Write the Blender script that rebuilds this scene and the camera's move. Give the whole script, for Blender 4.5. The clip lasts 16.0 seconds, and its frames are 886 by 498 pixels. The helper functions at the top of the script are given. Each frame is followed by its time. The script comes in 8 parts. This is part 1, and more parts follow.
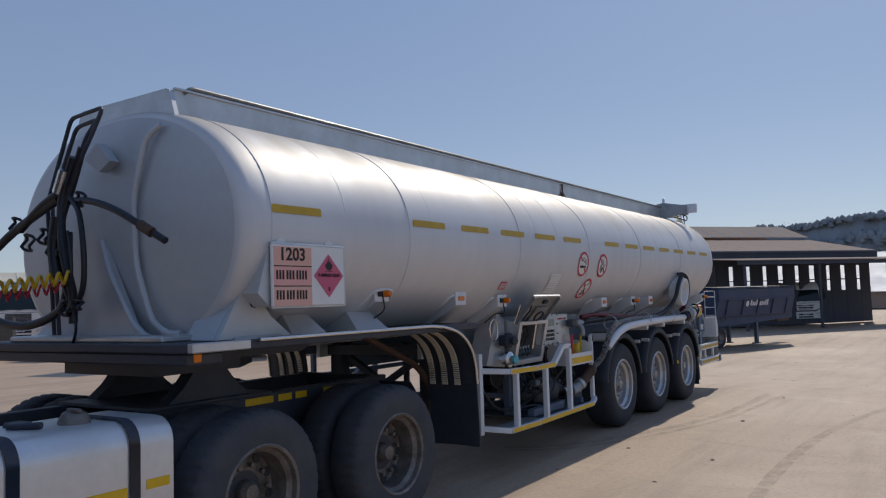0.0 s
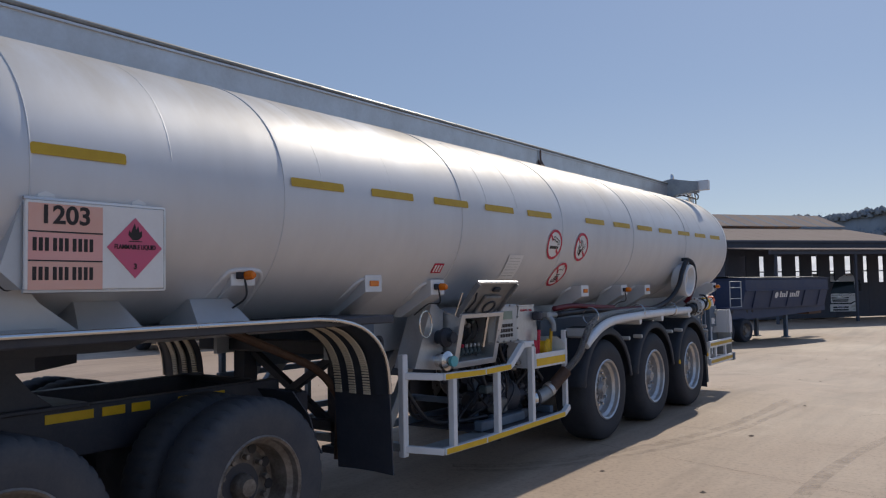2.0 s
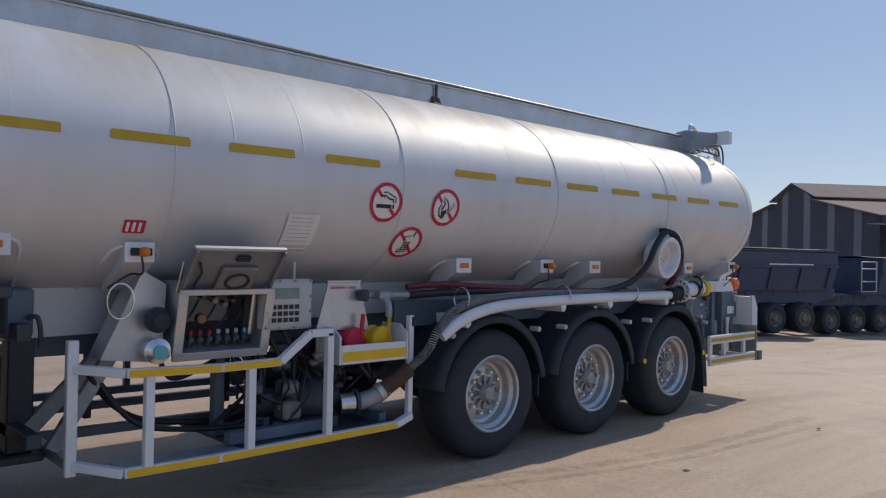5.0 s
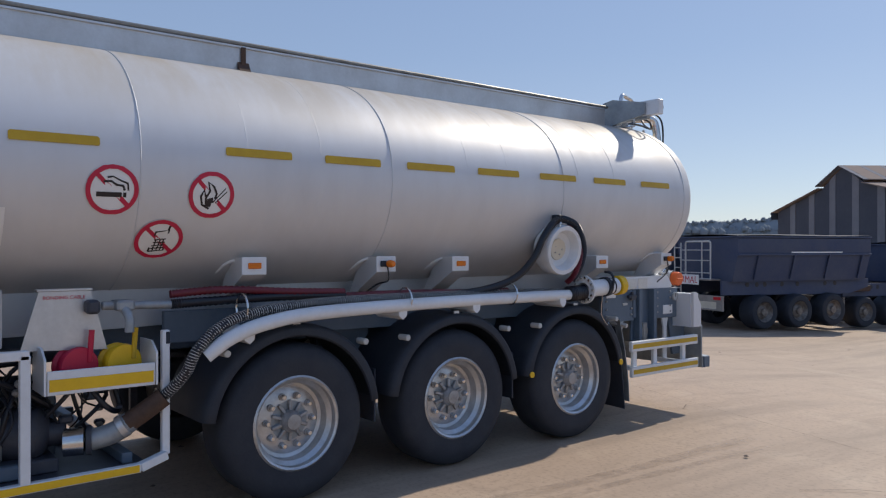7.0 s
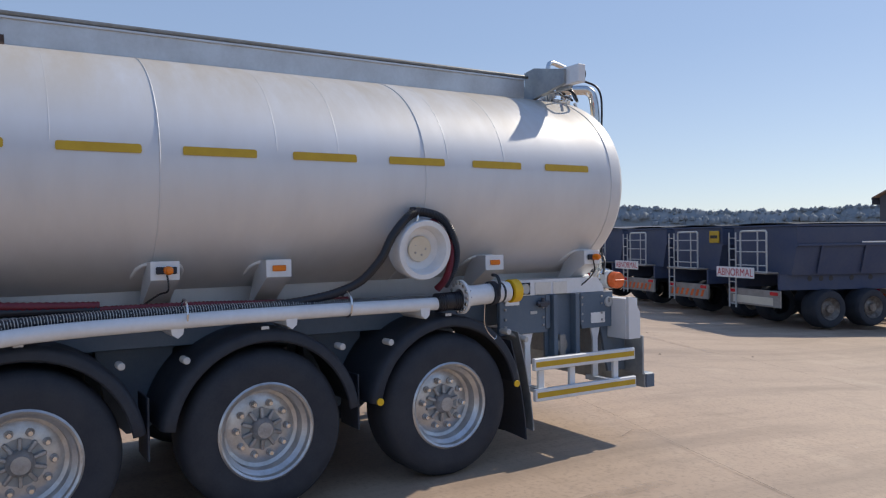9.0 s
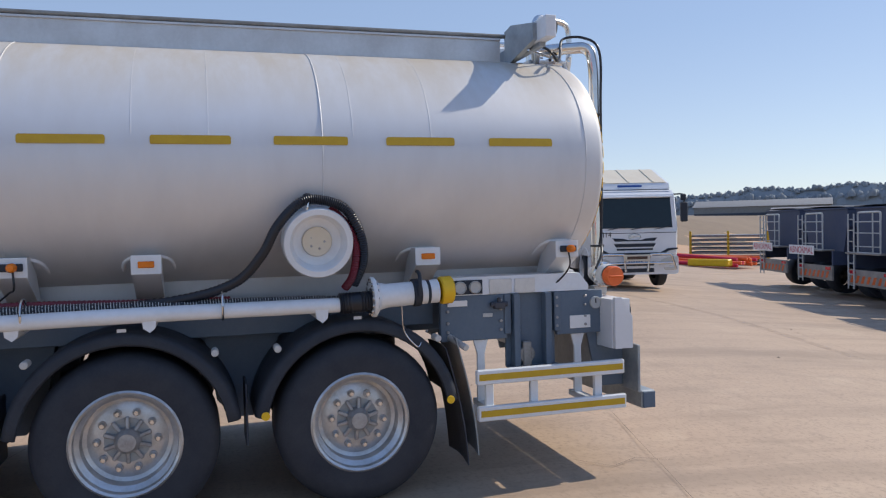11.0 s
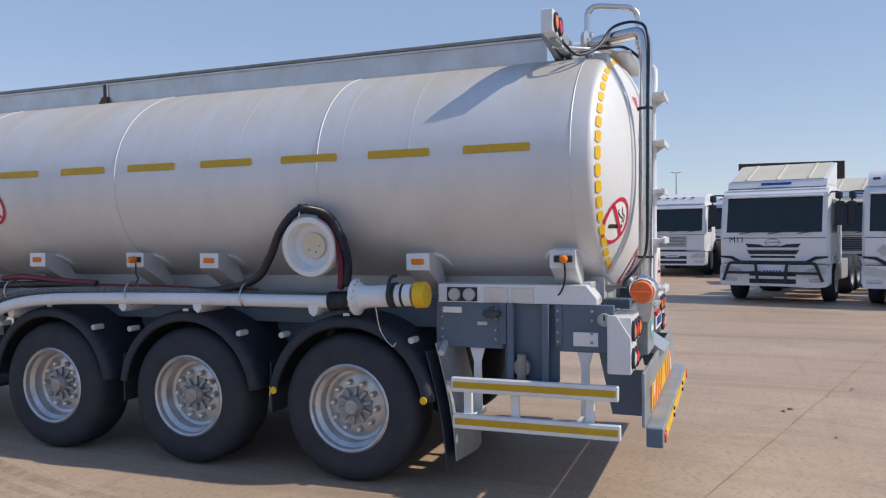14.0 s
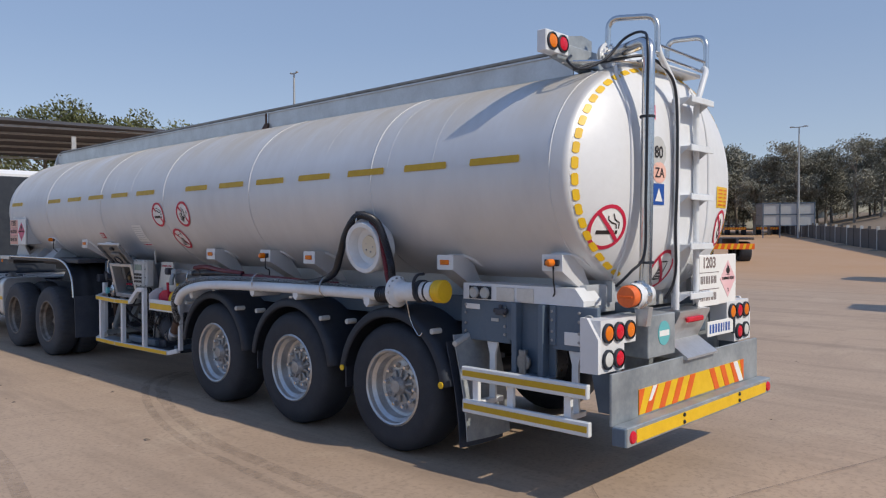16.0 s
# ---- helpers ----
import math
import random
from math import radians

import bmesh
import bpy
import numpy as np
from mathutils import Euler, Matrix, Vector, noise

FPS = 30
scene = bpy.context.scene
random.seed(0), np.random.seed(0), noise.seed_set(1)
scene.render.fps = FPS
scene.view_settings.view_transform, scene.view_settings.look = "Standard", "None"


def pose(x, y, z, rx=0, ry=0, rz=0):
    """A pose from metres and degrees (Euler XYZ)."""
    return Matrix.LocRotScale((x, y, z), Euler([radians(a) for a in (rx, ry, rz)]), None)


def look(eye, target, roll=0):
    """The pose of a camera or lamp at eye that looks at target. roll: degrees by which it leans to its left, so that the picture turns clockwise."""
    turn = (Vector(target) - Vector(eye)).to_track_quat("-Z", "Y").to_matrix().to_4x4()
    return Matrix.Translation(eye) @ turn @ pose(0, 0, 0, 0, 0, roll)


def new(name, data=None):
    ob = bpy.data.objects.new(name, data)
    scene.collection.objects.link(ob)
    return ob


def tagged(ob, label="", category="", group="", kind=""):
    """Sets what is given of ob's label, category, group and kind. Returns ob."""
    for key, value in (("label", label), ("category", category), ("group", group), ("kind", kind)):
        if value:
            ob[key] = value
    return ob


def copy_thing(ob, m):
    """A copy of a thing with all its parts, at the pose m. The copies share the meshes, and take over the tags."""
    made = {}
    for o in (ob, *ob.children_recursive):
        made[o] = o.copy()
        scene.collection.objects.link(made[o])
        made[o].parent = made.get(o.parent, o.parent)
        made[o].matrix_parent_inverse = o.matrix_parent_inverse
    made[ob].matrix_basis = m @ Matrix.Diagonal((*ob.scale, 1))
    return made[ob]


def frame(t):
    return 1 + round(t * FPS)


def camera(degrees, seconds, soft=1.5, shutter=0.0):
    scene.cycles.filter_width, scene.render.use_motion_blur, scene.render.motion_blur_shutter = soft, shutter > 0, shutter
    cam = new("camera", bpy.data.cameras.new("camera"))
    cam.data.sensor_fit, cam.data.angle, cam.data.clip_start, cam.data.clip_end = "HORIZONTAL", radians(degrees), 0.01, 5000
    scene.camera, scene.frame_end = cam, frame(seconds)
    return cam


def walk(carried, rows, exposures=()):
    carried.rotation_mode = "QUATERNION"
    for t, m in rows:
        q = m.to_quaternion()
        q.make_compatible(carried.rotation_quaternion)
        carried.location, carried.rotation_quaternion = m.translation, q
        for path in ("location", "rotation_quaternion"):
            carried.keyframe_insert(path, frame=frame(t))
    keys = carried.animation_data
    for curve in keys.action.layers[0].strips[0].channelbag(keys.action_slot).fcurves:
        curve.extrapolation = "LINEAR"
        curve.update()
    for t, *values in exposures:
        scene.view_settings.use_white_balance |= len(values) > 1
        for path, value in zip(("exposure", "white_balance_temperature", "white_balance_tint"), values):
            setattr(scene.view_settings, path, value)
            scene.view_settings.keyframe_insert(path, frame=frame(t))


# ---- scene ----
cam = camera(59.8, 16.0, 1.2)
PATH = [
    (0, (4.717, -10.651, 1.617), (3.616, -8.986, 1.753), -1.8),
    (0.5, (4.646, -10.271, 1.603), (3.532, -8.615, 1.733), -1.9),
    (1, (4.576, -9.832, 1.605), (3.445, -8.188, 1.728), -1.8),
    (1.5, (4.556, -9.353, 1.613), (3.408, -7.719, 1.726), -1.4),
    (2, (4.561, -8.914, 1.592), (3.394, -7.292, 1.696), -1.0),
    (2.5, (4.635, -8.434, 1.605), (3.446, -6.829, 1.701), -0.5),
    (3, (4.741, -7.94, 1.603), (3.523, -6.356, 1.692), -0.2),
    (3.5, (4.829, -7.416, 1.595), (3.571, -5.863, 1.668), 0.2),
    (3.7, (4.906, -7.226, 1.58), (3.629, -5.688, 1.651), 0.4),
    (5.8, (5.608, -5.051, 1.663), (4.072, -3.771, 1.672), 0.7),
    (6, (5.615, -4.846, 1.668), (4.073, -3.572, 1.683), 0.5),
    (6.5, (5.684, -4.325, 1.669), (4.138, -3.057, 1.68), 0.2),
    (7, (5.709, -3.789, 1.657), (4.156, -2.529, 1.657), -0.0),
    (7.5, (5.696, -3.244, 1.676), (4.128, -2.003, 1.667), -0.3),
    (8, (5.761, -2.698, 1.685), (4.161, -1.499, 1.666), -0.4),
    (8.5, (5.786, -2.177, 1.692), (4.147, -1.03, 1.671), -0.5),
    (9, (5.899, -1.608, 1.705), (4.202, -0.55, 1.685), -0.7),
    (9.5, (5.922, -1.087, 1.669), (4.168, -0.127, 1.655), -1.1),
    (10, (5.904, -0.518, 1.703), (4.088, 0.319, 1.689), -1.2),
    (10.2, (5.883, -0.344, 1.729), (4.052, 0.46, 1.698), -1.2),
    (12.5, (6.112, 2.232, 1.702), (4.113, 2.179, 1.691), -0.8),
    (13, (6.147, 2.779, 1.71), (4.166, 2.506, 1.691), -0.6),
    (13.5, (6.032, 3.323, 1.721), (4.094, 2.828, 1.694), -0.5),
    (14, (5.965, 3.863, 1.722), (4.093, 3.16, 1.685), -0.6),
    (14.5, (5.788, 4.376, 1.733), (4.008, 3.466, 1.682), -0.6),
    (15, (5.684, 4.896, 1.76), (4.003, 3.813, 1.709), -0.3),
    (15.5, (5.53, 5.426, 1.766), (3.965, 4.182, 1.717), -0.1),
    (16, (5.428, 5.903, 1.751), (3.972, 4.533, 1.714), -0.1),
]
walk(cam, [(t, look(eye, target, roll)) for t, eye, target, roll in PATH],
     exposures=[(0, -0.33, 6420, 10), (3.5, -0.25, 6420, 10), (6, -0.08, 6420, 10), (8, 0.07, 6420, 10), (10, 0.22, 6420, 10), (12.5, 0.33, 6420, 10), (14, 0.22, 6420, 10), (16, 0.0, 6420, 10)])

# ---- world, sun ----
SUN_EL, SUN_AZ = radians(41.0), radians(-6.0)
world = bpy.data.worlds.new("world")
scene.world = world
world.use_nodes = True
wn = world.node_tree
sky = wn.nodes.new("ShaderNodeTexSky")
sky.sky_type, sky.sun_disc = "NISHITA", False
sky.sun_elevation, sky.sun_rotation = SUN_EL, SUN_AZ
sky.altitude, sky.air_density, sky.dust_density, sky.ozone_density = 1500, 1.0, 1.0, 2.0
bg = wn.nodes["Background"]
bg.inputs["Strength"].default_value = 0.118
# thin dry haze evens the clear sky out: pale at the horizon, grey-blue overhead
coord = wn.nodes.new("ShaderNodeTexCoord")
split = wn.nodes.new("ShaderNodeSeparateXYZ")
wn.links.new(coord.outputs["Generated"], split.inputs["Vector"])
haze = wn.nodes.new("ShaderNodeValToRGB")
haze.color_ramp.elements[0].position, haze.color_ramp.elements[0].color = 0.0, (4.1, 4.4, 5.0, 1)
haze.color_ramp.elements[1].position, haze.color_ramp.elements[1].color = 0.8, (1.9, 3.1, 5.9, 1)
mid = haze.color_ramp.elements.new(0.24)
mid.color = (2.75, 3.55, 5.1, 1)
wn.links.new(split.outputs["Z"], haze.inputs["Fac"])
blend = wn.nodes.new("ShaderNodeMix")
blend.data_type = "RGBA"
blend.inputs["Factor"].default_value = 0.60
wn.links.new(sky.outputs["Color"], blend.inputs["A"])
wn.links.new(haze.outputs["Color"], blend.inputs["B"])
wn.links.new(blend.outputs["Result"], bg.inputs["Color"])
sun = new("sun", bpy.data.lights.new("sun", "SUN"))
sun.data.energy, sun.data.angle, sun.data.color = 3.25, radians(0.6), (1.0, 0.90, 0.75)
sun.matrix_world = look((0, 0, 30), (0.12 * 20, -1.15 * 20, 30 - 20))


# ---- materials ----
def node(nt, kind, **inputs):
    n = nt.nodes.new(kind)
    for key, value in inputs.items():
        n.inputs[key.replace("_", " ")].default_value = value
    return n


def mat(name, a, b=None, rough=0.5, metal=0.0, scale=6.0, fine=60.0, bump=0.0, vary=0.0, spec=0.5, stretch=(1, 1, 1), rough2=None, coat=0.0):
    """Two tones mixed by coarse and fine noise, in object metres, with roughness variation and fine relief."""
    m = bpy.data.materials.new(name)
    m.use_nodes = True
    nt = m.node_tree
    p = nt.nodes["Principled BSDF"]
    p.inputs["Metallic"].default_value = metal
    p.inputs["Specular IOR Level"].default_value = spec
    p.inputs["Coat Weight"].default_value = coat
    b = b or a
    geo = node(nt, "ShaderNodeNewGeometry")
    mp = node(nt, "ShaderNodeMapping", Scale=stretch)
    nt.links.new(geo.outputs["Position"], mp.inputs["Vector"])
    n1 = node(nt, "ShaderNodeTexNoise", Scale=scale, Detail=5.0, Roughness=0.6)
    n2 = node(nt, "ShaderNodeTexNoise", Scale=fine, Detail=3.0, Roughness=0.6)
    nt.links.new(mp.outputs["Vector"], n1.inputs["Vector"])
    nt.links.new(mp.outputs["Vector"], n2.inputs["Vector"])
    add = node(nt, "ShaderNodeMath")
    add.operation = "MULTIPLY_ADD"
    nt.links.new(n2.outputs["Fac"], add.inputs[0])
    add.inputs[1].default_value = 0.35
    nt.links.new(n1.outputs["Fac"], add.inputs[2])
    ramp = node(nt, "ShaderNodeMapRange")
    ramp.inputs["From Min"].default_value, ramp.inputs["From Max"].default_value = 0.45, 0.9
    nt.links.new(add.outputs[0], ramp.inputs["Value"])
    mix = node(nt, "ShaderNodeMix")
    mix.data_type = "RGBA"
    mix.inputs["A"].default_value, mix.inputs["B"].default_value = (*a, 1), (*b, 1)
    nt.links.new(ramp.outputs["Result"], mix.inputs["Factor"])
    colour = mix.outputs["Result"]
    if vary:
        info = node(nt, "ShaderNodeObjectInfo")
        hsv = node(nt, "ShaderNodeHueSaturation")
        mr = node(nt, "ShaderNodeMapRange")
        mr.inputs["To Min"].default_value, mr.inputs["To Max"].default_value = 1 - vary, 1 + vary
        nt.links.new(info.outputs["Random"], mr.inputs["Value"])
        nt.links.new(mr.outputs["Result"], hsv.inputs["Value"])
        nt.links.new(colour, hsv.inputs["Color"])
        colour = hsv.outputs["Color"]
    nt.links.new(colour, p.inputs["Base Color"])
    rr = node(nt, "ShaderNodeMapRange")
    rr.inputs["To Min"].default_value, rr.inputs["To Max"].default_value = rough, min(1, rough + 0.15 if rough2 is None else rough2)
    nt.links.new(ramp.outputs["Result"], rr.inputs["Value"])
    nt.links.new(rr.outputs["Result"], p.inputs["Roughness"])
    if bump:
        bp = node(nt, "ShaderNodeBump", Strength=1.0, Distance=bump)
        nt.links.new(add.outputs[0], bp.inputs["Height"])
        nt.links.new(bp.outputs["Normal"], p.inputs["Normal"])
    return m


def glassy(name, colour, rough=0.08):
    m = mat(name, colour, tuple(c * 0.8 for c in colour), rough=rough, rough2=rough + 0.06, spec=0.45, coat=0.0)
    return m


M_TANK = mat("tank_aluminium", (0.70, 0.71, 0.73), (0.61, 0.615, 0.63), rough=0.47, rough2=0.60, metal=0.34, scale=0.9, fine=7, stretch=(1, 1, 0.35), bump=0.0006, spec=0.35)
def dust_over(m, tint):
    """Road dust that has settled in streaks on the upward faces of a painted metal."""
    nt = m.node_tree
    p = nt.nodes["Principled BSDF"]
    colour = p.inputs["Base Color"].links[0].from_socket
    geo = node(nt, "ShaderNodeNewGeometry")
    sep = node(nt, "ShaderNodeSeparateXYZ")
    nt.links.new(geo.outputs["Normal"], sep.inputs["Vector"])
    mp = node(nt, "ShaderNodeMapping", Scale=(0.5, 1.6, 0.5))
    nt.links.new(geo.outputs["Position"], mp.inputs["Vector"])
    n = node(nt, "ShaderNodeTexNoise", Scale=1.4, Detail=7.0, Roughness=0.68)
    nt.links.new(mp.outputs["Vector"], n.inputs["Vector"])
    up = node(nt, "ShaderNodeMapRange")
    up.inputs["From Min"].default_value, up.inputs["From Max"].default_value = 0.35, 0.95
    nt.links.new(sep.outputs["Z"], up.inputs["Value"])
    spot = node(nt, "ShaderNodeMapRange")
    spot.inputs["From Min"].default_value, spot.inputs["From Max"].default_value = 0.26, 0.60
    nt.links.new(n.outputs["Fac"], spot.inputs["Value"])
    both = node(nt, "ShaderNodeMath")
    both.operation = "MULTIPLY"
    nt.links.new(up.outputs["Result"], both.inputs[0])
    nt.links.new(spot.outputs["Result"], both.inputs[1])
    mix = node(nt, "ShaderNodeMix")
    mix.data_type = "RGBA"
    mix.inputs["B"].default_value = (*tint, 1)
    nt.links.new(both.outputs[0], mix.inputs["Factor"])
    nt.links.new(colour, mix.inputs["A"])
    nt.links.new(mix.outputs["Result"], p.inputs["Base Color"])
    inv = node(nt, "ShaderNodeMath")
    inv.operation = "MULTIPLY_ADD"
    inv.inputs[1].default_value, inv.inputs[2].default_value = -0.30, 0.34
    nt.links.new(both.outputs[0], inv.inputs[0])
    nt.links.new(inv.outputs[0], p.inputs["Metallic"])


dust_over(M_TANK, (0.49, 0.43, 0.35))
M_HEAD = mat("head_paint_silver", (0.54, 0.565, 0.595), (0.48, 0.50, 0.525), rough=0.42, metal=0.4, scale=1.3, fine=14)
M_WHITE = mat("white_paint", (0.75, 0.78, 0.82), (0.63, 0.65, 0.67), rough=0.32, scale=2.5, fine=30, coat=0.15)
M_REAR = mat("rear_head_white_silver", (0.72, 0.73, 0.75), (0.64, 0.65, 0.67), rough=0.42, metal=0.06, scale=1.2, fine=18)
M_SILVER = mat("silver_paint", (0.62, 0.63, 0.65), (0.50, 0.51, 0.52), rough=0.34, metal=0.75, scale=4, fine=40)
M_RAIL = mat("weathered_rail", (0.30, 0.30, 0.29), (0.20, 0.195, 0.18), rough=0.38, metal=0.6, scale=5, fine=40)
M_CHROME = mat("stainless_steel", (0.72, 0.72, 0.72), (0.60, 0.59, 0.57), rough=0.14, rough2=0.3, metal=1.0, scale=5, fine=50)
M_CHASSIS = mat("chassis_blue_grey", (0.080, 0.120, 0.175), (0.120, 0.158, 0.205), rough=0.45, scale=3, fine=40, bump=0.0005)
M_GALV = mat("grey_primer_steel", (0.21, 0.24, 0.27), (0.41, 0.44, 0.46), rough=0.4, metal=0.35, scale=3.5, fine=22, bump=0.0006)
M_RUBBER = mat("tyre_rubber", (0.021, 0.026, 0.038), (0.044, 0.048, 0.058), rough=0.62, scale=5, fine=70, bump=0.0015, spec=0.3)
# dusty rubber, with the bluish haze in front of it lifted into the colour
M_TYREHAZED = mat("dusty_hazed_tyre_rubber", (0.045, 0.051, 0.066), (0.085, 0.086, 0.092), rough=0.7, scale=5, fine=60, bump=0.0015, spec=0.3)
M_PLASTIC = mat("black_plastic", (0.019, 0.025, 0.038), (0.037, 0.043, 0.055), rough=0.5, scale=8, fine=80, bump=0.0004, spec=0.3)
M_FLAP = mat("mud_flap_rubber", (0.021, 0.029, 0.049), (0.047, 0.055, 0.072), rough=0.5, scale=5, fine=40, bump=0.001)
M_GREASE = mat("greasy_black_steel", (0.026, 0.033, 0.054), (0.060, 0.063, 0.075), rough=0.46, scale=6, fine=50, bump=0.002)
M_RIM = mat("rim_silver", (0.60, 0.61, 0.63), (0.42, 0.42, 0.42), rough=0.3, metal=0.75, scale=9, fine=60)
M_RIM_DIRTY = mat("rim_dirty", (0.28, 0.26, 0.24), (0.12, 0.10, 0.085), rough=0.5, metal=0.5, scale=10, fine=60, bump=0.001)
M_HUB = mat("hub_cast_grey", (0.42, 0.42, 0.43), (0.28, 0.27, 0.26), rough=0.42, metal=0.5, scale=14, fine=90, bump=0.001)
M_YELLOW = mat("reflective_yellow", (0.56, 0.36, 0.012), (0.48, 0.30, 0.012), rough=0.4, scale=10, fine=160)
M_YELLOW2 = mat("bright_yellow", (0.80, 0.50, 0.01), (0.70, 0.42, 0.01), rough=0.38, scale=8, fine=120)
M_ORANGE = mat("reflective_orange", (0.75, 0.13, 0.01), (0.66, 0.10, 0.01), rough=0.36, scale=8, fine=120)
M_RED = mat("sign_red", (0.55, 0.012, 0.055), (0.48, 0.012, 0.05), rough=0.4, scale=8, fine=80)
M_SIGNWHITE = mat("sign_white", (0.80, 0.80, 0.79), (0.74, 0.73, 0.72), rough=0.42, scale=6, fine=60)
M_PLACARD = mat("placard_orange_faded", (0.74, 0.40, 0.31), (0.76, 0.47, 0.40), rough=0.5, scale=3, fine=30)
M_PLACARD2 = mat("placard_rose_faded", (0.76, 0.36, 0.33), (0.78, 0.44, 0.40), rough=0.5, scale=3, fine=30)
M_PINK = mat("placard_pink", (0.62, 0.10, 0.20), (0.58, 0.12, 0.20), rough=0.45, scale=4, fine=40)
M_PINKFADE = mat("placard_pink_faded", (0.74, 0.42, 0.46), (0.78, 0.52, 0.54), rough=0.45, scale=4, fine=40)
M_INK = mat("black_ink", (0.012, 0.011, 0.012), (0.03, 0.02, 0.02), rough=0.5)
M_FADEINK = mat("faded_ink", (0.12, 0.09, 0.09), (0.2, 0.15, 0.14), rough=0.5)
M_AMBER = glassy("amber_lens", (0.80, 0.20, 0.01))
M_REDLENS = glassy("red_lens", (0.62, 0.01, 0.03))
M_CLEARLENS = glassy("clear_lens", (0.62, 0.62, 0.60), 0.15)
M_ORANGECAP = mat("orange_plastic_cap", (0.78, 0.16, 0.03), (0.66, 0.12, 0.03), rough=0.42, scale=12, fine=60)
M_TEAL = mat("teal_sticker", (0.12, 0.42, 0.45), rough=0.4)
M_BLUE = mat("blue_sticker", (0.01, 0.07, 0.32), rough=0.4)
M_BLACKHOSE = mat("black_hose", (0.007, 0.009, 0.016), (0.016, 0.018, 0.026), rough=0.30, scale=12, fine=90)
M_REDHOSE = mat("maroon_hose", (0.16, 0.012, 0.025), (0.10, 0.01, 0.02), rough=0.35, scale=12, fine=90)
M_RUST = mat("rusty_brown_steel", (0.10, 0.055, 0.035), (0.06, 0.035, 0.025), rough=0.65, scale=14, fine=80, bump=0.001)
M_COILY = mat("yellow_air_coil", (0.72, 0.46, 0.02), rough=0.35)
M_COILR = mat("red_air_coil", (0.5, 0.02, 0.03), rough=0.35)
M_BOXGREY = mat("instrument_grey", (0.52, 0.53, 0.52), (0.44, 0.44, 0.43), rough=0.45, scale=12, fine=60)
M_LCD = glassy("display_green_grey", (0.22, 0.30, 0.26), 0.12)
# near-black for the shade inside holes and the cabinet, put in as colour
M_INSHADE = mat("inner_shade_dark", (0.03, 0.032, 0.038), (0.05, 0.05, 0.055), rough=0.6)
M_BRASS = mat("brass_fittings", (0.25, 0.18, 0.09), (0.17, 0.13, 0.08), rough=0.4, metal=0.7)
M_CABWHITE = mat("cab_white", (0.76, 0.77, 0.79), (0.70, 0.70, 0.71), rough=0.28, scale=1.6, fine=20, coat=0.2)
M_CREAM = mat("dusty_cream", (0.68, 0.62, 0.50), (0.60, 0.53, 0.42), rough=0.45, scale=1.5, fine=16)
M_WINDSCREEN = glassy("tinted_windscreen", (0.010, 0.022, 0.028), 0.04)
M_TIPPER = mat("tipper_navy", (0.040, 0.060, 0.125), (0.080, 0.094, 0.140), rough=0.5, scale=1.2, fine=14, bump=0.002, spec=0.3)
M_GREEN = mat("tipper_green", (0.02, 0.22, 0.09), (0.03, 0.28, 0.13), rough=0.45, scale=1.5)
M_TARP = mat("black_tarpaulin", (0.03, 0.034, 0.042), (0.05, 0.053, 0.06), rough=0.6, scale=3, fine=14, bump=0.02, spec=0.25)
M_ROOF = mat("roof_sheet_brown", (0.27, 0.21, 0.178), (0.33, 0.26, 0.22), rough=0.85, scale=0.5, fine=5, spec=0.15)
M_SHEDDARK = mat("shed_sheet_dark", (0.075, 0.082, 0.105), (0.098, 0.105, 0.126), rough=0.8, scale=0.5, fine=4, spec=0.2)
M_SHEDLIGHT = mat("shed_translucent_sheet", (0.20, 0.20, 0.22), (0.25, 0.25, 0.27), rough=0.8, spec=0.2, scale=0.5, fine=4)
M_SHEDBRIGHT = mat("bright_wall_beyond", (0.62, 0.55, 0.47), (0.72, 0.64, 0.56), rough=0.7, scale=0.3)
M_CLAY = mat("pinkish_plaster", (0.42, 0.30, 0.24), (0.48, 0.36, 0.28), rough=0.8, scale=0.4, fine=4)
M_FENCE = mat("dark_panel_fence", (0.085, 0.080, 0.078), (0.125, 0.115, 0.108), rough=0.85, scale=0.6, fine=9, bump=0.005, vary=0.12)
M_DRYGRASS = mat("dry_grass_earth", (0.19, 0.14, 0.098), (0.27, 0.205, 0.145), rough=0.95, scale=0.06, fine=1.2, bump=0.05)
M_LEAF = mat("eucalyptus_leaves", (0.195, 0.195, 0.160), (0.285, 0.275, 0.225), rough=0.75, scale=0.3, fine=4, vary=0.2, spec=0.2)
M_LEAF2 = mat("green_leaves", (0.115, 0.130, 0.060), (0.185, 0.190, 0.090), rough=0.75, scale=0.3, fine=4, vary=0.2, spec=0.2)
# pale blue-grey of the distance haze is mixed into this wood colour
M_FARWOOD = mat("haze_tinted_far_wood", (0.24, 0.265, 0.285), (0.30, 0.32, 0.335), rough=0.95, scale=0.05, fine=0.5, spec=0.1)
M_BARK = mat("pale_bark", (0.28, 0.25, 0.21), (0.16, 0.13, 0.11), rough=0.85, scale=2, fine=18, bump=0.01)
M_POLE = mat("galvanised_pole", (0.42, 0.43, 0.44), (0.35, 0.36, 0.37), rough=0.45, metal=0.5)
M_BUMPER = mat("dirty_bumper", (0.36, 0.32, 0.28), (0.24, 0.21, 0.19), rough=0.6, scale=3, fine=20)
M_LIDIN = mat("cabinet_grey_metal", (0.17, 0.175, 0.185), (0.25, 0.255, 0.26), rough=0.4, metal=0.3, scale=6, fine=40)
M_FITTING = mat("dark_green_fittings", (0.05, 0.09, 0.10), (0.10, 0.12, 0.13), rough=0.4, metal=0.3, scale=20)
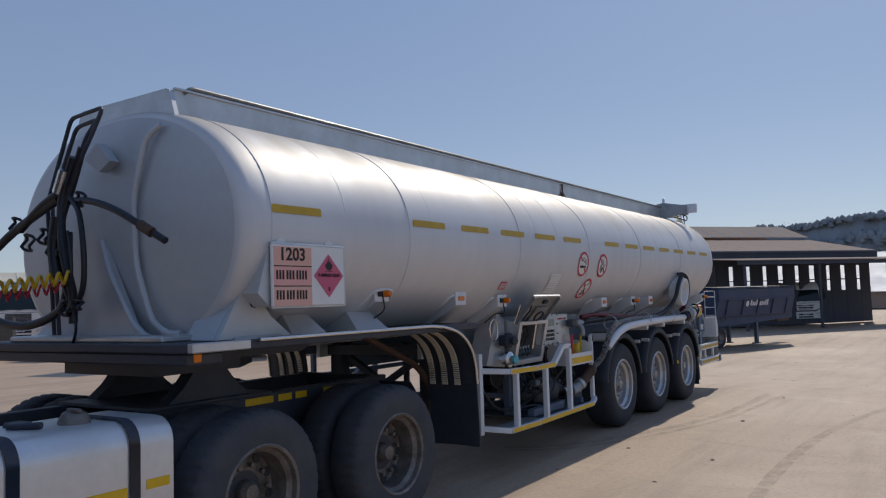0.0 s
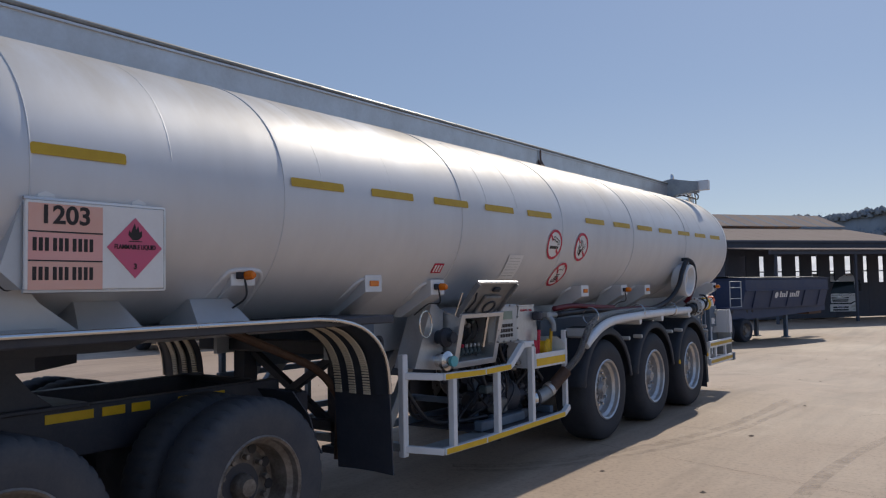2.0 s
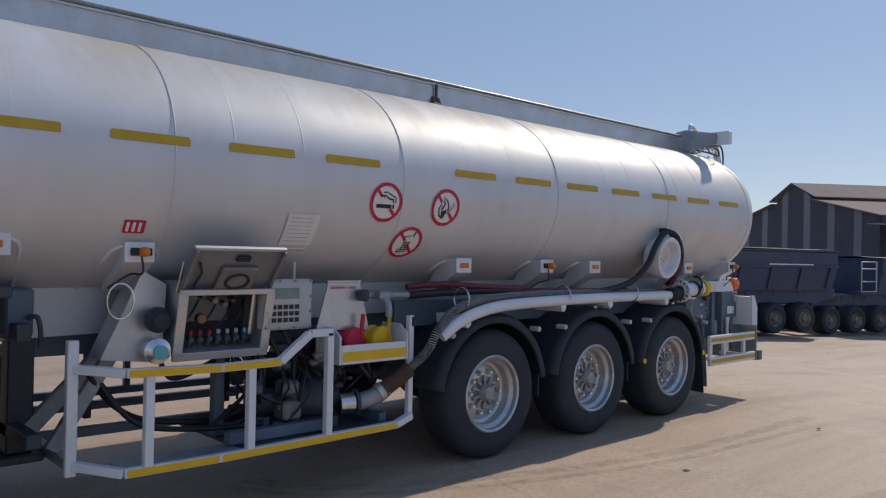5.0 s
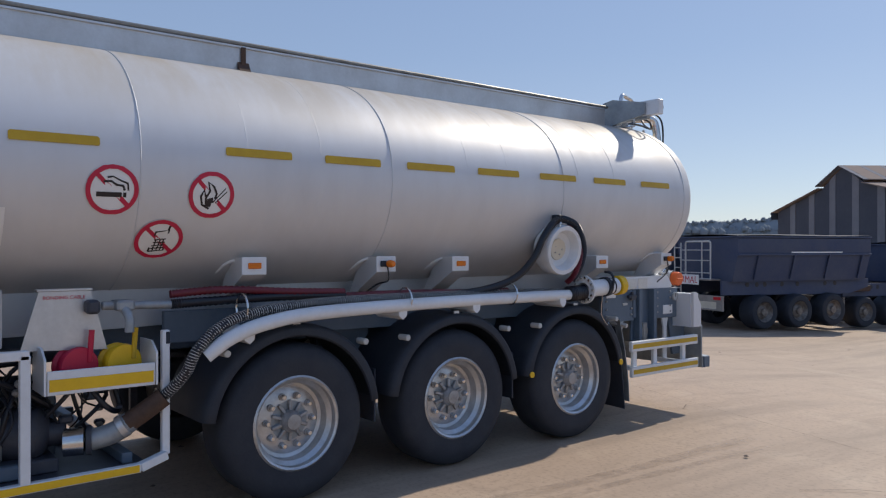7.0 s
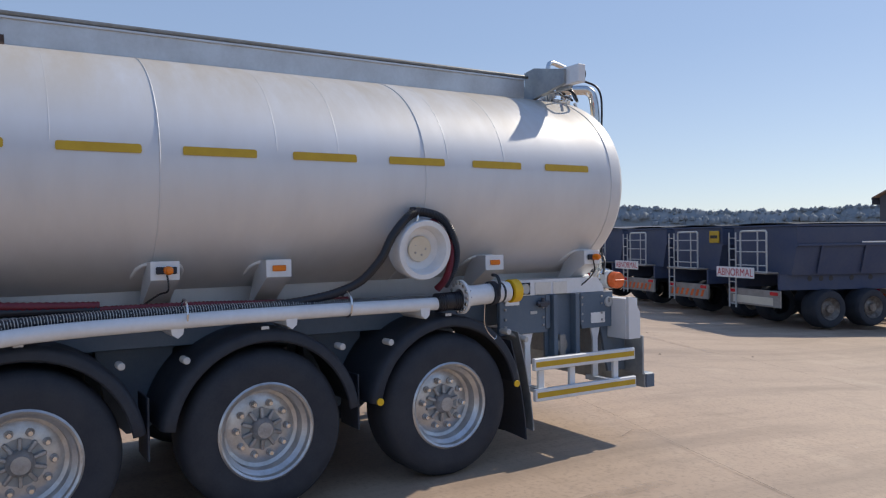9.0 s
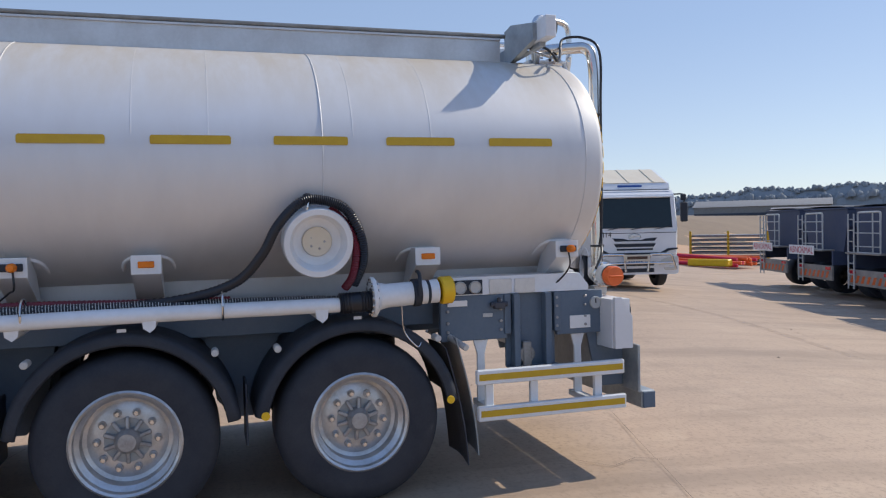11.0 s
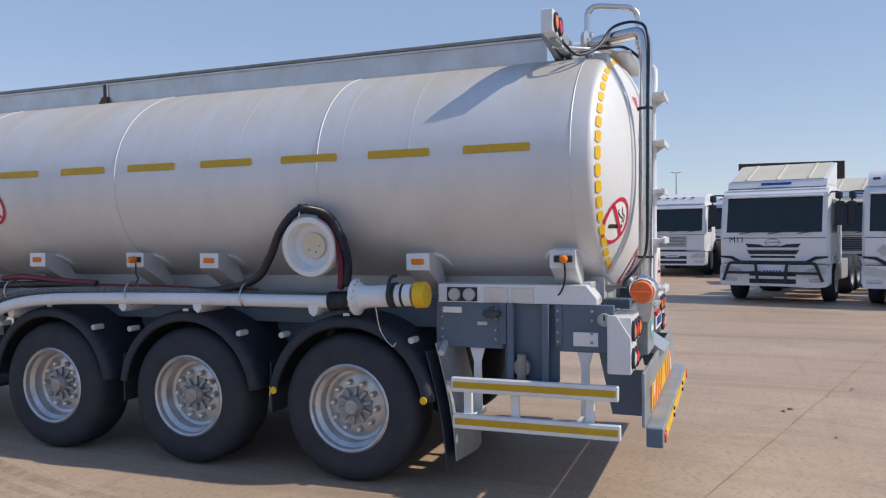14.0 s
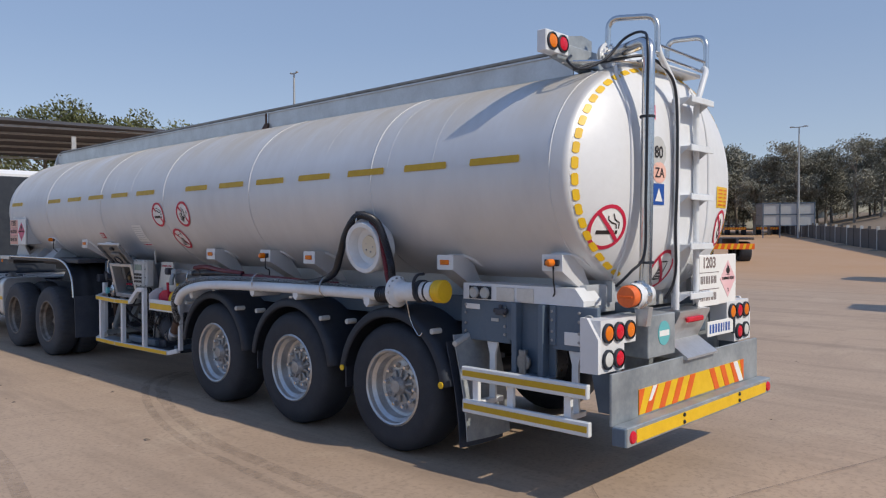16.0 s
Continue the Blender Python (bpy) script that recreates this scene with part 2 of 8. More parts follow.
M_ROOFWHITE = mat("white_roof_sheet", (0.80, 0.79, 0.78), (0.70, 0.69, 0.68), rough=0.6, scale=0.4, fine=4)
M_STEELGREY = mat("stacked_steel", (0.30, 0.30, 0.30), (0.20, 0.19, 0.18), rough=0.5, metal=0.5)
M_FUELTANK = mat("fuel_tank_alu", (0.74, 0.75, 0.76), (0.64, 0.64, 0.64), rough=0.28, metal=0.55, scale=2.5, fine=25)


def ground_material():
    m = mat("concrete_yard", (0.405, 0.290, 0.203), (0.485, 0.362, 0.266), rough=0.60, rough2=0.80, spec=0.4, scale=0.22, fine=3.2, bump=0.004)
    nt = m.node_tree
    p = nt.nodes["Principled BSDF"]
    colour = p.inputs["Base Color"].links[0].from_socket
    geo = node(nt, "ShaderNodeNewGeometry")

    def layer(tint, stretch, turn, scale, lo, hi, most, detail=6.0):
        nonlocal colour
        mp = node(nt, "ShaderNodeMapping", Scale=stretch, Rotation=(0, 0, turn))
        nt.links.new(geo.outputs["Position"], mp.inputs["Vector"])
        n = node(nt, "ShaderNodeTexNoise", Scale=scale, Detail=detail, Roughness=0.64)
        nt.links.new(mp.outputs["Vector"], n.inputs["Vector"])
        r = node(nt, "ShaderNodeMapRange")
        r.inputs["From Min"].default_value, r.inputs["From Max"].default_value = lo, hi
        r.inputs["To Max"].default_value = most
        nt.links.new(n.outputs["Fac"], r.inputs["Value"])
        mix = node(nt, "ShaderNodeMix")
        mix.data_type = "RGBA"
        mix.inputs["B"].default_value = (*tint, 1)
        nt.links.new(r.outputs["Result"], mix.inputs["Factor"])
        nt.links.new(colour, mix.inputs["A"])
        colour = mix.outputs["Result"]

    # long dark tyre smears, pale worn patches, dusty drifts, small oil spots and sandy grain
    layer((0.22, 0.162, 0.118), (1.1, 0.07, 1), 0.9, 1.0, 0.50, 0.70, 0.55)
    layer((0.235, 0.175, 0.130), (0.8, 0.06, 1), -0.35, 1.3, 0.54, 0.70, 0.5)
    layer((0.58, 0.45, 0.33), (1, 1, 1), 0, 0.7, 0.55, 0.75, 0.6)
    layer((0.50, 0.36, 0.25), (1, 0.5, 1), 0.4, 0.25, 0.5, 0.7, 0.5)
    layer((0.17, 0.14, 0.12), (1, 1, 1), 0, 2.1, 0.66, 0.76, 0.6)
    layer((0.25, 0.187, 0.14), (1, 1, 1), 0, 26.0, 0.50, 0.70, 0.55, 3.0)
    layer((0.24, 0.18, 0.132), (1, 0.22, 1), 1.1, 3.0, 0.52, 0.72, 0.35)
    layer((0.265, 0.20, 0.148), (0.16, 1, 1), 0.55, 4.0, 0.54, 0.74, 0.32)
    layer((0.62, 0.52, 0.43), (1, 0.6, 1), 0.6, 5.0, 0.68, 0.76, 0.6)
    # orange-tan sand drifts over the concrete where the yard rises to the western bank
    dot = node(nt, "ShaderNodeVectorMath")
    dot.operation = "DOT_PRODUCT"
    dot.inputs[1].default_value = (-0.9, -0.43, 0)
    nt.links.new(geo.outputs["Position"], dot.inputs[0])
    n = node(nt, "ShaderNodeTexNoise", Scale=0.12, Detail=5.0, Roughness=0.6)
    nt.links.new(geo.outputs["Position"], n.inputs["Vector"])
    add = node(nt, "ShaderNodeMath")
    add.operation = "MULTIPLY_ADD"
    add.inputs[1].default_value = 16.0
    nt.links.new(n.outputs["Fac"], add.inputs[0])
    nt.links.new(dot.outputs["Value"], add.inputs[2])
    r = node(nt, "ShaderNodeMapRange")
    r.inputs["From Min"].default_value, r.inputs["From Max"].default_value = 26.5, 35.0
    nt.links.new(add.outputs[0], r.inputs["Value"])
    mix = node(nt, "ShaderNodeMix")
    mix.data_type = "RGBA"
    mix.inputs["B"].default_value = (0.47, 0.29, 0.165, 1)
    nt.links.new(r.outputs["Result"], mix.inputs["Factor"])
    nt.links.new(colour, mix.inputs["A"])
    nt.links.new(mix.outputs["Result"], p.inputs["Base Color"])
    return m


def smear_material():
    """Broken rubber smears that let the concrete show through."""
    m = mat("rubber_smear", (0.13, 0.105, 0.088), (0.17, 0.14, 0.115), rough=0.7, scale=4, fine=30)
    nt = m.node_tree
    p = nt.nodes["Principled BSDF"]
    geo = node(nt, "ShaderNodeNewGeometry")
    n = node(nt, "ShaderNodeTexNoise", Scale=7.0, Detail=6.0, Roughness=0.7)
    nt.links.new(geo.outputs["Position"], n.inputs["Vector"])
    r = node(nt, "ShaderNodeMapRange")
    r.inputs["From Min"].default_value, r.inputs["From Max"].default_value = 0.36, 0.72
    r.inputs["To Max"].default_value = 0.30
    nt.links.new(n.outputs["Fac"], r.inputs["Value"])
    nt.links.new(r.outputs["Result"], p.inputs["Alpha"])
    return m


M_GROUND = ground_material()
M_SMEAR = smear_material()
M_CRACK = mat("dirt_filled_joint", (0.13, 0.10, 0.08), (0.19, 0.15, 0.12), rough=0.95, scale=4, fine=30)


# ---- mesh helpers ----
class G:
    """Collects vertices and faces of one mesh."""

    def __init__(self):
        self.v, self.f = [], []

    def add(self, v, f):
        n = len(self.v)
        self.v += [tuple(p) for p in v]
        self.f += [tuple(i + n for i in q) for q in f]
        return self

    def box(self, x0, x1, y0, y1, z0, z1, b=0.008, m=None):
        """A block with chamfered edges."""
        x0, x1, y0, y1, z0, z1 = min(x0, x1), max(x0, x1), min(y0, y1), max(y0, y1), min(z0, z1), max(z0, z1)
        b = min(b, (x1 - x0) * 0.3, (y1 - y0) * 0.3, (z1 - z0) * 0.3)
        v, idx = [], {}
        for sx in (0, 1):
            for sy in (0, 1):
                for sz in (0, 1):
                    c = (x1 if sx else x0, y1 if sy else y0, z1 if sz else z0)
                    for ax in range(3):
                        p = list(c)
                        for k, s in enumerate((sx, sy, sz)):
                            if k != ax:
                                p[k] += -b if s else b
                        idx[sx, sy, sz, ax] = len(v)
                        v.append(p)
        f = []
        for ax in range(3):
            o = [k for k in range(3) if k != ax]
            for s in (0, 1):
                q = []
                for a, c in ((0, 0), (1, 0), (1, 1), (0, 1)):
                    k = [0, 0, 0]
                    k[ax], k[o[0]], k[o[1]] = s, a, c
                    q.append(idx[k[0], k[1], k[2], ax])
                f.append(q)
        for ax in range(3):
            o = [k for k in range(3) if k != ax]
            for a in (0, 1):
                for c in (0, 1):
                    lo, hi = [0, 0, 0], [0, 0, 0]
                    lo[o[0]] = hi[o[0]] = a
                    lo[o[1]] = hi[o[1]] = c
                    hi[ax] = 1
                    f.append((idx[(*lo, o[0])], idx[(*hi, o[0])], idx[(*hi, o[1])], idx[(*lo, o[1])]))
        for sx in (0, 1):
            for sy in (0, 1):
                for sz in (0, 1):
                    f.append([idx[sx, sy, sz, k] for k in range(3)])
        if m is not None:
            v = [m @ Vector(p) for p in v]
        return self.add(v, f)

    def beam(self, p, q, w, h, b=0.004, up=(0, 0, 1)):
        """A rectangular bar from p to q, w wide and h high."""
        p, q = Vector(p), Vector(q)
        d = (q - p).normalized()
        side = d.cross(Vector(up))
        side = side.normalized() if side.length > 1e-4 else Vector((1, 0, 0))
        top = side.cross(d)
        m = Matrix((side, d, top)).transposed().to_4x4()
        m.translation = p
        return self.box(-w / 2, w / 2, 0, (q - p).length, -h / 2, h / 2, b, m)

    def tube(self, pts, r, n=10, caps=True):
        """A round tube along points; r is one radius or one for each point."""
        pts = [Vector(p) for p in pts]
        rs = r if isinstance(r, (list, tuple)) else [r] * len(pts)
        v, f, prev = [], [], None
        for i, p in enumerate(pts):
            d = (pts[min(i + 1, len(pts) - 1)] - pts[max(i - 1, 0)]).normalized()
            a = (prev - d * prev.dot(d)) if prev is not None else d.orthogonal()
            a.normalize()
            prev = a
            c = d.cross(a)
            for k in range(n):
                t = 2 * math.pi * k / n
                v.append(p + (a * math.cos(t) + c * math.sin(t)) * rs[i])
        for i in range(len(pts) - 1):
            for k in range(n):
                f.append((i * n + k, i * n + (k + 1) % n, (i + 1) * n + (k + 1) % n, (i + 1) * n + k))
        if caps:
            f.append(tuple(range(n - 1, -1, -1)))
            f.append(tuple(range((len(pts) - 1) * n, len(pts) * n)))
        return self.add(v, f)

    def cyl(self, p, q, r, n=16):
        p, q = Vector(p), Vector(q)
        e = (q - p).normalized() * min(0.006, r * 0.2, (q - p).length * 0.2)
        s = r - e.length
        return self.tube([p, p + e, q - e, q], [s, r, r, s], n)

    def lathe(self, prof, origin, axis=(1, 0, 0), n=32, closed=False):
        """Turns (radius, along) pairs about an axis."""
        o, d = Vector(origin), Vector(axis).normalized()
        a = d.orthogonal().normalized()
        c = d.cross(a)
        v, f, m = [], [], len(prof)
        for k in range(n):
            t = 2 * math.pi * k / n
            w = a * math.cos(t) + c * math.sin(t)
            v += [o + w * r + d * h for r, h in prof]
        for k in range(n):
            for i in range(m if closed else m - 1):
                j = (i + 1) % m
                f.append((k * m + i, k * m + j, (k + 1) % n * m + j, (k + 1) % n * m + i))
        return self.add(v, f)

    def prism(self, poly, axis, a, b, m=None):
        """A flat outline, given in the two other axes, drawn out along an axis from a to b."""
        n, v = len(poly), []
        for h in (a, b):
            for u, w in poly:
                p = [u, w]
                p.insert("xyz".index(axis), h)
                v.append(Vector(p) if m is None else m @ Vector(p))
        f = [tuple(range(n)), tuple(range(2 * n - 1, n - 1, -1))]
        f += [(i, (i + 1) % n, n + (i + 1) % n, n + i) for i in range(n)]
        return self.add(v, f)

    def grid(self, rows):
        """A sheet through rows of points."""
        n, v, f = len(rows[0]), [p for row in rows for p in row], []
        for i in range(len(rows) - 1):
            for k in range(n - 1):
                f.append((i * n + k, i * n + k + 1, (i + 1) * n + k + 1, (i + 1) * n + k))
        return self.add(v, f)

    def slab(self, rows, t):
        """A sheet through rows of points, thickened along t."""
        t = Vector(t)
        self.grid(rows).grid([[Vector(p) + t for p in row] for row in rows])
        edge = rows[0] + [r[-1] for r in rows[1:]] + rows[-1][::-1][1:] + [r[0] for r in rows[::-1][1:-1]]
        n = len(edge)
        return self.add(edge + [Vector(p) + t for p in edge], [(i, (i + 1) % n, n + (i + 1) % n, n + i) for i in range(n)])

    def mesh(self, name, material, sharp=35):
        me = bpy.data.meshes.new(name)
        me.from_pydata(self.v, [], self.f)
        bm = bmesh.new()
        bm.from_mesh(me)
        bmesh.ops.remove_doubles(bm, verts=bm.verts, dist=0.0002)
        bmesh.ops.recalc_face_normals(bm, faces=bm.faces)
        bm.to_mesh(me)
        bm.free()
        me.shade_smooth()
        me.set_sharp_from_angle(angle=radians(sharp))
        me.materials.append(material)
        return me


def thing(name, label, category, at=None, group="", kind=""):
    ob = new(name)
    ob.empty_display_size = 0.2
    if at is not None:
        ob.matrix_basis = at
    return tagged(ob, label, category, group, kind)


def part(name, g, material, parent, label="", sharp=35):
    ob = new(name, g.mesh(name, material, sharp))
    ob.parent = parent
    return tagged(ob, label)


def solid(name, g, material, label, category, group="", kind="", sharp=35):
    return tagged(new(name, g.mesh(name, material, sharp)), label, category, group, kind)


def lettering(text, size, material, parent, m, name="lettering", depth=0.001, wide=1.0, bold=0.0):
    """Words in the built-in font, lying in the xy plane of the pose m and centred on it."""
    cu = bpy.data.curves.new(name, "FONT")
    cu.body, cu.size, cu.extrude, cu.align_x, cu.align_y = text, size, depth, "CENTER", "CENTER"
    cu.offset = bold * size
    tmp = bpy.data.objects.new(name, cu)
    scene.collection.objects.link(tmp)
    bpy.context.view_layer.update()
    me = bpy.data.meshes.new_from_object(tmp.evaluated_get(bpy.context.evaluated_depsgraph_get()))
    bpy.data.objects.remove(tmp)
    me.transform(m @ Matrix.Diagonal((wide, 1, 1, 1)))
    me.materials.clear()
    me.materials.append(material)
    ob = new(name, me)
    ob.parent = parent
    return ob


def arc(cx, cy, r, a0, a1, n=10):
    return [(cx + r * math.cos(radians(a0 + (a1 - a0) * i / n)), cy + r * math.sin(radians(a0 + (a1 - a0) * i / n))) for i in range(n + 1)]


def bend(pts, n=8, r=None):
    """A smooth curve through points (Catmull-Rom)."""
    pts = [Vector(p) for p in pts]
    out = []
    for i in range(len(pts) - 1):
        a, b, c, d = pts[max(i - 1, 0)], pts[i], pts[i + 1], pts[min(i + 2, len(pts) - 1)]
        for k in range(n):
            t = k / n
            out.append(0.5 * (2 * b + (c - a) * t + (2 * a - 5 * b + 4 * c - d) * t * t + (3 * b - a - 3 * c + d) * t ** 3))
    return out + [pts[-1]]


def fillet(pts, r, n=6):
    """A polyline with rounded corners."""
    pts = [Vector(p) for p in pts]
    out = [pts[0]]
    for i in range(1, len(pts) - 1):
        a, b, c = pts[i - 1], pts[i], pts[i + 1]
        k = min(r, (a - b).length * 0.48, (c - b).length * 0.48)
        p, q = b + (a - b).normalized() * k, b + (c - b).normalized() * k
        out += [(p * (1 - t) ** 2 + b * 2 * t * (1 - t) + q * t * t) for t in [j / n for j in range(n + 1)]]
    return out + [pts[-1]]


def rounded(x0, x1, y0, y1, r, n=5):
    """The outline of a rectangle with round corners."""
    return arc(x1 - r, y1 - r, r, 0, 90, n) + arc(x0 + r, y1 - r, r, 90, 180, n) + arc(x0 + r, y0 + r, r, 180, 270, n) + arc(x1 - r, y0 + r, r, 270, 360, n)


# ---- ground ----
def smooth(t):
    t = max(0.0, min(1.0, t))
    return t * t * (3 - 2 * t)


def bank(x, y):
    """How far up the western bank a place lies, and how far beyond its fence."""
    x, y = x + 20, y - 5
    return -0.9 * x - 0.43 * y, -0.43 * x + 0.9 * y - 1.0


def gz(x, y):
    """The height of the ground: a flat yard, falling gently northward, rising to a bank in the west."""
    q = y + 0.5 * (x + 8)
    z = -0.62 * smooth((q - 7) / 9.5) - 0.35 * smooth((q - 14) / 14)
    s, n = bank(x, y)
    if s > 3:
        z += 0.03 * (min(s, 17) - 3) + 0.022 * max(0, min(s, 120) - 17)
        if n > 0 and s > 12:
            z += min(2.6, n * 0.22) * min(1, (s - 12) / 10)
    return z


def spread(lo, hi, near, far):
    """Steps that grow with the distance from 0."""
    out, p = [0.0], 0.0
    while p < hi:
        p += max(near, p * far)
        out.append(p)
    q = 0.0
    while q > lo:
        q -= max(near, -q * far)
        out.insert(0, q)
    return out


g = G()
xs, ys = spread(-900, 900, 1.5, 0.09), spread(-900, 900, 1.5, 0.09)
g.grid([[(x, y, gz(x, y)) for x in xs] for y in ys])
ground = solid("ground", g, M_GROUND, "sandy worn concrete yard with tyre marks and stains", "yard", kind="structure", sharp=180)
ground.data.materials.append(M_DRYGRASS)
for poly in ground.data.polygons:
    if (bank(*poly.center.xy)[1] > 0.5 and bank(*poly.center.xy)[0] > 14) or bank(*poly.center.xy)[0] > 140 or poly.center.y > 95 or poly.center.y < -120 or poly.center.x > 130:
        poly.material_index = 1


def joint_line(a, b, wob=0.05, w=0.005):
    """A dirt-filled joint or crack in the concrete from a to b."""
    a, b = Vector((*a, 0)), Vector((*b, 0))
    n = max(3, int((b - a).length / 0.5))
    side = (b - a).cross(Vector((0, 0, 1))).normalized()
    pts = []
    for i in range(n + 1):
        p = a.lerp(b, i / n) + side * wob * noise.noise(Vector((i * 0.7 + a.x, a.y, 3.1)))
        pts.append((p, w * (0.5 + abs(noise.noise(Vector((i * 0.9, a.x, 7)))) * 1.6)))
    left = [(p.x + side.x * k, p.y + side.y * k, gz(p.x, p.y) + 0.005) for p, k in pts]
    right = [(p.x - side.x * k, p.y - side.y * k, gz(p.x, p.y) + 0.005) for p, k in pts]
    return G().grid([left, right])


random.seed(3)
joints = G()
D1, D2 = Vector((0.958, -0.286)), Vector((0.286, 0.958))
for k in range(-4, 6):
    o = Vector((0.9, 3.63)) + D2 * 4.95 * k
    c = joint_line(o - D1 * 16, o + D1 * 18, 0.012, 0.0024)
    joints.add(c.v, c.f)
for k in (-2, -1, 1, 2):
    o = Vector((0.3, 0.0)) + D1 * 6.2 * k
    c = joint_line(o - D2 * 18, o + D2 * 30, 0.012, 0.0016)
    joints.add(c.v, c.f)
for a, b in (((0.87, 3.0), (1.0, 3.7)), ((-3.6, 11.4), (-0.3, 10.7)), ((2.6, 5.0), (3.3, 6.4)), ((3.2, 1.4), (3.9, 2.4))):
    c = joint_line(a, b, 0.22, 0.004)
    joints.add(c.v, c.f)
solid("concrete_joints", joints, M_CRACK, "dark dirt-filled joints and cracks in the concrete", "joints", kind="stuff", sharp=180)


def smear(points, width, lift):
    """One tyre mark along a bent line on the concrete."""
    line = bend([(x, y, 0) for x, y in points], 10)
    left, right = [], []
    for i, p in enumerate(line):
        d = (line[min(i + 1, len(line) - 1)] - line[max(i - 1, 0)]).normalized()
        s = Vector((-d.y, d.x, 0)) * width * (0.42 + 0.12 * noise.noise(Vector((i * 0.4, points[0][0], 2))))
        left.append((p.x + s.x, p.y + s.y, gz(p.x, p.y) + lift))
        right.append((p.x - s.x, p.y - s.y, gz(p.x, p.y) + lift))
    return G().grid([left, right])


smears = G()
for i, (pts, w) in enumerate(((((0.49, -3.17), (1.0, -2.83), (1.43, -2.05), (1.79, -1.05), (2.02, -0.07), (2.08, 0.61), (2.12, 1.21), (2.13, 1.93), (2.15, 2.6)), 0.16),
                              (((0.62, -3.3), (1.14, -2.95), (1.6, -2.1), (1.98, -1.05), (2.2, -0.07), (2.28, 0.8), (2.4, 2.4)), 0.10),
                              (((3.6, -7.0), (3.3, -4.0), (3.4, -1.0), (4.0, 2.0)), 0.14),
                              (((-3.0, 9.6), (-8.0, 10.6), (-14.0, 10.4)), 0.2))):
    c = smear(pts, w, 0.004 + 0.0006 * i)
    smears.add(c.v, c.f)
solid("tyre_marks", smears, M_SMEAR, "dark curved rubber tyre marks on the concrete", "tyre marks", kind="stuff", sharp=180)
marks = G()
for i in range(150):
    x, y = random.uniform(-6, 14), random.uniform(-16, 22)
    r = random.uniform(0.008, 0.03)
    k = [(x + r * random.uniform(0.6, 1.4) * math.cos(t), y + r * random.uniform(0.6, 1.4) * math.sin(t)) for t in (0, 1, 2, 3, 4, 5)]
    zz = gz(x, y)
    marks.add([(*p, zz + 0.002) for p in k] + [(x, y, zz + r * 0.6)], [(a, (a + 1) % 6, 6) for a in range(6)])
solid("gravel_bits", marks, M_CRACK, "small loose stones and dirt on the concrete", "gravel", kind="stuff")


# ---- tanker trailer ----
tanker = thing("tanker_trailer", "silver aluminium tri-axle fuel tanker trailer standing on the yard", "tanker trailer")
EX, EZ, ZC = 1.25, 0.85, 2.165
Y0, Y1 = -7.40, 3.07


def rake(y):
    """The tank hangs a little lower towards its nose."""
    return 0.0045 * (y - 2.0)


def section(t, grow=0.0):
    """A point of the tank's cross-section; t in degrees from the +x side."""
    c, s = math.cos(radians(t)), math.sin(radians(t))
    k = 2 / 2.12
    return ((EX + grow) * math.copysign(abs(c) ** k, c), ZC + (EZ + grow) * math.copysign(abs(s) ** k, s))


ARC = []
_last, _sum = None, 0.0
for _i in range(-90 * 4, 90 * 4 + 1):
    _p = section(_i / 4)
    if _last:
        _sum += math.hypot(_p[0] - _last[0], _p[1] - _last[1])
    ARC.append((_sum, _p[0], _p[1]))
    _last = _p
MID = next(a[0] for a in ARC if a[2] >= ZC)


def arc_of(z):
    """The length along the tank's side, from its widest line, at which it has the height z."""
    return min(ARC, key=lambda a: abs(a[2] - z))[0] - MID


def on_tank(y, s, off=0.004, side=1):
    """The point of the tank's side at y and the length s above its widest line, off metres outside."""
    i = min(range(1, len(ARC) - 1), key=lambda k: abs(ARC[k][0] - MID - s))
    a, b = ARC[i - 1], ARC[i + 1]
    n = Vector((b[2] - a[2], 0, -(b[1] - a[1]))).normalized()
    return Vector(((ARC[i][1] + n.x * off) * side, y, ARC[i][2] + n.z * off + rake(y)))


g = G()
ring = [section(t * 360 / 96) for t in range(97)]
prof = [(Y0 - 0.125, 0.935), (Y0 - 0.121, 0.958), (Y0 - 0.108, 0.976), (Y0 - 0.085, 0.988), (Y0 - 0.04, 0.996), (Y0 + 0.06, 1.0)] + [(Y0 + 0.06 + (Y1 - Y0 - 0.1) * i / 60, 1.0) for i in range(1, 61)] + [(Y1 - 0.012, 0.992), (Y1, 0.975)]
rows = []
for y, k in prof:
    d = 0.004 * noise.noise(Vector((0, y * 0.9, 1))) if k == 1.0 else 0
    rows.append([(x * (k + 0.0012 * noise.noise(Vector((x, y * 0.8, z)))), y, ZC + (z - ZC) * (k + 0.0015 * noise.noise(Vector((x * 1.3, y * 0.8, z + 5)))) + rake(y)) for x, z in ring])
g.grid(rows)
part("tank_shell", g, M_TANK, tanker, "brushed silver aluminium tank shell", 180)


def head(y, out, mat_, label, dome, k0, power=2):
    """A dished tank end."""
    g = G()
    rows = []
    for i in range(17):
        k = k0 * (1 - (i / 16) ** 1.6)
        rows.append([(x * k, y + out * dome * (1 - (k / k0) ** power), ZC + (z - ZC) * k + rake(y)) for x, z in ring])
    g.grid(rows)
    return part("tank_end", g, mat_, tanker, label, 180)


head(Y0 - 0.125, -1, M_HEAD, "dished silver front end of the tank", 0.075, 0.935)
rear_head = head(Y1, 1, M_REAR, "dished white silver rear end of the tank", 0.20, 0.975, 4)

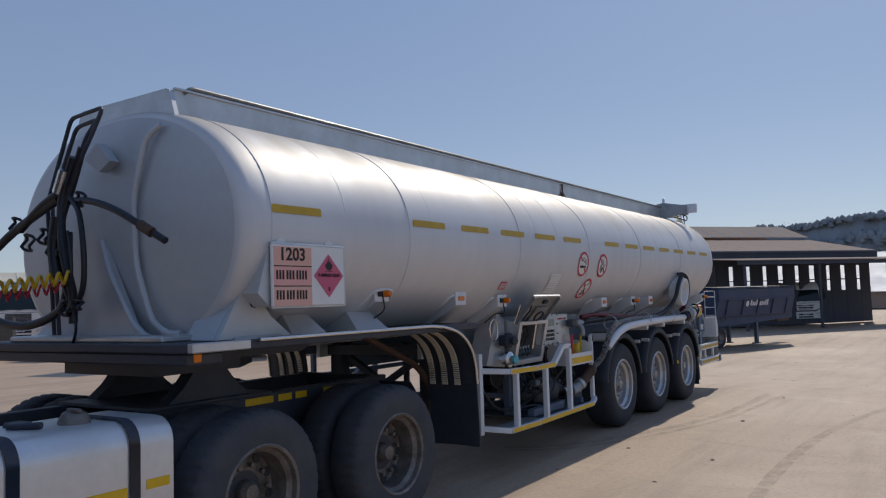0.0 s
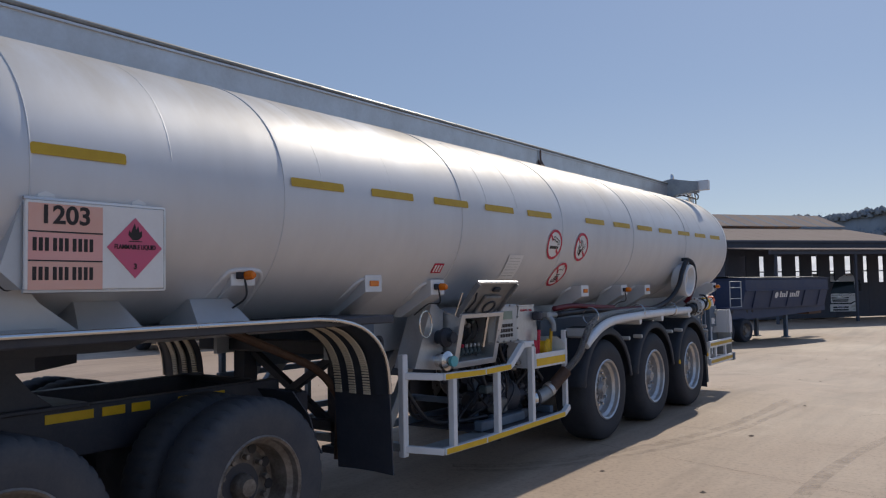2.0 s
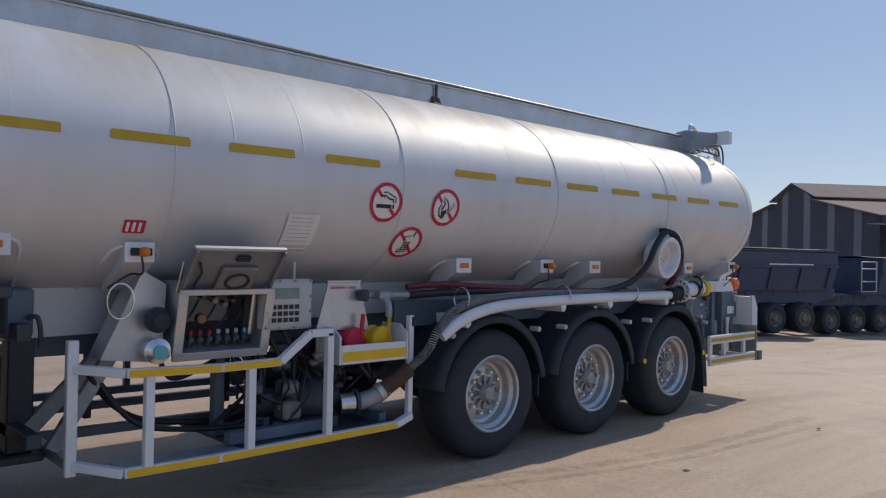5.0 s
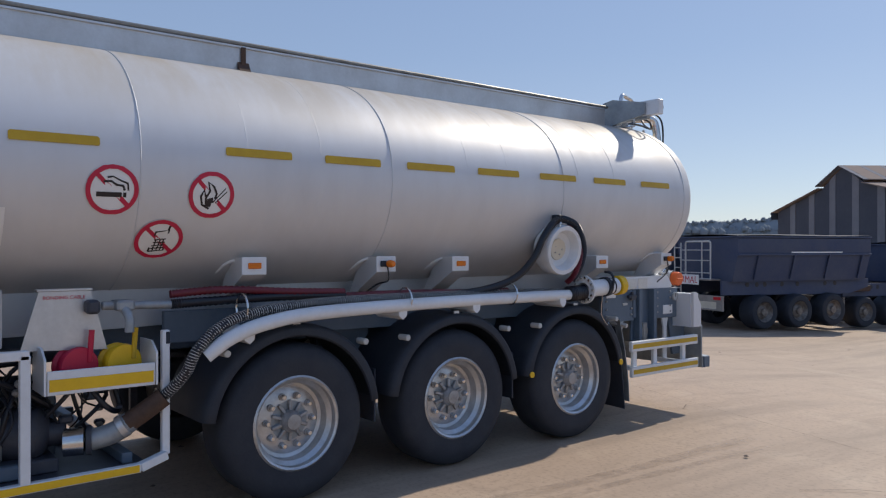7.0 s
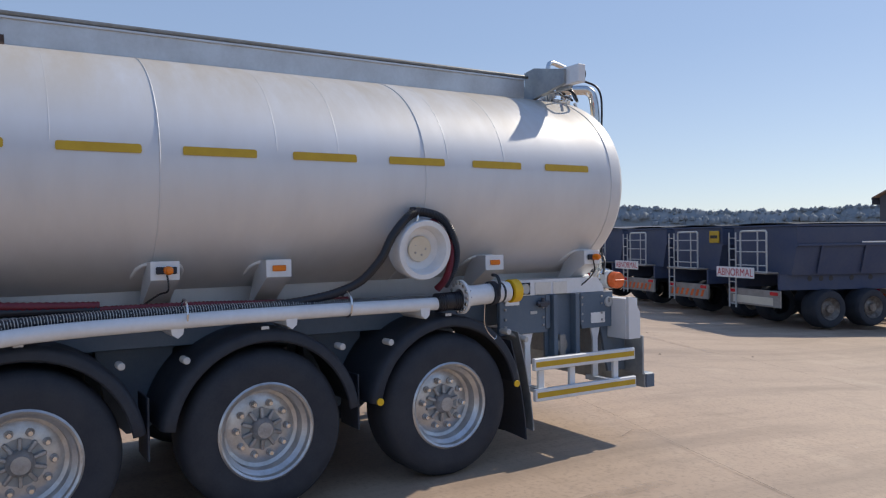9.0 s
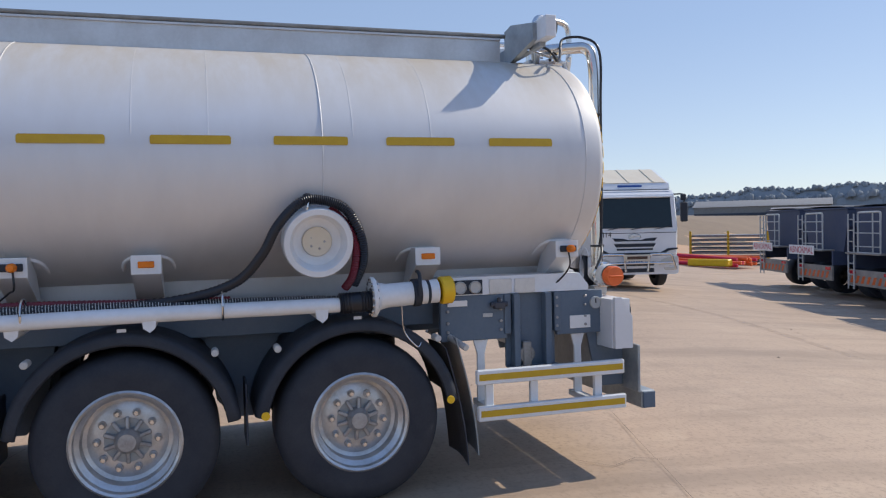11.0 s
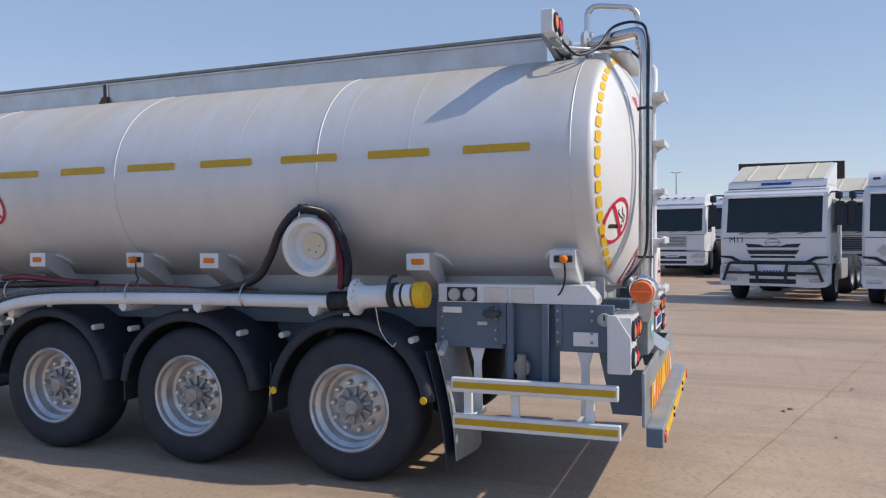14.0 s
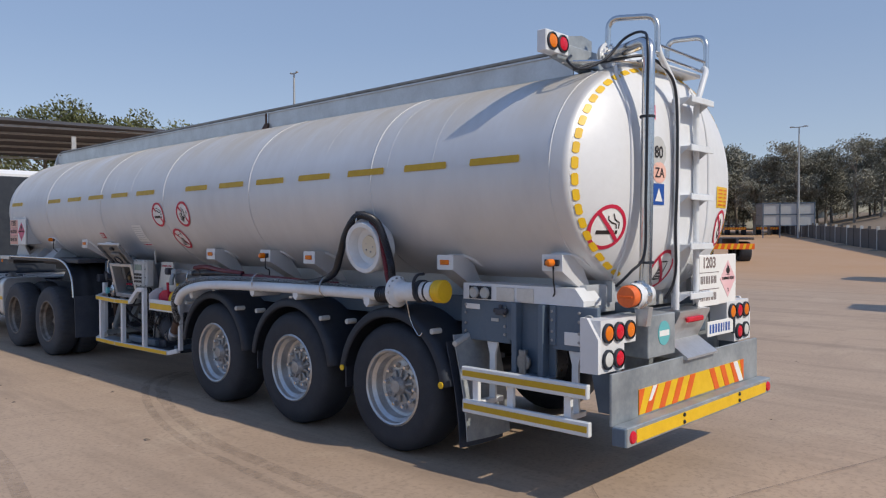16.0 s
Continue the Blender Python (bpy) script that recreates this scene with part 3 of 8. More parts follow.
# weld seams: bright proud rings, and fainter ones between
for y, r in ((-5.86, 0.0042), (-4.05, 0.0042), (-2.37, 0.0042), (-0.63, 0.0042), (1.16, 0.0042), (2.93, 0.0042), (-7.30, 0.004)):
    g = G()
    pts = [(section(t, 0.001)[0], y, section(t, 0.001)[1] + rake(y)) for t in range(-88, 270, 4)]
    g.tube(pts, r, 6)
    part("weld_seam", g, M_TANK, tanker, "raised weld seam round the tank")
for y in (-6.6, -5.55, -4.88, -3.68, -3.2, -1.72, -1.2, 0.08, 0.5, 1.35, 1.85):
    g = G()
    g.tube([(section(t, -0.0025)[0], y, section(t, -0.0025)[1] + rake(y)) for t in range(8, 172, 4)], 0.004, 5)
    part("baffle_mark", g, M_TANK, tanker, "faint rib where a baffle is welded inside")


def wrap(poly, off=0.004, side=1, thick=0.002):
    """A thin outline of (y, s) points laid on the tank's side."""
    g = G()
    a = [on_tank(y, s, off, side) for y, s in poly]
    b = [on_tank(y, s, off + thick, side) for y, s in poly]
    n = len(poly)
    g.add(a + b, [tuple(range(n)), tuple(range(2 * n - 1, n - 1, -1))] + [(i, (i + 1) % n, n + (i + 1) % n, n + i) for i in range(n)])
    return g


STRIPS = (-7.30, -5.81, -5.10, -4.41, -3.72, -3.035, -1.865, -1.175, -0.50, 0.18, 0.87, 1.555, 2.235)
for y in STRIPS:
    for side in (1, -1):
        s = arc_of(2.264)
        part("reflective_strip", wrap(rounded(y, y + 0.445, s - 0.026, s + 0.026, 0.012, 2), side=side), M_YELLOW, tanker, "mustard yellow reflective strip")


def disc(cy, cs, r0, r1, off, side=1, n=32):
    """A flat ring or disc on the tank's side."""
    g = G()
    rows = [[on_tank(cy + r * math.cos(2 * math.pi * k / n), cs + r * math.sin(2 * math.pi * k / n), off, side) for k in range(n + 1)] for r in (r0, (r0 + r1) / 2, r1)]
    return g.grid(rows)


def stroke(pts, w, cy, cs, off, side=1):
    """A ribbon drawn on the tank's side through (u, v) points about a centre."""
    g = G()
    pts = [Vector((*p, 0)) for p in pts]
    left, right = [], []
    for i, p in enumerate(pts):
        d = (pts[min(i + 1, len(pts) - 1)] - pts[max(i - 1, 0)]).normalized()
        nrm = Vector((-d.y, d.x, 0)) * w / 2
        for lst, q in ((left, p + nrm), (right, p - nrm)):
            lst.append(on_tank(cy + q.x, cs + q.y, off, side))
    return g.grid([left, right])


def ban_sign(cy, cz, what, r=0.142):
    cs = arc_of(cz - rake(cy))
    plate = part("warning_sign", disc(cy, cs, 0.0005, r, 0.003), M_SIGNWHITE, tanker, f"round red-ringed no {what} sign", 180)
    part("ring", disc(cy, cs, r * 0.82, r, 0.006), M_RED, plate, sharp=180)
    if what == "smoking":
        part("pictogram", stroke([(-0.085, -0.025), (0.05, -0.025)], 0.026, cy, cs, 0.005), M_INK, plate, "black cigarette")
        part("pictogram", stroke([(0.058, -0.025), (0.075, -0.025)], 0.026, cy, cs, 0.005), M_INK, plate)
        part("smoke", stroke([(0.065, 0.0), (0.055, 0.025), (0.02, 0.03), (-0.01, 0.05), (-0.05, 0.045)], 0.012, cy, cs, 0.005), M_INK, plate)
        part("smoke", stroke([(0.085, 0.0), (0.08, 0.04), (0.04, 0.055), (0.0, 0.075), (-0.03, 0.07)], 0.010, cy, cs, 0.005), M_INK, plate)
    elif what == "open flame":
        part("pictogram", stroke([(-0.01, -0.085), (-0.055, -0.06), (-0.066, -0.01), (-0.048, 0.03), (-0.036, -0.01)], 0.013, cy, cs, 0.005), M_INK, plate, "black flame")
        part("pictogram", stroke([(-0.03, -0.06), (-0.035, -0.02), (-0.012, 0.025), (-0.024, 0.08), (0.012, 0.05), (0.03, 0.01), (0.022, -0.02)], 0.013, cy, cs, 0.005), M_INK, plate)
        part("pictogram", stroke([(-0.018, -0.07), (-0.012, -0.035), (0.012, -0.03)], 0.034, cy, cs, 0.005), M_INK, plate, "black match head")
        for off in (0.0, 0.018):
            part("match_line", stroke([(0.01 + off, -0.045), (0.085 + off * 0.5, 0.045 - off)], 0.006, cy, cs, 0.005), M_INK, plate)
    else:
        part("pictogram", stroke([(-0.048, -0.085), (-0.028, 0.06), (0.048, 0.075), (0.04, -0.075), (-0.048, -0.085)], 0.011, cy, cs, 0.005), M_INK, plate, "black phone outline")
        part("pictogram", stroke([(0.044, 0.075), (0.05, 0.105)], 0.012, cy, cs, 0.005), M_INK, plate, "black aerial")
        for i in range(4):
            part("keypad_line", stroke([(-0.038 + 0.003 * i, -0.062 + i * 0.022), (0.04, -0.055 + i * 0.022)], 0.008, cy, cs, 0.005), M_INK, plate)
        for u in (-0.02, 0.004, 0.024):
            part("keypad_line", stroke([(u - 0.004, -0.075), (u + 0.004, 0.012)], 0.008, cy, cs, 0.005), M_INK, plate)
    part("slash", stroke([(-r * 0.62, r * 0.62), (r * 0.62, -r * 0.62)], r * 0.17, cy, cs, 0.008), M_RED, plate, "red diagonal bar")
    return plate


ban_sign(-2.52, 1.985, "smoking")
ban_sign(-1.95, 1.98, "open flame")
ban_sign(-2.22, 1.71, "phone")

# stickers on the side
st = part("sticker", wrap(rounded(-4.29, -4.17, arc_of(1.745), arc_of(1.815), 0.005, 2)), M_RED, tanker, "small red sticker with white bars")
for i in range(3):
    part("sticker_bar", wrap(rounded(-4.277 + i * 0.034, -4.26 + i * 0.034, arc_of(1.756), arc_of(1.804), 0.003, 1), 0.007), M_SIGNWHITE, st)
st = part("notice", G().grid([[on_tank(y, arc_of(1.70) + (arc_of(1.90) - arc_of(1.70)) * k / 8, 0.006) for y in (-3.28, -3.16, -3.04)] for k in range(9)]), M_SIGNWHITE, tanker, "white instruction notice with grey lines")
for i in range(7):
    part("notice_line", wrap(rounded(-3.26, -3.08, arc_of(1.725 + i * 0.024), arc_of(1.729 + i * 0.024), 0.001, 1), 0.007), M_BOXGREY, st)
part("notice_line", stroke([(0, -0.10), (0, 0.09)], 0.004, -3.19, arc_of(1.80), 0.007), M_BOXGREY, st)
lo, hi = on_tank(-3.16, arc_of(1.65), 0.006), on_tank(-3.16, arc_of(1.68), 0.006)
up = (hi - lo).normalized()
out = Vector((0, 1, 0)).cross(up)
tag = Matrix(((0, up.x, out.x, (lo.x + hi.x) / 2), (1, up.y, out.y, -3.16), (0, up.z, out.z, (lo.z + hi.z) / 2), (0, 0, 0, 1)))
label_ = part("sticker", G().box(-0.105, 0.105, -0.018, 0.018, -0.004, 0.0, 0.001, tag), M_SIGNWHITE, tanker, "narrow white sticker with red writing")
lettering("BONDING POINT", 0.026, M_RED, label_, tag @ pose(0, 0, 0.001))

# ---- coaming, rail and walkway on top ----
for side in (1, -1):
    g = G()
    for ya, yb in ((-7.44, -1.43), (-1.40, 2.62)):
        g.prism([(ya, 2.885 + rake(ya)), (yb, 2.885 + rake(yb)), (yb, 3.125 + rake(yb)), (ya, 3.125 + rake(ya))], "x", 0.49 * side, 0.502 * side)
    part("coaming_panel", g, M_SILVER, tanker, "flat silver overturn guard panel along the top")
    g = G().tube(fillet([(0.50 * side, -7.36, 3.06), (0.50 * side, -7.30, 3.105), (0.50 * side, 2.66, 3.148)], 0.03), 0.016, 10)
    part("top_rail", g, M_RAIL, tanker, "weathered round rail along the guard panel")
    g = G()
    for ya, yb in ((-7.44, -1.43), (-1.40, 2.62)):
        g.prism([(ya, 3.112 + rake(ya)), (yb, 3.112 + rake(yb)), (yb, 3.126 + rake(yb)), (ya, 3.126 + rake(ya))], "x", 0.502 * side, 0.517 * side)
    part("panel_flange", g, M_SILVER, tanker, "folded upper edge of the guard panel")
    g = G().box(0.508 * side, 0.52 * side, -1.435, -1.40, 2.92, 3.105, 0.003)
    g.prism([(0.508, 2.945), (0.508, 2.995), (0.55, 2.925)], "y", -1.46, -1.375, Matrix.Diagonal((side, 1, 1, 1)))
    part("joint_post", g, M_RUST, tanker, "rust-stained joint post")
g = G()
g.box(-0.488, 0.488, -7.42, 2.6, 2.93, 2.965, 0.004)
part("walkway", g, M_GALV, tanker, "grey walkway between the guard panels")
g = G().prism([(-0.54, 2.80), (0.54, 2.80), (0.58, 2.83), (0.505, 3.06), (0.48, 3.075), (-0.48, 3.075), (-0.505, 3.06), (-0.58, 2.83)], "y", -7.48, -7.445)
part("guard_front_plate", g, M_SILVER, tanker, "sloping silver plate closing the guard in front")
for y in (-6.2, -4.3, -2.6, -0.4, 1.4):
    part("manhole_lid", G().cyl((0.1, y, 2.965), (0.1, y, 3.05), 0.26, 24), M_SILVER, tanker, "low round manhole cover")

# cross bar with lamps at the rear of the guard
g = G()
g.box(-0.95, 0.95, 2.74, 2.79, 2.98, 3.10, 0.006)
g.prism([(0.42, 2.93), (0.95, 3.02), (0.95, 3.14), (0.55, 3.22), (0.42, 3.2)], "y", 2.69, 2.73)
g.prism([(-0.42, 2.93), (-0.95, 3.02), (-0.95, 3.14), (-0.55, 3.22), (-0.42, 3.2)], "y", 2.69, 2.73)
part("lamp_bar", g, M_GALV, tanker, "grey cross bar carrying the high lamps")
g = G().box(0.83, 1.10, 2.72, 2.80, 3.01, 3.16, 0.006)
lampbox = part("high_lamp_box", g, M_WHITE, tanker, "white lamp box with an amber and a red lamp")
for x, mm, nm in ((1.03, M_AMBER, "amber_lamp"), (0.905, M_REDLENS, "red_lamp")):
    part("lamp_rim", G().lathe([(0.05, 0), (0.062, 0.0), (0.062, 0.012), (0.052, 0.016)], (x, 2.80, 3.085), (0, 1, 0), 24), M_PLASTIC, lampbox)
    part(nm, G().lathe([(0.053, 0.002), (0.045, 0.014), (0.02, 0.02), (0.001, 0.021)], (x, 2.80, 3.085), (0, 1, 0), 24), mm, lampbox)

# ---- subframe, cradle and chassis ----
g = G()
for side in (1, -1):
    g.prism([(-4.9, 1.44), (3.04, 1.44), (3.04, 1.27), (-4.9, 1.10)], "x", 0.60 * side, 0.64 * side)
g.box(-0.9, 0.9, 2.94, 3.0, 1.2, 1.4, 0.005)
part("subframe", g, M_HEAD, tanker, "silver side plates of the tank cradle")
for side in (1, -1):
    g = G().prism([(1.97, 1.262), (3.05, 1.262), (3.05, 1.30), (2.98, 1.385), (1.97, 1.385)], "x", 0.80 * side, 1.02 * side)
    part("cradle_panel", g, M_WHITE, tanker, "pale panel strip below the tank with plates")
for side in (1, -1):
    for y0, w in ((-7.50, 0.41), (-7.02, 0.35), (-6.37, 0.38)):
        v = [(1.15 * side, y0, 1.40), (1.15 * side, y0 + w, 1.40), (0.78 * side, y0 + w, 1.40), (0.78 * side, y0, 1.40), (0.98 * side, y0 + 0.06, 1.56), (0.98 * side, y0 + w - 0.06, 1.56), (0.78 * side, y0 + w - 0.06, 1.58), (0.78 * side, y0 + 0.06, 1.58)]
        g = G().add(v, [(0, 1, 2, 3), (4, 5, 6, 7), (0, 1, 5, 4), (1, 2, 6, 5), (2, 3, 7, 6), (3, 0, 4, 7)])
        part("saddle_bracket", g, M_HEAD, tanker, "tapered silver saddle bracket on the front deck")
for x in (0.48, -0.48):
    g = G()
    g.box(x - 0.05, x + 0.05, -4.6, 3.2, 0.98, 1.265, 0.006)
    part("chassis_rail", g, M_CHASSIS, tanker, "dark blue-grey chassis beam")
for side in (1, -1):
    for y in (-0.68, 0.68):
        part("suspension_hanger", G().prism([(y - 0.24, 1.06), (y + 0.24, 1.06), (y + 0.17, 0.62), (y + 0.06, 0.50), (y - 0.06, 0.50), (y - 0.17, 0.62)], "x", 0.56 * side, 0.66 * side), M_CHASSIS, tanker, "dark blue-grey suspension hanger")
        part("brake_chamber", G().cyl((0.40 * side, y + 0.10, 0.62), (0.40 * side, y + 0.34, 0.66), 0.09, 18), M_GREASE, tanker, "black brake chamber")
for y in (-0.7, 0.7, 1.9, 2.4):
    part("cross_member", G().box(-0.5, 0.5, y - 0.05, y + 0.05, 0.98, 1.2, 0.006), M_CHASSIS, tanker, "dark cross member")
for side in (1, -1):
    part("side_plate", G().box(0.80 * side, 0.84 * side, -2.1, 1.95, 1.06, 1.265, 0.005), M_CHASSIS, tanker, "blue-grey side member above the wheels")
    part("side_plate", G().box(0.98 * side, 1.02 * side, 1.95, 2.43, 0.955, 1.262, 0.005), M_CHASSIS, tanker, "blue-grey bolted side plate")
    part("side_plate", G().box(0.96 * side, 0.985 * side, 2.43, 2.80, 0.75, 1.262, 0.005), M_CHASSIS, tanker, "blue-grey recessed plate")
    part("side_plate", G().box(0.98 * side, 1.02 * side, 2.80, 3.16, 0.955, 1.262, 0.005), M_CHASSIS, tanker, "blue-grey bolted side plate")
    for y in (2.465, 2.70):
        part("side_post", G().box(0.985 * side, 1.06 * side, y, y + 0.045, 0.72, 1.26, 0.004), M_CHASSIS, tanker, "blue-grey upright channel")
    for y in (2.425, 2.80):
        part("side_post", G().box(0.985 * side, 1.03 * side, y - 0.02, y + 0.03, 0.985, 1.26, 0.004), M_CHASSIS, tanker)
    part("post_foot", G().box(0.985 * side, 1.06 * side, 2.43, 2.80, 0.74, 0.76, 0.004), M_CHASSIS, tanker)
    part("tail_plate", G().prism([(3.02, 1.24), (3.135, 1.24), (3.135, 0.85), (3.34, 0.85), (3.34, 0.56), (3.14, 0.56), (3.05, 0.98)], "x", 0.95 * side, 0.975 * side), M_CHASSIS, tanker, "blue-grey tail plate")
random.seed(5)
for y in (2.0, 2.38, 2.73, 2.8, 3.02):
    for z in (1.02, 1.08, 1.16, 1.22):
        part("plate_bolt", G().cyl((1.02, y, z), (1.034, y, z), 0.011, 6), M_HUB, tanker, "grey bolt head")
g = G().box(1.021, 1.027, 2.90, 3.06, 0.995, 1.085, 0.002)
part("plain_plate", g, M_SIGNWHITE, tanker, "blank pale plate on the chassis")
part("data_plate", G().box(1.021, 1.027, 2.0, 2.14, 1.19, 1.23, 0.002), M_SIGNWHITE, tanker, "small pale data plate")
part("data_plate", G().box(1.021, 1.027, 2.25, 2.32, 1.11, 1.135, 0.002), M_BOXGREY, tanker, "small grey data plate")
g = G().lathe([(0.001, 0.012), (0.034, 0.012), (0.037, 0.02), (0.043, 0.018), (0.043, 0)], (1.022, 3.10, 1.17), (1, 0, 0), 24)
pg = part("pressure_gauge", g, M_BOXGREY, tanker, "round grey pressure gauge")
part("gauge_needle", G().box(1.0345, 1.036, 3.095, 3.105, 1.165, 1.198, 0.001), M_INK, pg)
for y in (2.09, 2.195):
    g = G().lathe([(0.001, 0.012), (0.034, 0.012), (0.038, 0.02), (0.043, 0.012), (0.043, 0)], (1.028, y, 1.316), (1, 0, 0), 24)
    part("dial", g, M_BOXGREY, tanker, "round pale dial in a dark frame")
part("gauge_frame", G().box(1.02, 1.03, 2.035, 2.25, 1.27, 1.365, 0.003), M_PLASTIC, tanker)
for y0, w0 in ((2.30, 0.165), (2.488, 0.15)):
    part("data_plate", G().box(1.02, 1.026, y0, y0 + w0, 1.265, 1.365, 0.002), M_SILVER, tanker, "etched metal data plate")

# ---- wheels ----
TYRE = [(0.292, 0.05), (0.31, 0.012), (0.40, 0.0), (0.475, 0.012), (0.507, 0.045), (0.520, 0.085), (0.521, 0.19), (0.521, 0.30), (0.507, 0.34), (0.475, 0.373), (0.40, 0.385), (0.31, 0.373), (0.292, 0.335)]


def treaded(f, k, o):
    """A truck tyre with shoulder blocks cut into the edge of its tread."""
    n, rows = 168, []
    for r, h in TYRE:
        ring_ = []
        for i in range(n + 1):
            t = 2 * math.pi * i / n
            cut = 0.013 if r > 0.5 and i % 4 == (0 if h < 0.2 else 2) else 0.0
            ring_.append((-f * (h * k + o), (r - cut) * math.cos(t), (r - cut) * math.sin(t)))
        rows.append(ring_)
    return G().grid(rows)


def wheel_parts(wheel, dirty=False, dual=False, flip=1):
    """Tyre, rim, hub and nuts of a wheel whose outer face lies in the plane x=0, looking along +x."""
    f = flip
    k = 0.76 if dual else 1.0
    for o in (0.0, 0.33) if dual else (0.0,):
        part("tyre", treaded(f, k, o) if dirty else G().lathe([(r, -f * (h * k + o)) for r, h in TYRE], (0, 0, 0), (1, 0, 0), 56), M_TYREHAZED if dirty else M_RUBBER, wheel, "black rubber truck tyre", 50)
    g = G()
    depth = 0.20 if dual else 0.14
    g.lathe([(0.312, -f * 0.012), (0.300, -f * 0.002), (0.286, -f * 0.012), (0.282, -f * 0.05), (0.255, -f * 0.075), (0.248, -f * depth), (0.225, -f * (depth + 0.01)), (0.17, -f * (depth - 0.012)), (0.10, -f * (depth - 0.01)), (0.001, -f * (depth - 0.01))], (0, 0, 0), (1, 0, 0), 48)
    part("rim", g, M_RIM_DIRTY if dirty else M_RIM, wheel, "dirt-browned steel rim" if dirty else "silver painted steel rim", 40)
    for i in range(10 if dirty else 0):
        t = 2 * math.pi * (i + 0.5) / 10
        c = Vector((-f * (depth - 0.002), 0.222 * math.cos(t), 0.222 * math.sin(t)))
        # no real opening: a flat dark disc paints the hand hole's shade
        part("hand_hole_shade", G().cyl(c, c + Vector((f * 0.004, 0, 0)), 0.031, 14), M_INSHADE, wheel, "dark disc painted for the shade of a hand hole")
    hub_d = depth - 0.01
    # flat darker ring; the shade round the hub is put into its colour
    part("hub_shade_ring", G().lathe([(0.132, -f * (hub_d - 0.003)), (0.06, -f * (hub_d - 0.003))], (0, 0, 0), (1, 0, 0), 28), M_GREASE if dirty else M_GALV, wheel, "flat grey ring with the shade round the hub painted in")
    g = G().lathe([(0.075, -f * hub_d), (0.074, -f * (hub_d - 0.03)), (0.066, -f * (hub_d - 0.055)), (0.054, -f * (hub_d - 0.066)), (0.050, -f * (hub_d - 0.080)), (0.001, -f * (hub_d - 0.082))], (0, 0, 0), (1, 0, 0), 28)
    hub = part("hub", g, M_RIM_DIRTY if dirty else M_HUB, wheel, "cast grey hub with a protruding cap")
    for i in range(0 if dirty else 10):
        t = 2 * math.pi * (i + 0.5) / 10
        d = Vector((0, math.cos(t), math.sin(t)))
        fin = G().beam(Vector((-f * (hub_d - 0.022), 0, 0)) + d * 0.06, Vector((-f * (hub_d - 0.010), 0, 0)) + d * 0.137, 0.024, 0.024, 0.005, (1, 0, 0))
        part("hub_fin", fin, M_RIM_DIRTY if dirty else M_HUB, hub)
    for i in range(10):
        t = 2 * math.pi * i / 10
        c = Vector((-f * hub_d, 0.168 * math.cos(t), 0.168 * math.sin(t)))
        nut = part("wheel_nut", G().cyl(c, c + Vector((f * 0.045, 0, 0)), 0.017, 6), M_RIM_DIRTY if dirty else M_CHROME, wheel)
        part("washer", G().cyl(c + Vector((f * 0.001, 0, 0)), c + Vector((f * 0.008, 0, 0)), 0.024, 12), M_RIM_DIRTY if dirty else M_HUB, nut)
    return wheel


def empty_part(name, parent, at, label=""):
    ob = new(name)
    ob.parent = parent
    ob.matrix_basis = at
    ob.empty_display_size = 0.1
    return tagged(ob, label)


def copy_part(ob, at):
    c = copy_thing(ob, at)
    return c


R = 0.521
first = wheel_parts(empty_part("wheel", tanker, pose(1.22, -1.36, R), "super-single wheel with a silver rim"))
for x, y, f in ((1.22, 0, 0), (1.22, 1.36, 0), (-1.22, -1.36, 1), (-1.22, 0, 1), (-1.22, 1.36, 1)):
    copy_part(first, pose(x, y, R, 23 * y, 0, 180 if f else 0))
for y in (-1.36, 0, 1.36):
    ax = part("axle", G().cyl((-0.9, y, R), (0.9, y, R), 0.075, 16), M_GREASE, tanker, "black axle tube")
    for s in (1, -1):
        part("axle_bracket", G().box(0.40 * s, 0.52 * s, y - 0.35, y + 0.05, 0.6, 0.78, 0.02), M_GREASE, ax)
        part("air_spring", G().cyl((0.45 * s, y + 0.3, 0.55), (0.45 * s, y + 0.3, 0.95), 0.11, 16), M_GREASE, ax)

# mudguards over the trailer wheels
for side in (1, -1):
    for y in (-1.36, 0, 1.36):
        rows = []
        for x, dr in ((0.56, 0.0), (0.58, 0.008), (1.16, 0.008), (1.205, 0.004), (1.232, -0.012), (1.238, -0.03), (1.238, -0.066), (1.23, -0.072)):
            rows.append([(x * side, y + p, R + 0.005 + q) for p, q in arc(0, 0, 0.64 + dr, 172, 8, 26)])
        g = G().slab(rows, (-0.006 * side, 0, -0.006))
        guard = part("mudguard", g, M_PLASTIC, tanker, "black plastic half-round mudguard", 50)
        if side > 0:
            part("mount_bolt", G().cyl((1.16, y + 0.50, 1.02), (1.262, y + 0.50, 1.02), 0.022, 14), M_BOXGREY, guard, "pale round end of the guard stay")
            part("mount_bolt", G().cyl((1.16, y - 0.50, 1.02), (1.262, y - 0.50, 1.02), 0.022, 14), M_BOXGREY, guard, "pale round end of the guard stay")
            part("sticker", G().box(1.206, 1.211, y - 0.03, y + 0.02, 1.165, 1.185, 0.001), M_SIGNWHITE, guard)
    part("mud_flap", G().box(0.84 * side, 1.12 * side, 0.67, 0.685, 0.42, 0.80, 0.004), M_FLAP, tanker, "black rubber flap between the wheels")
    part("mud_flap", G().box(0.84 * side, 1.12 * side, -0.70, -0.685, 0.42, 0.80, 0.004), M_FLAP, tanker, "black rubber flap between the wheels")
for y in (0.78, 1.94):
    part("reflector", G().cyl((1.238, y, 0.62), (1.25, y, 0.62), 0.026, 16), M_YELLOW2, tanker, "round yellow reflector on the mudguard end")
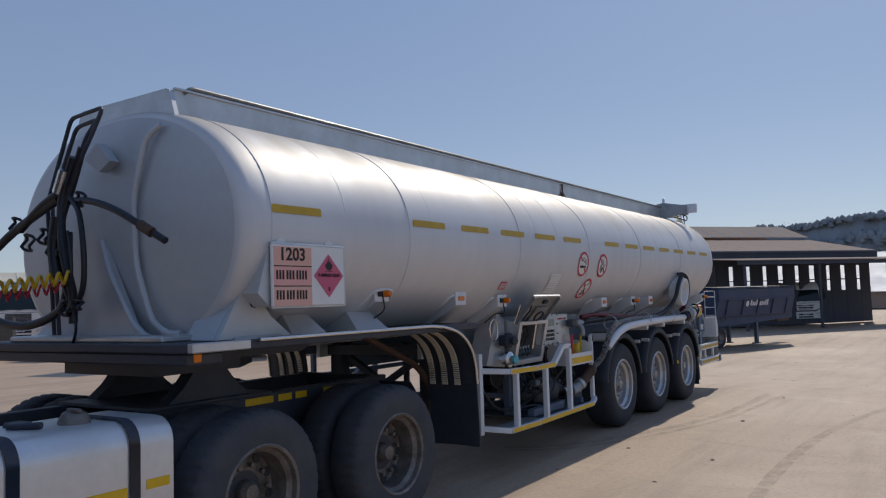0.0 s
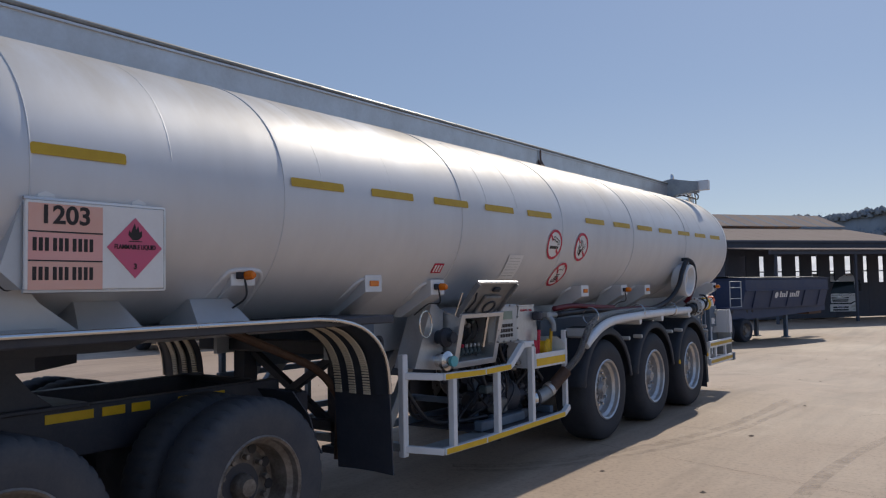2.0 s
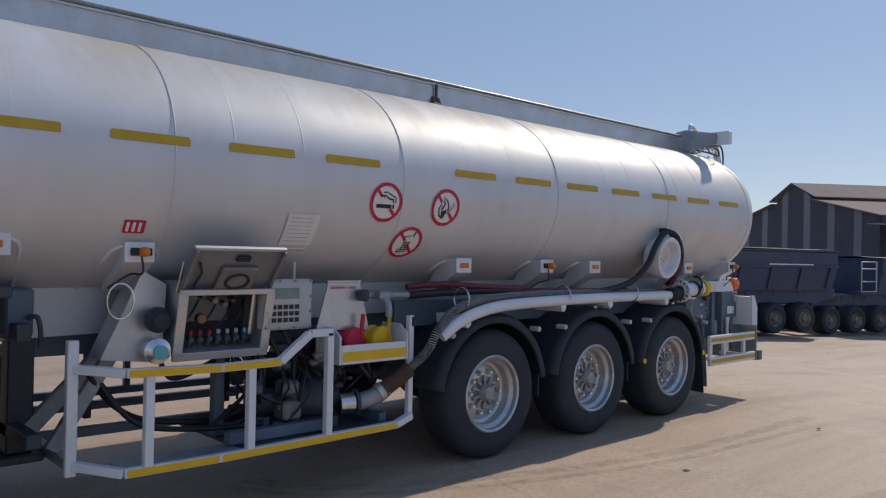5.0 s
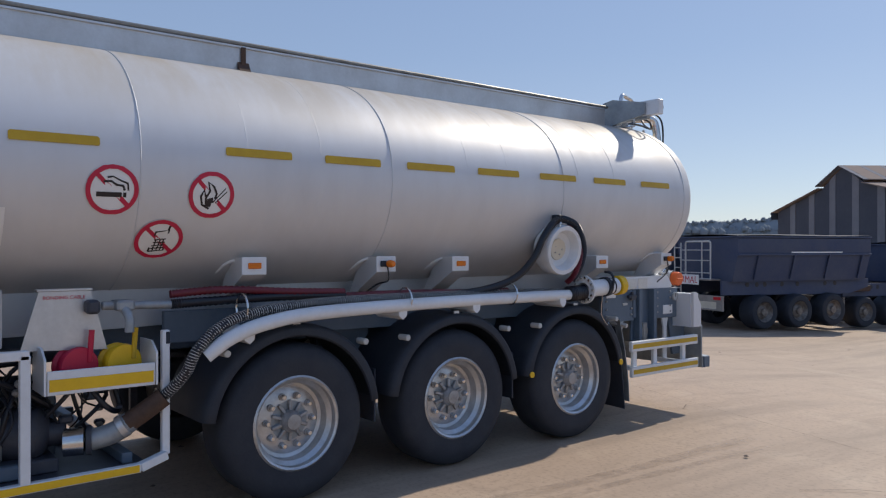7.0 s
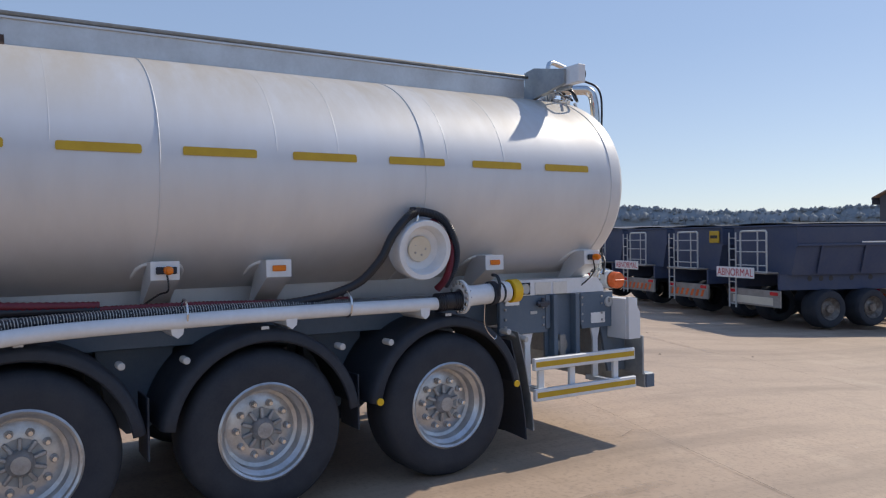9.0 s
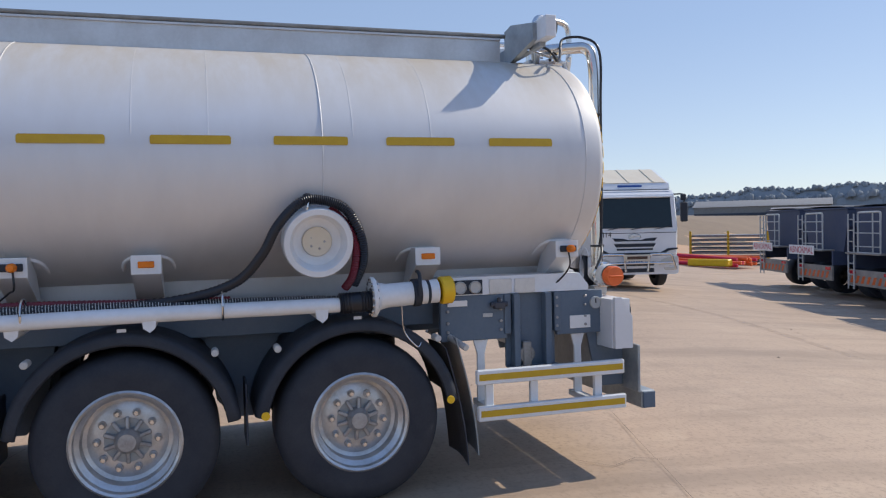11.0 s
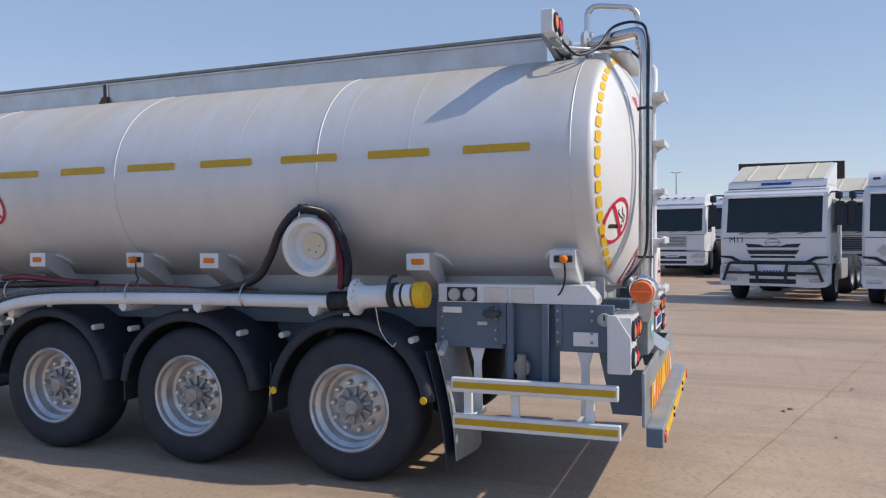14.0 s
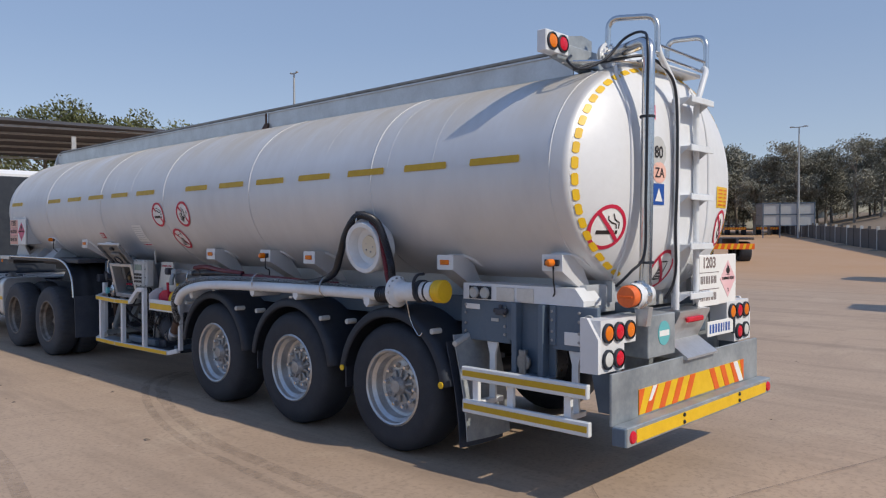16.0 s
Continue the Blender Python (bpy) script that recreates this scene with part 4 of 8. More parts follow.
rows = [[(x, 2.02 + 0.05 * math.sin(t * 2.2) + 0.10 * t + 0.02 * math.sin(x * 9), 1.0 - 0.78 * t) for x in (0.70, 0.85, 1.0, 1.18)] for t in [i / 8 for i in range(9)]]
part("rear_flap", G().slab(rows, (0, 0.008, 0)), M_GALV, tanker, "bent grey metal spray flap behind the last wheel", 60)
part("rear_flap_rubber", G().slab([[(p[0], p[1] - 0.07, p[2] - 0.06) for p in r] for r in rows], (0, 0.008, 0)), M_FLAP, tanker, "curled black rubber spray flap", 60)
part("flap_stay", G().cyl((0.95, 2.0, 1.0), (1.22, 2.06, 0.94), 0.022, 12), M_BOXGREY, tanker, "round stay of the spray flap")

# ---- side lamps on bulged brackets ----
def lamp_bracket(y, z, kind, low):
    """A curved metal gusset on the tank's flank with a pale plate and a marker lamp."""
    x = 1.10
    s = arc_of(z)
    br = part("lamp_bracket", G().prism([(0.72, z - 0.23), (0.80, z - 0.23), (x - 0.006, z - 0.06), (x - 0.006, z + 0.052), (0.9, z + 0.052)], "y", y - 0.08, y + 0.08), M_TANK, tanker, "folded silver lamp arm under the tank")
    sb = arc_of(z - 0.20)
    loop = fillet([(y - 0.19, sb, 0), (y - 0.135, s + 0.09, 0), (y + 0.135, s + 0.09, 0), (y + 0.19, sb, 0)], 0.09, 6)
    part("bracket_rim", G().tube([on_tank(p.x, p.y, 0.004) for p in loop], 0.012, 8), M_REAR, br, "raised rounded rim behind the lamp")
    part("lamp_plate", G().box(x - 0.01, x, y - 0.085, y + 0.085, z - 0.06, z + 0.055, 0.004), M_WHITE, br, "pale square lamp plate")
    if kind == "flat":
        part("amber_marker", G().box(x, x + 0.012, y - 0.045, y + 0.045, z - 0.02, z + 0.018, 0.006), M_AMBER, br, "flat amber marker lamp")
    else:
        part("lamp_base", G().box(x, x + 0.02, y - 0.055, y + 0.065, z - 0.022, z + 0.022, 0.005), M_PLASTIC, br, "black lamp base")
        part("amber_marker", G().lathe([(0.001, 0.06), (0.018, 0.056), (0.026, 0.04), (0.027, 0.0)], (x + 0.018, y + 0.012, z), (1, 0, 0), 16), M_AMBER, br, "round amber side lamp")
        part("lamp_cable", G().tube(bend([(x, y + 0.01, z - 0.02), (x + 0.005, y + 0.015, z - 0.12), (1.03, y - 0.03, low + 0.06), (0.97, y - 0.13, low - 0.02)]), 0.006, 6), M_BLACKHOSE, br, "thin black cable")


for y, z, kind, low in ((-6.04, 1.69, "round", 1.44), (-4.92, 1.64, "flat", 1.42), (-4.18, 1.61, "round", 1.42), (-1.61, 1.55, "flat", 1.36), (-0.58, 1.55, "round", 1.34),
                        (0.13, 1.545, "flat", 1.34), (1.85, 1.54, "flat", 1.28), (2.85, 1.56, "round", 1.28)):
    lamp_bracket(y, z, kind, low)

# round hose-tube cap on the flank with the hose looped over it
g = G().lathe([(0.001, -0.045), (0.10, -0.045), (0.145, -0.03), (0.163, 0.03), (0.172, 0.048), (0.205, 0.05), (0.212, 0.035), (0.212, -0.10), (0.19, -0.14)], (1.255, 1.115, 1.65), (1, 0, -0.12), 40)
cap = part("hose_drum", g, M_WHITE, tanker, "round white dished hose drum on the flank")
part("drum_disc", G().lathe([(0.001, 0.012), (0.088, 0.012), (0.092, 0.0)], (1.215, 1.115, 1.655), (1, 0, -0.12), 32), M_CREAM, cap, "cream inner disc with bolts")
for i in range(5):
    t = 2 * math.pi * i / 5
    c = Vector((1.222, 1.115 + 0.045 * math.cos(t), 1.654 + 0.045 * math.sin(t)))
    part("drum_bolt", G().cyl(c, c + Vector((0.008, 0, 0)), 0.008, 6), M_HUB, cap)
part("hose_chain", G().tube(bend([(1.30, 1.06, 1.92), (1.31, 1.05, 1.86), (1.30, 1.045, 1.82)]), 0.007, 6), M_CHROME, cap, "short chain and hook")
part("hose_hook", G().box(1.22, 1.31, 1.035, 1.075, 1.90, 1.945, 0.006), M_PLASTIC, cap, "black hose hook")


def ribbed(pts, r, pitch=0.022, depth=0.005, n=12):
    """A ribbed hose along a curve."""
    pts = bend(pts, 24)
    out, rs, acc = [], [], 0.0
    for i, p in enumerate(pts):
        if i:
            acc += (p - pts[i - 1]).length
        out.append(p)
        rs.append(r + (depth if int(acc / pitch * 2) % 2 else 0))
    fine, fr = [out[0]], [rs[0]]
    for i in range(1, len(out)):
        m = max(1, int((out[i] - out[i - 1]).length / (pitch / 2)))
        for k in range(1, m + 1):
            fine.append(out[i - 1].lerp(out[i], k / m))
    acc, fr = 0.0, []
    for i, p in enumerate(fine):
        fr.append(r + (depth if i % 2 else 0))
    return G().tube(fine, fr, n)


g = ribbed([(1.12, -0.9, 1.30), (1.14, -0.2, 1.30), (1.15, 0.3, 1.33), (1.20, 0.62, 1.42), (1.26, 0.78, 1.58), (1.28, 0.88, 1.76), (1.29, 1.02, 1.895), (1.29, 1.16, 1.90), (1.29, 1.29, 1.84), (1.28, 1.375, 1.68), (1.24, 1.39, 1.52), (1.18, 1.34, 1.38)], 0.027)
part("vapour_hose", g, M_BLACKHOSE, tanker, "black ribbed hose looped over the white drum", 60)
g = ribbed([(1.11, -1.0, 1.335), (1.12, -0.4, 1.335), (1.13, 0.2, 1.32), (1.14, 0.6, 1.32)], 0.018)
part("thin_hose", g, M_REDHOSE, tanker, "maroon ribbed hose lying on the pipe", 60)
g = ribbed([(1.265, 1.19, 1.86), (1.27, 1.30, 1.74), (1.27, 1.345, 1.60), (1.22, 1.33, 1.44), (1.16, 1.29, 1.36)], 0.022)
part("thin_hose", g, M_REDHOSE, tanker, "maroon ribbed hose under the loop", 60)

# white hose-carrier pipe along the flank
g = G().tube(bend([(1.27, -2.0, 1.02), (1.30, -1.86, 1.12), (1.30, -1.65, 1.19), (1.28, -1.3, 1.235), (1.26, -0.6, 1.255), (1.24, 0.2, 1.262), (1.23, 1.24, 1.262)], 6), 0.045, 16)
pipe = part("hose_carrier_pipe", g, M_WHITE, tanker, "long white hose-carrier pipe along the flank", 60)
for y, z in ((-1.72, 1.17), (-0.55, 1.255), (0.15, 1.262), (1.13, 1.262)):
    part("pipe_support", G().prism([(y - 0.045, z), (y - 0.035, z - 0.075), (y, z - 0.10), (y + 0.03, z - 0.075), (y + 0.04, z)], "x", 0.95, 1.27), M_WHITE, pipe, "white welded pipe support")
HOSE = [(1.15, -2.22, 0.78), (1.25, -2.12, 0.92), (1.285, -2.06, 1.06), (1.28, -1.93, 1.18), (1.26, -1.72, 1.255), (1.21, -1.3, 1.295), (1.165, -0.6, 1.305), (1.15, 0.3, 1.30), (1.15, 1.1, 1.29), (1.21, 1.32, 1.27)]
g = ribbed(HOSE, 0.030, 0.020, 0.003, 14)
hose = part("delivery_hose", g, M_BLACKHOSE, tanker, "dark delivery hose with a fine pale spiral rib", 60)


def spiral(pts, r, pitch, wire):
    """A helical rib wound round a curve."""
    line = bend(pts, 24)
    out, acc = [], 0.0
    for i in range(len(line) - 1):
        a, b = line[i], line[i + 1]
        ln = (b - a).length
        d = (b - a).normalized()
        s = d.cross(Vector((1, 0.13, 0.2))).normalized()
        w = d.cross(s)
        n = max(1, int(ln / pitch * 8))
        for k in range(n):
            ang = 2 * math.pi * (acc + ln * k / n) / pitch
            out.append(a.lerp(b, k / n) + s * r * math.cos(ang) + w * r * math.sin(ang))
        acc += ln
    return G().tube(out, wire, 5)


part("spiral_rib", spiral(HOSE, 0.0325, 0.016, 0.0026), M_BOXGREY, hose, "pale spiral rib", 60)
g = ribbed([(1.22, 1.24, 1.268), (1.225, 1.44, 1.275)], 0.062, 0.024, 0.006, 18)
part("hose_sleeve", g, M_BLACKHOSE, tanker, "black ribbed hose sleeve", 60)
for y in (-1.75, -0.5, 0.55):
    part("hose_tie", G().tube([(1.22 + 0.085 * math.cos(t), y, 1.295 + 0.085 * math.sin(t)) for t in [2 * math.pi * k / 14 for k in range(15)]], 0.007, 6), M_CHROME, tanker, "wire hose tie")
g = G().lathe([(0.06, 0.0), (0.125, 0.0), (0.125, 0.02), (0.085, 0.05), (0.075, 0.10), (0.075, 0.43), (0.001, 0.43)], (1.225, 1.44, 1.30), (0, 1, 0.05), 32)
coup = part("hose_coupling", g, M_WHITE, tanker, "white flanged hose coupling")
for i in range(14):
    t = 2 * math.pi * i / 14
    c = Vector((1.225 + 0.105 * math.cos(t), 1.44, 1.30 + 0.105 * math.sin(t)))
    part("flange_lug", G().cyl(c - Vector((0, 0.012, 0)), c + Vector((0, 0.03, 0)), 0.014, 8), M_CHROME, coup)
part("clamp_band", G().lathe([(0.078, 0), (0.088, 0.006), (0.088, 0.05), (0.078, 0.056)], (1.225, 1.70, 1.315), (0, 1, 0.05), 24), M_PLASTIC, coup, "black clamp band")
part("clamp_lever", G().tube(bend([(1.31, 1.73, 1.30), (1.325, 1.73, 1.38), (1.29, 1.735, 1.44), (1.22, 1.74, 1.45)]), 0.012, 8), M_PLASTIC, coup)
part("dark_ring", G().lathe([(0.066, 0), (0.077, 0.004), (0.077, 0.022), (0.066, 0.026)], (1.225, 1.79, 1.318), (0, 1, 0.05), 24), M_PLASTIC, coup, "dark ring")
part("yellow_cap", G().lathe([(0.07, 0), (0.088, 0.006), (0.088, 0.075), (0.076, 0.085), (0.001, 0.087)], (1.225, 1.885, 1.322), (0, 1, 0.05), 28), M_YELLOW2, coup, "yellow end cap")
part("cap_wire", G().tube(bend([(1.29, 1.62, 1.24), (1.26, 1.64, 1.08), (1.26, 1.72, 0.98), (1.25, 1.75, 1.0)]), 0.004, 5), M_CHROME, coup, "thin wire")

# ---- side underrun bars behind the wheels ----
bars = empty_part("underrun_guard", tanker, pose(0, 0, 0), "white double side bar with yellow tape")
for y0, y1, z in ((2.128, 3.212, 0.738), (2.137, 3.224, 0.498)):
    part("bar", G().box(1.185, 1.225, y0, y1, z - 0.048, z + 0.048, 0.006), M_WHITE, bars)
    part("yellow_tape", G().box(1.2255, 1.2285, y0 + 0.015, y1 - 0.015, z - 0.02, z + 0.022, 0.001), M_YELLOW, bars)
for y in (2.23, 2.55, 3.03):
    part("bar_post", G().box(1.15, 1.184, y - 0.028, y + 0.028, 0.47, 0.77, 0.004), M_WHITE, bars)
for y in (2.24, 2.97):
    g = G().prism([(y - 0.06, 0.985), (y - 0.025, 0.86), (y - 0.03, 0.52), (y + 0.03, 0.52), (y + 0.025, 0.86), (y + 0.06, 0.985)], "x", 0.98, 1.0)
    g.box(0.9, 1.16, y - 0.03, y + 0.03, 0.50, 0.54, 0.004)
    part("bar_hanger", g, M_WHITE, bars, "white tapered hanger plate")
g = G().cyl((1.02, 2.56, 0.84), (1.05, 2.56, 0.84), 0.06, 20)
g.box(1.02, 1.06, 2.53, 2.59, 0.74, 0.93, 0.006)
part("valve_block", g, M_STEELGREY, tanker, "grey ratchet winder on the chassis")
g = G().box(1.03, 1.07, 2.32, 2.40, 1.165, 1.21, 0.006)
g.cyl((1.05, 2.30, 1.195), (1.05, 2.42, 1.195), 0.018, 10)
g.cyl((1.05, 2.36, 1.2), (1.05, 2.36, 1.24), 0.015, 10)
part("air_valve", g, M_GREASE, tanker, "small dark air valve")

# ---- rear end ----
rear = empty_part("rear_bumper", tanker, pose(0, 0, 0), "grey rear underrun bumper with chevron board")
part("bumper_plate", G().box(-1.17, 1.18, 3.345, 3.365, 0.535, 0.87, 0.004), M_GALV, rear, "patchy grey primed steel plate")
part("bumper_beam", G().box(-1.18, 1.18, 3.37, 3.475, 0.42, 0.545, 0.006), M_GALV, rear, "grey bumper beam")
part("beam_end", G().box(1.18, 1.20, 3.375, 3.47, 0.425, 0.54, 0.004), M_CHASSIS, rear, "dark end cap of the beam")
part("beam_tape", G().box(-1.07, 1.07, 3.4755, 3.4785, 0.435, 0.52, 0.001), M_YELLOW2, rear, "yellow reflective tape")
for x in (1.115, -1.115):
    part("red_reflector", G().lathe([(0.001, 0.012), (0.035, 0.01), (0.042, 0.0)], (x, 3.476, 0.478), (0, 1, 0), 20), M_REDLENS, rear, "round red reflector")
for x in (0.42, -0.52):
    for z in (0.455, 0.505):
        part("beam_bolt", G().cyl((x, 3.476, z), (x, 3.49, z), 0.014, 6), M_PLASTIC, rear)
board = part("chevron_board", G().box(-0.87, 0.85, 3.3655, 3.3695, 0.555, 0.725, 0.001), M_YELLOW2, rear, "chevron board of orange and yellow stripes")
for k in range(-4, 5):
    for s in (1, -1):
        if k < 0 or (k == 0 and s < 0):
            continue
        u0 = k * 0.19 + 0.02
        pts = [(u0, 0.725), (u0 + 0.085, 0.725), (u0 + 0.185, 0.555), (u0 + 0.10, 0.555)]
        pts = [(min(0.86, u), z) for u, z in pts]
        if pts[2][0] - pts[3][0] > 0.001 or pts[1][0] - pts[0][0] > 0.001:
            part("chevron_stripe", G().prism([(s * u - 0.01, z) for u, z in pts], "y", 3.3697, 3.3717), M_ORANGE, board)
part("chevron_patch", G().prism([(-0.74, 0.725), (-0.66, 0.725), (-0.78, 0.555), (-0.86, 0.555)], "y", 3.3719, 3.3725), M_SIGNWHITE, board, "worn white patch")
part("chevron_patch", G().prism([(0.60, 0.725), (0.66, 0.725), (0.72, 0.63), (0.68, 0.63)], "y", 3.3719, 3.3725), M_SIGNWHITE, board, "worn white patch")
for side in (1, -1):
    g = G().prism([(3.15, 1.215), (3.20, 1.215), (3.285, 1.08), (3.285, 0.86), (3.15, 0.86)], "x", 1.185 * side, 1.215 * side)
    part("lamp_side", g, M_REAR, rear, "chamfered silver side of the lamp box")
    g = G().prism([(0.74 * side, 1.03), (0.89 * side, 1.03), (0.89 * side, 0.86), (1.183 * side, 0.86), (1.183 * side, 1.20), (0.74 * side, 1.20)], "y", 3.14, 3.283)
    lb = part("rear_lamp_box", g, M_REAR, tanker, "silver rear lamp box with five round lamps")
    for x, z, mm, nm in ((1.105, 1.115, M_AMBER, "amber_lamp"), (0.97, 1.115, M_REDLENS, "red_lamp"), (0.83, 1.115, M_AMBER, "amber_lamp"), (1.105, 0.945, M_CLEARLENS, "clear_lamp"), (0.97, 0.94, M_REDLENS, "red_lamp")):
        part("lamp_rim", G().lathe([(0.052, 0.0), (0.065, 0.0), (0.065, 0.016), (0.054, 0.02)], (x * side, 3.285, z), (0, 1, 0), 24), M_PLASTIC, lb)
        part(nm, G().lathe([(0.055, 0.004), (0.046, 0.018), (0.024, 0.024), (0.001, 0.025)], (x * side, 3.285, z), (0, 1, 0), 24), mm, lb)
g = G().box(0.27, 0.66, 3.14, 3.335, 0.90, 1.195, 0.006)
tb = part("tool_box", g, M_GALV, tanker, "grey steel box with a teal round sticker")
part("round_sticker", G().lathe([(0.001, 0.003), (0.085, 0.003), (0.086, 0.0)], (0.44, 3.336, 1.06), (0, 1, 0), 28), M_TEAL, tb)
part("sticker_bar", G().box(0.37, 0.51, 3.3395, 3.341, 1.04, 1.08, 0.001), M_SIGNWHITE, tb, "white bar of writing")
g = G().prism([(3.16, 1.19), (3.34, 1.19), (3.34, 1.175), (3.24, 0.97), (3.40, 0.86), (3.40, 0.845), (3.16, 0.845)], "x", -0.30, 0.20)
part("step_box", g, M_SILVER, tanker, "folded silver step shroud")
part("red_lamp", G().box(-0.18, 0.08, 3.32, 3.345, 1.10, 1.14, 0.008), M_REDLENS, tanker, "long red high brake lamp")
g = G().box(-0.84, -0.36, 3.285, 3.295, 0.945, 1.065, 0.006)
plate = part("number_plate", g, M_SIGNWHITE, tanker, "white number plate in a dark holder")
x = -0.39
for w in (0.03, 0.035, 0.03, 0.03, 0.03, 0.02, 0.035, 0.03):
    part("plate_bar", G().box(x - w, x, 3.2955, 3.297, 0.97, 1.04, 0.002), M_BLUE, plate)
    x -= w + 0.02
part("plate_holder", G().box(-0.88, -0.84, 3.275, 3.30, 0.93, 1.08, 0.006), M_PLASTIC, tanker)
g = G().box(-0.94, 0.94, 3.10, 3.135, 0.64, 1.20, 0.005)
part("rear_cross_beam", g, M_GALV, tanker, "grey rear cross beam")

# reflective dashes round the rear rim
def head_y(x, z):
    """Where the dished rear end lies at x, z."""
    z -= rake(Y1)
    k = min(1.0, (abs(x / EX) ** 2.12 + abs((z - ZC) / EZ) ** 2.12) ** (1 / 2.12) / 0.975)
    return Y1 + 0.20 * (1 - k ** 4)


n = 54
for i in range(n):
    t = 360 * (i + 0.5) / n
    if 240 < t < 300:
        continue
    a = [section(t + d) for d in (-2.55, -1.9, 1.9, 2.55)]
    pts = []
    for k, ids in ((0.971, (0, 1, 2, 3)), (0.937, (3, 2, 1, 0))):
        for m in ids:
            kk = k + (0.009 if k < 0.95 else -0.009) * (m in (0, 3))
            x, z = a[m]
            pts.append(Vector((x * kk, Y1 + 0.20 * (1 - (kk / 0.975) ** 4) + 0.004, ZC + (z - ZC) * kk)))
    m = len(pts)
    g = G().add(pts + [p + Vector((0, 0.003, 0)) for p in pts], [tuple(range(m)), tuple(range(2 * m - 1, m - 1, -1))] + [(j, (j + 1) % m, m + (j + 1) % m, m + j) for j in range(m)])
    part("reflective_dash", g, M_YELLOW2, rear_head)


def rear_decal(name, outline, centre, off, material, parent, label=""):
    """A thin sticker whose (x, z) outline about a centre follows the dished rear end."""
    cx, cz = centre
    n, rows = len(outline), []
    for k in (1.0, 0.66, 0.33, 0.002):
        rows.append([(cx + u * k, head_y(cx + u * k, cz + w * k) + off, cz + w * k) for u, w in outline + outline[:1]])
    return part(name, G().grid(rows), material, parent, label, 180)


def rear_line(name, pts, w, centre, off, material, parent):
    """A ribbon drawn on the dished rear end through (u, v) points, u to the right as seen from behind."""
    cx, cz = centre
    left, right = [], []
    fine = []
    for (p, q) in zip(pts, pts[1:]):
        fine += [(p[0] + (q[0] - p[0]) * k / 4, p[1] + (q[1] - p[1]) * k / 4) for k in range(4)]
    fine.append(pts[-1])
    for i, p in enumerate(fine):
        p0, p1 = fine[max(i - 1, 0)], fine[min(i + 1, len(fine) - 1)]
        d = Vector((p1[0] - p0[0], p1[1] - p0[1])).normalized()
        for lst, sg in ((left, 1), (right, -1)):
            x, z = cx - (p[0] - d.y * w / 2 * sg), cz + p[1] + d.x * w / 2 * sg
            lst.append((x, head_y(x, z) + off, z))
    return part(name, G().grid([left, right]), material, parent, sharp=180)


def circle(r, n=36):
    return [(r * math.cos(2 * math.pi * k / n), r * math.sin(2 * math.pi * k / n)) for k in range(n)]


def square(w, h):
    return [(-w / 2, -h / 2), (0, -h / 2), (w / 2, -h / 2), (w / 2, 0), (w / 2, h / 2), (0, h / 2), (-w / 2, h / 2), (-w / 2, 0)]


def rear_sign(x, z, r, what):
    c = (x, z)
    s = rear_decal("warning_sign", circle(r), c, 0.003, M_SIGNWHITE, rear_head, f"round red-ringed no {what} sign")
    rows = [[(x + k * u, head_y(x + k * u, z + k * w) + 0.006, z + k * w) for u, w in circle(r) + circle(r)[:1]] for k in (0.83, 1.0)]
    part("ring", G().grid(rows), M_RED, s, sharp=180)
    if what == "smoking":
        rear_line("cigarette", [(-0.085, -0.035), (0.055, -0.035)], 0.026, c, 0.005, M_INK, s)
        rear_line("cigarette", [(0.064, -0.035), (0.085, -0.035)], 0.026, c, 0.005, M_INK, s)
        rear_line("smoke", [(0.07, -0.01), (0.06, 0.02), (0.02, 0.03), (-0.01, 0.05), (-0.015, 0.075)], 0.010, c, 0.005, M_INK, s)
        rear_line("smoke", [(0.09, -0.01), (0.085, 0.03), (0.045, 0.05), (0.025, 0.09)], 0.010, c, 0.005, M_INK, s)
    elif what == "phone":
        rear_line("phone_outline", [(-0.04, -0.07), (-0.03, 0.06), (0.045, 0.06), (0.04, -0.07), (-0.04, -0.07)], 0.012, c, 0.005, M_INK, s)
        for k in range(3):
            rear_line("keypad_line", [(-0.025, -0.05 + 0.024 * k), (0.03, -0.05 + 0.024 * k)], 0.012, c, 0.005, M_INK, s)
    else:
        rear_line("flame", [(0.0, -0.08), (-0.05, -0.03), (-0.02, 0.02), (0.0, 0.07), (0.02, 0.02), (0.05, -0.03), (0.0, -0.08)], 0.022, c, 0.005, M_INK, s)
    d = r * 0.62
    rear_line("slash", [(-d, d), (d, -d)], r * 0.17, c, 0.009, M_RED, s)


rear_sign(0.905, 1.80, 0.152, "smoking")
rear_sign(-0.74, 1.80, 0.15, "open flame")
rear_sign(0.19, 1.49, 0.15, "phone")
bs = rear_decal("sticker", square(0.16, 0.15), (0.40, 2.035), 0.004, M_BLUE, rear_head, "square blue sticker with a pale triangle")
rear_decal("sticker_mark", [(-0.05, -0.045), (0.05, -0.045), (0.0, 0.05)], (0.40, 2.03), 0.007, M_SIGNWHITE, bs)
za = rear_decal("country_sticker", [(u * 1.3, w) for u, w in circle(0.075)], (0.39, 2.19), 0.004, M_PLACARD, rear_head, "oval faded orange ZA sticker")
lettering("ZA", 0.10, M_INK, za, pose(0.39, head_y(0.39, 2.19) + 0.007, 2.185, 90, 0, 180))
sp = rear_decal("speed_sticker", circle(0.11), (0.40, 2.335), 0.004, M_BOXGREY, rear_head, "round grey 80 speed sticker")
lettering("80", 0.12, M_INK, sp, pose(0.40, head_y(0.40, 2.335) + 0.008, 2.33, 90, 0, 180))
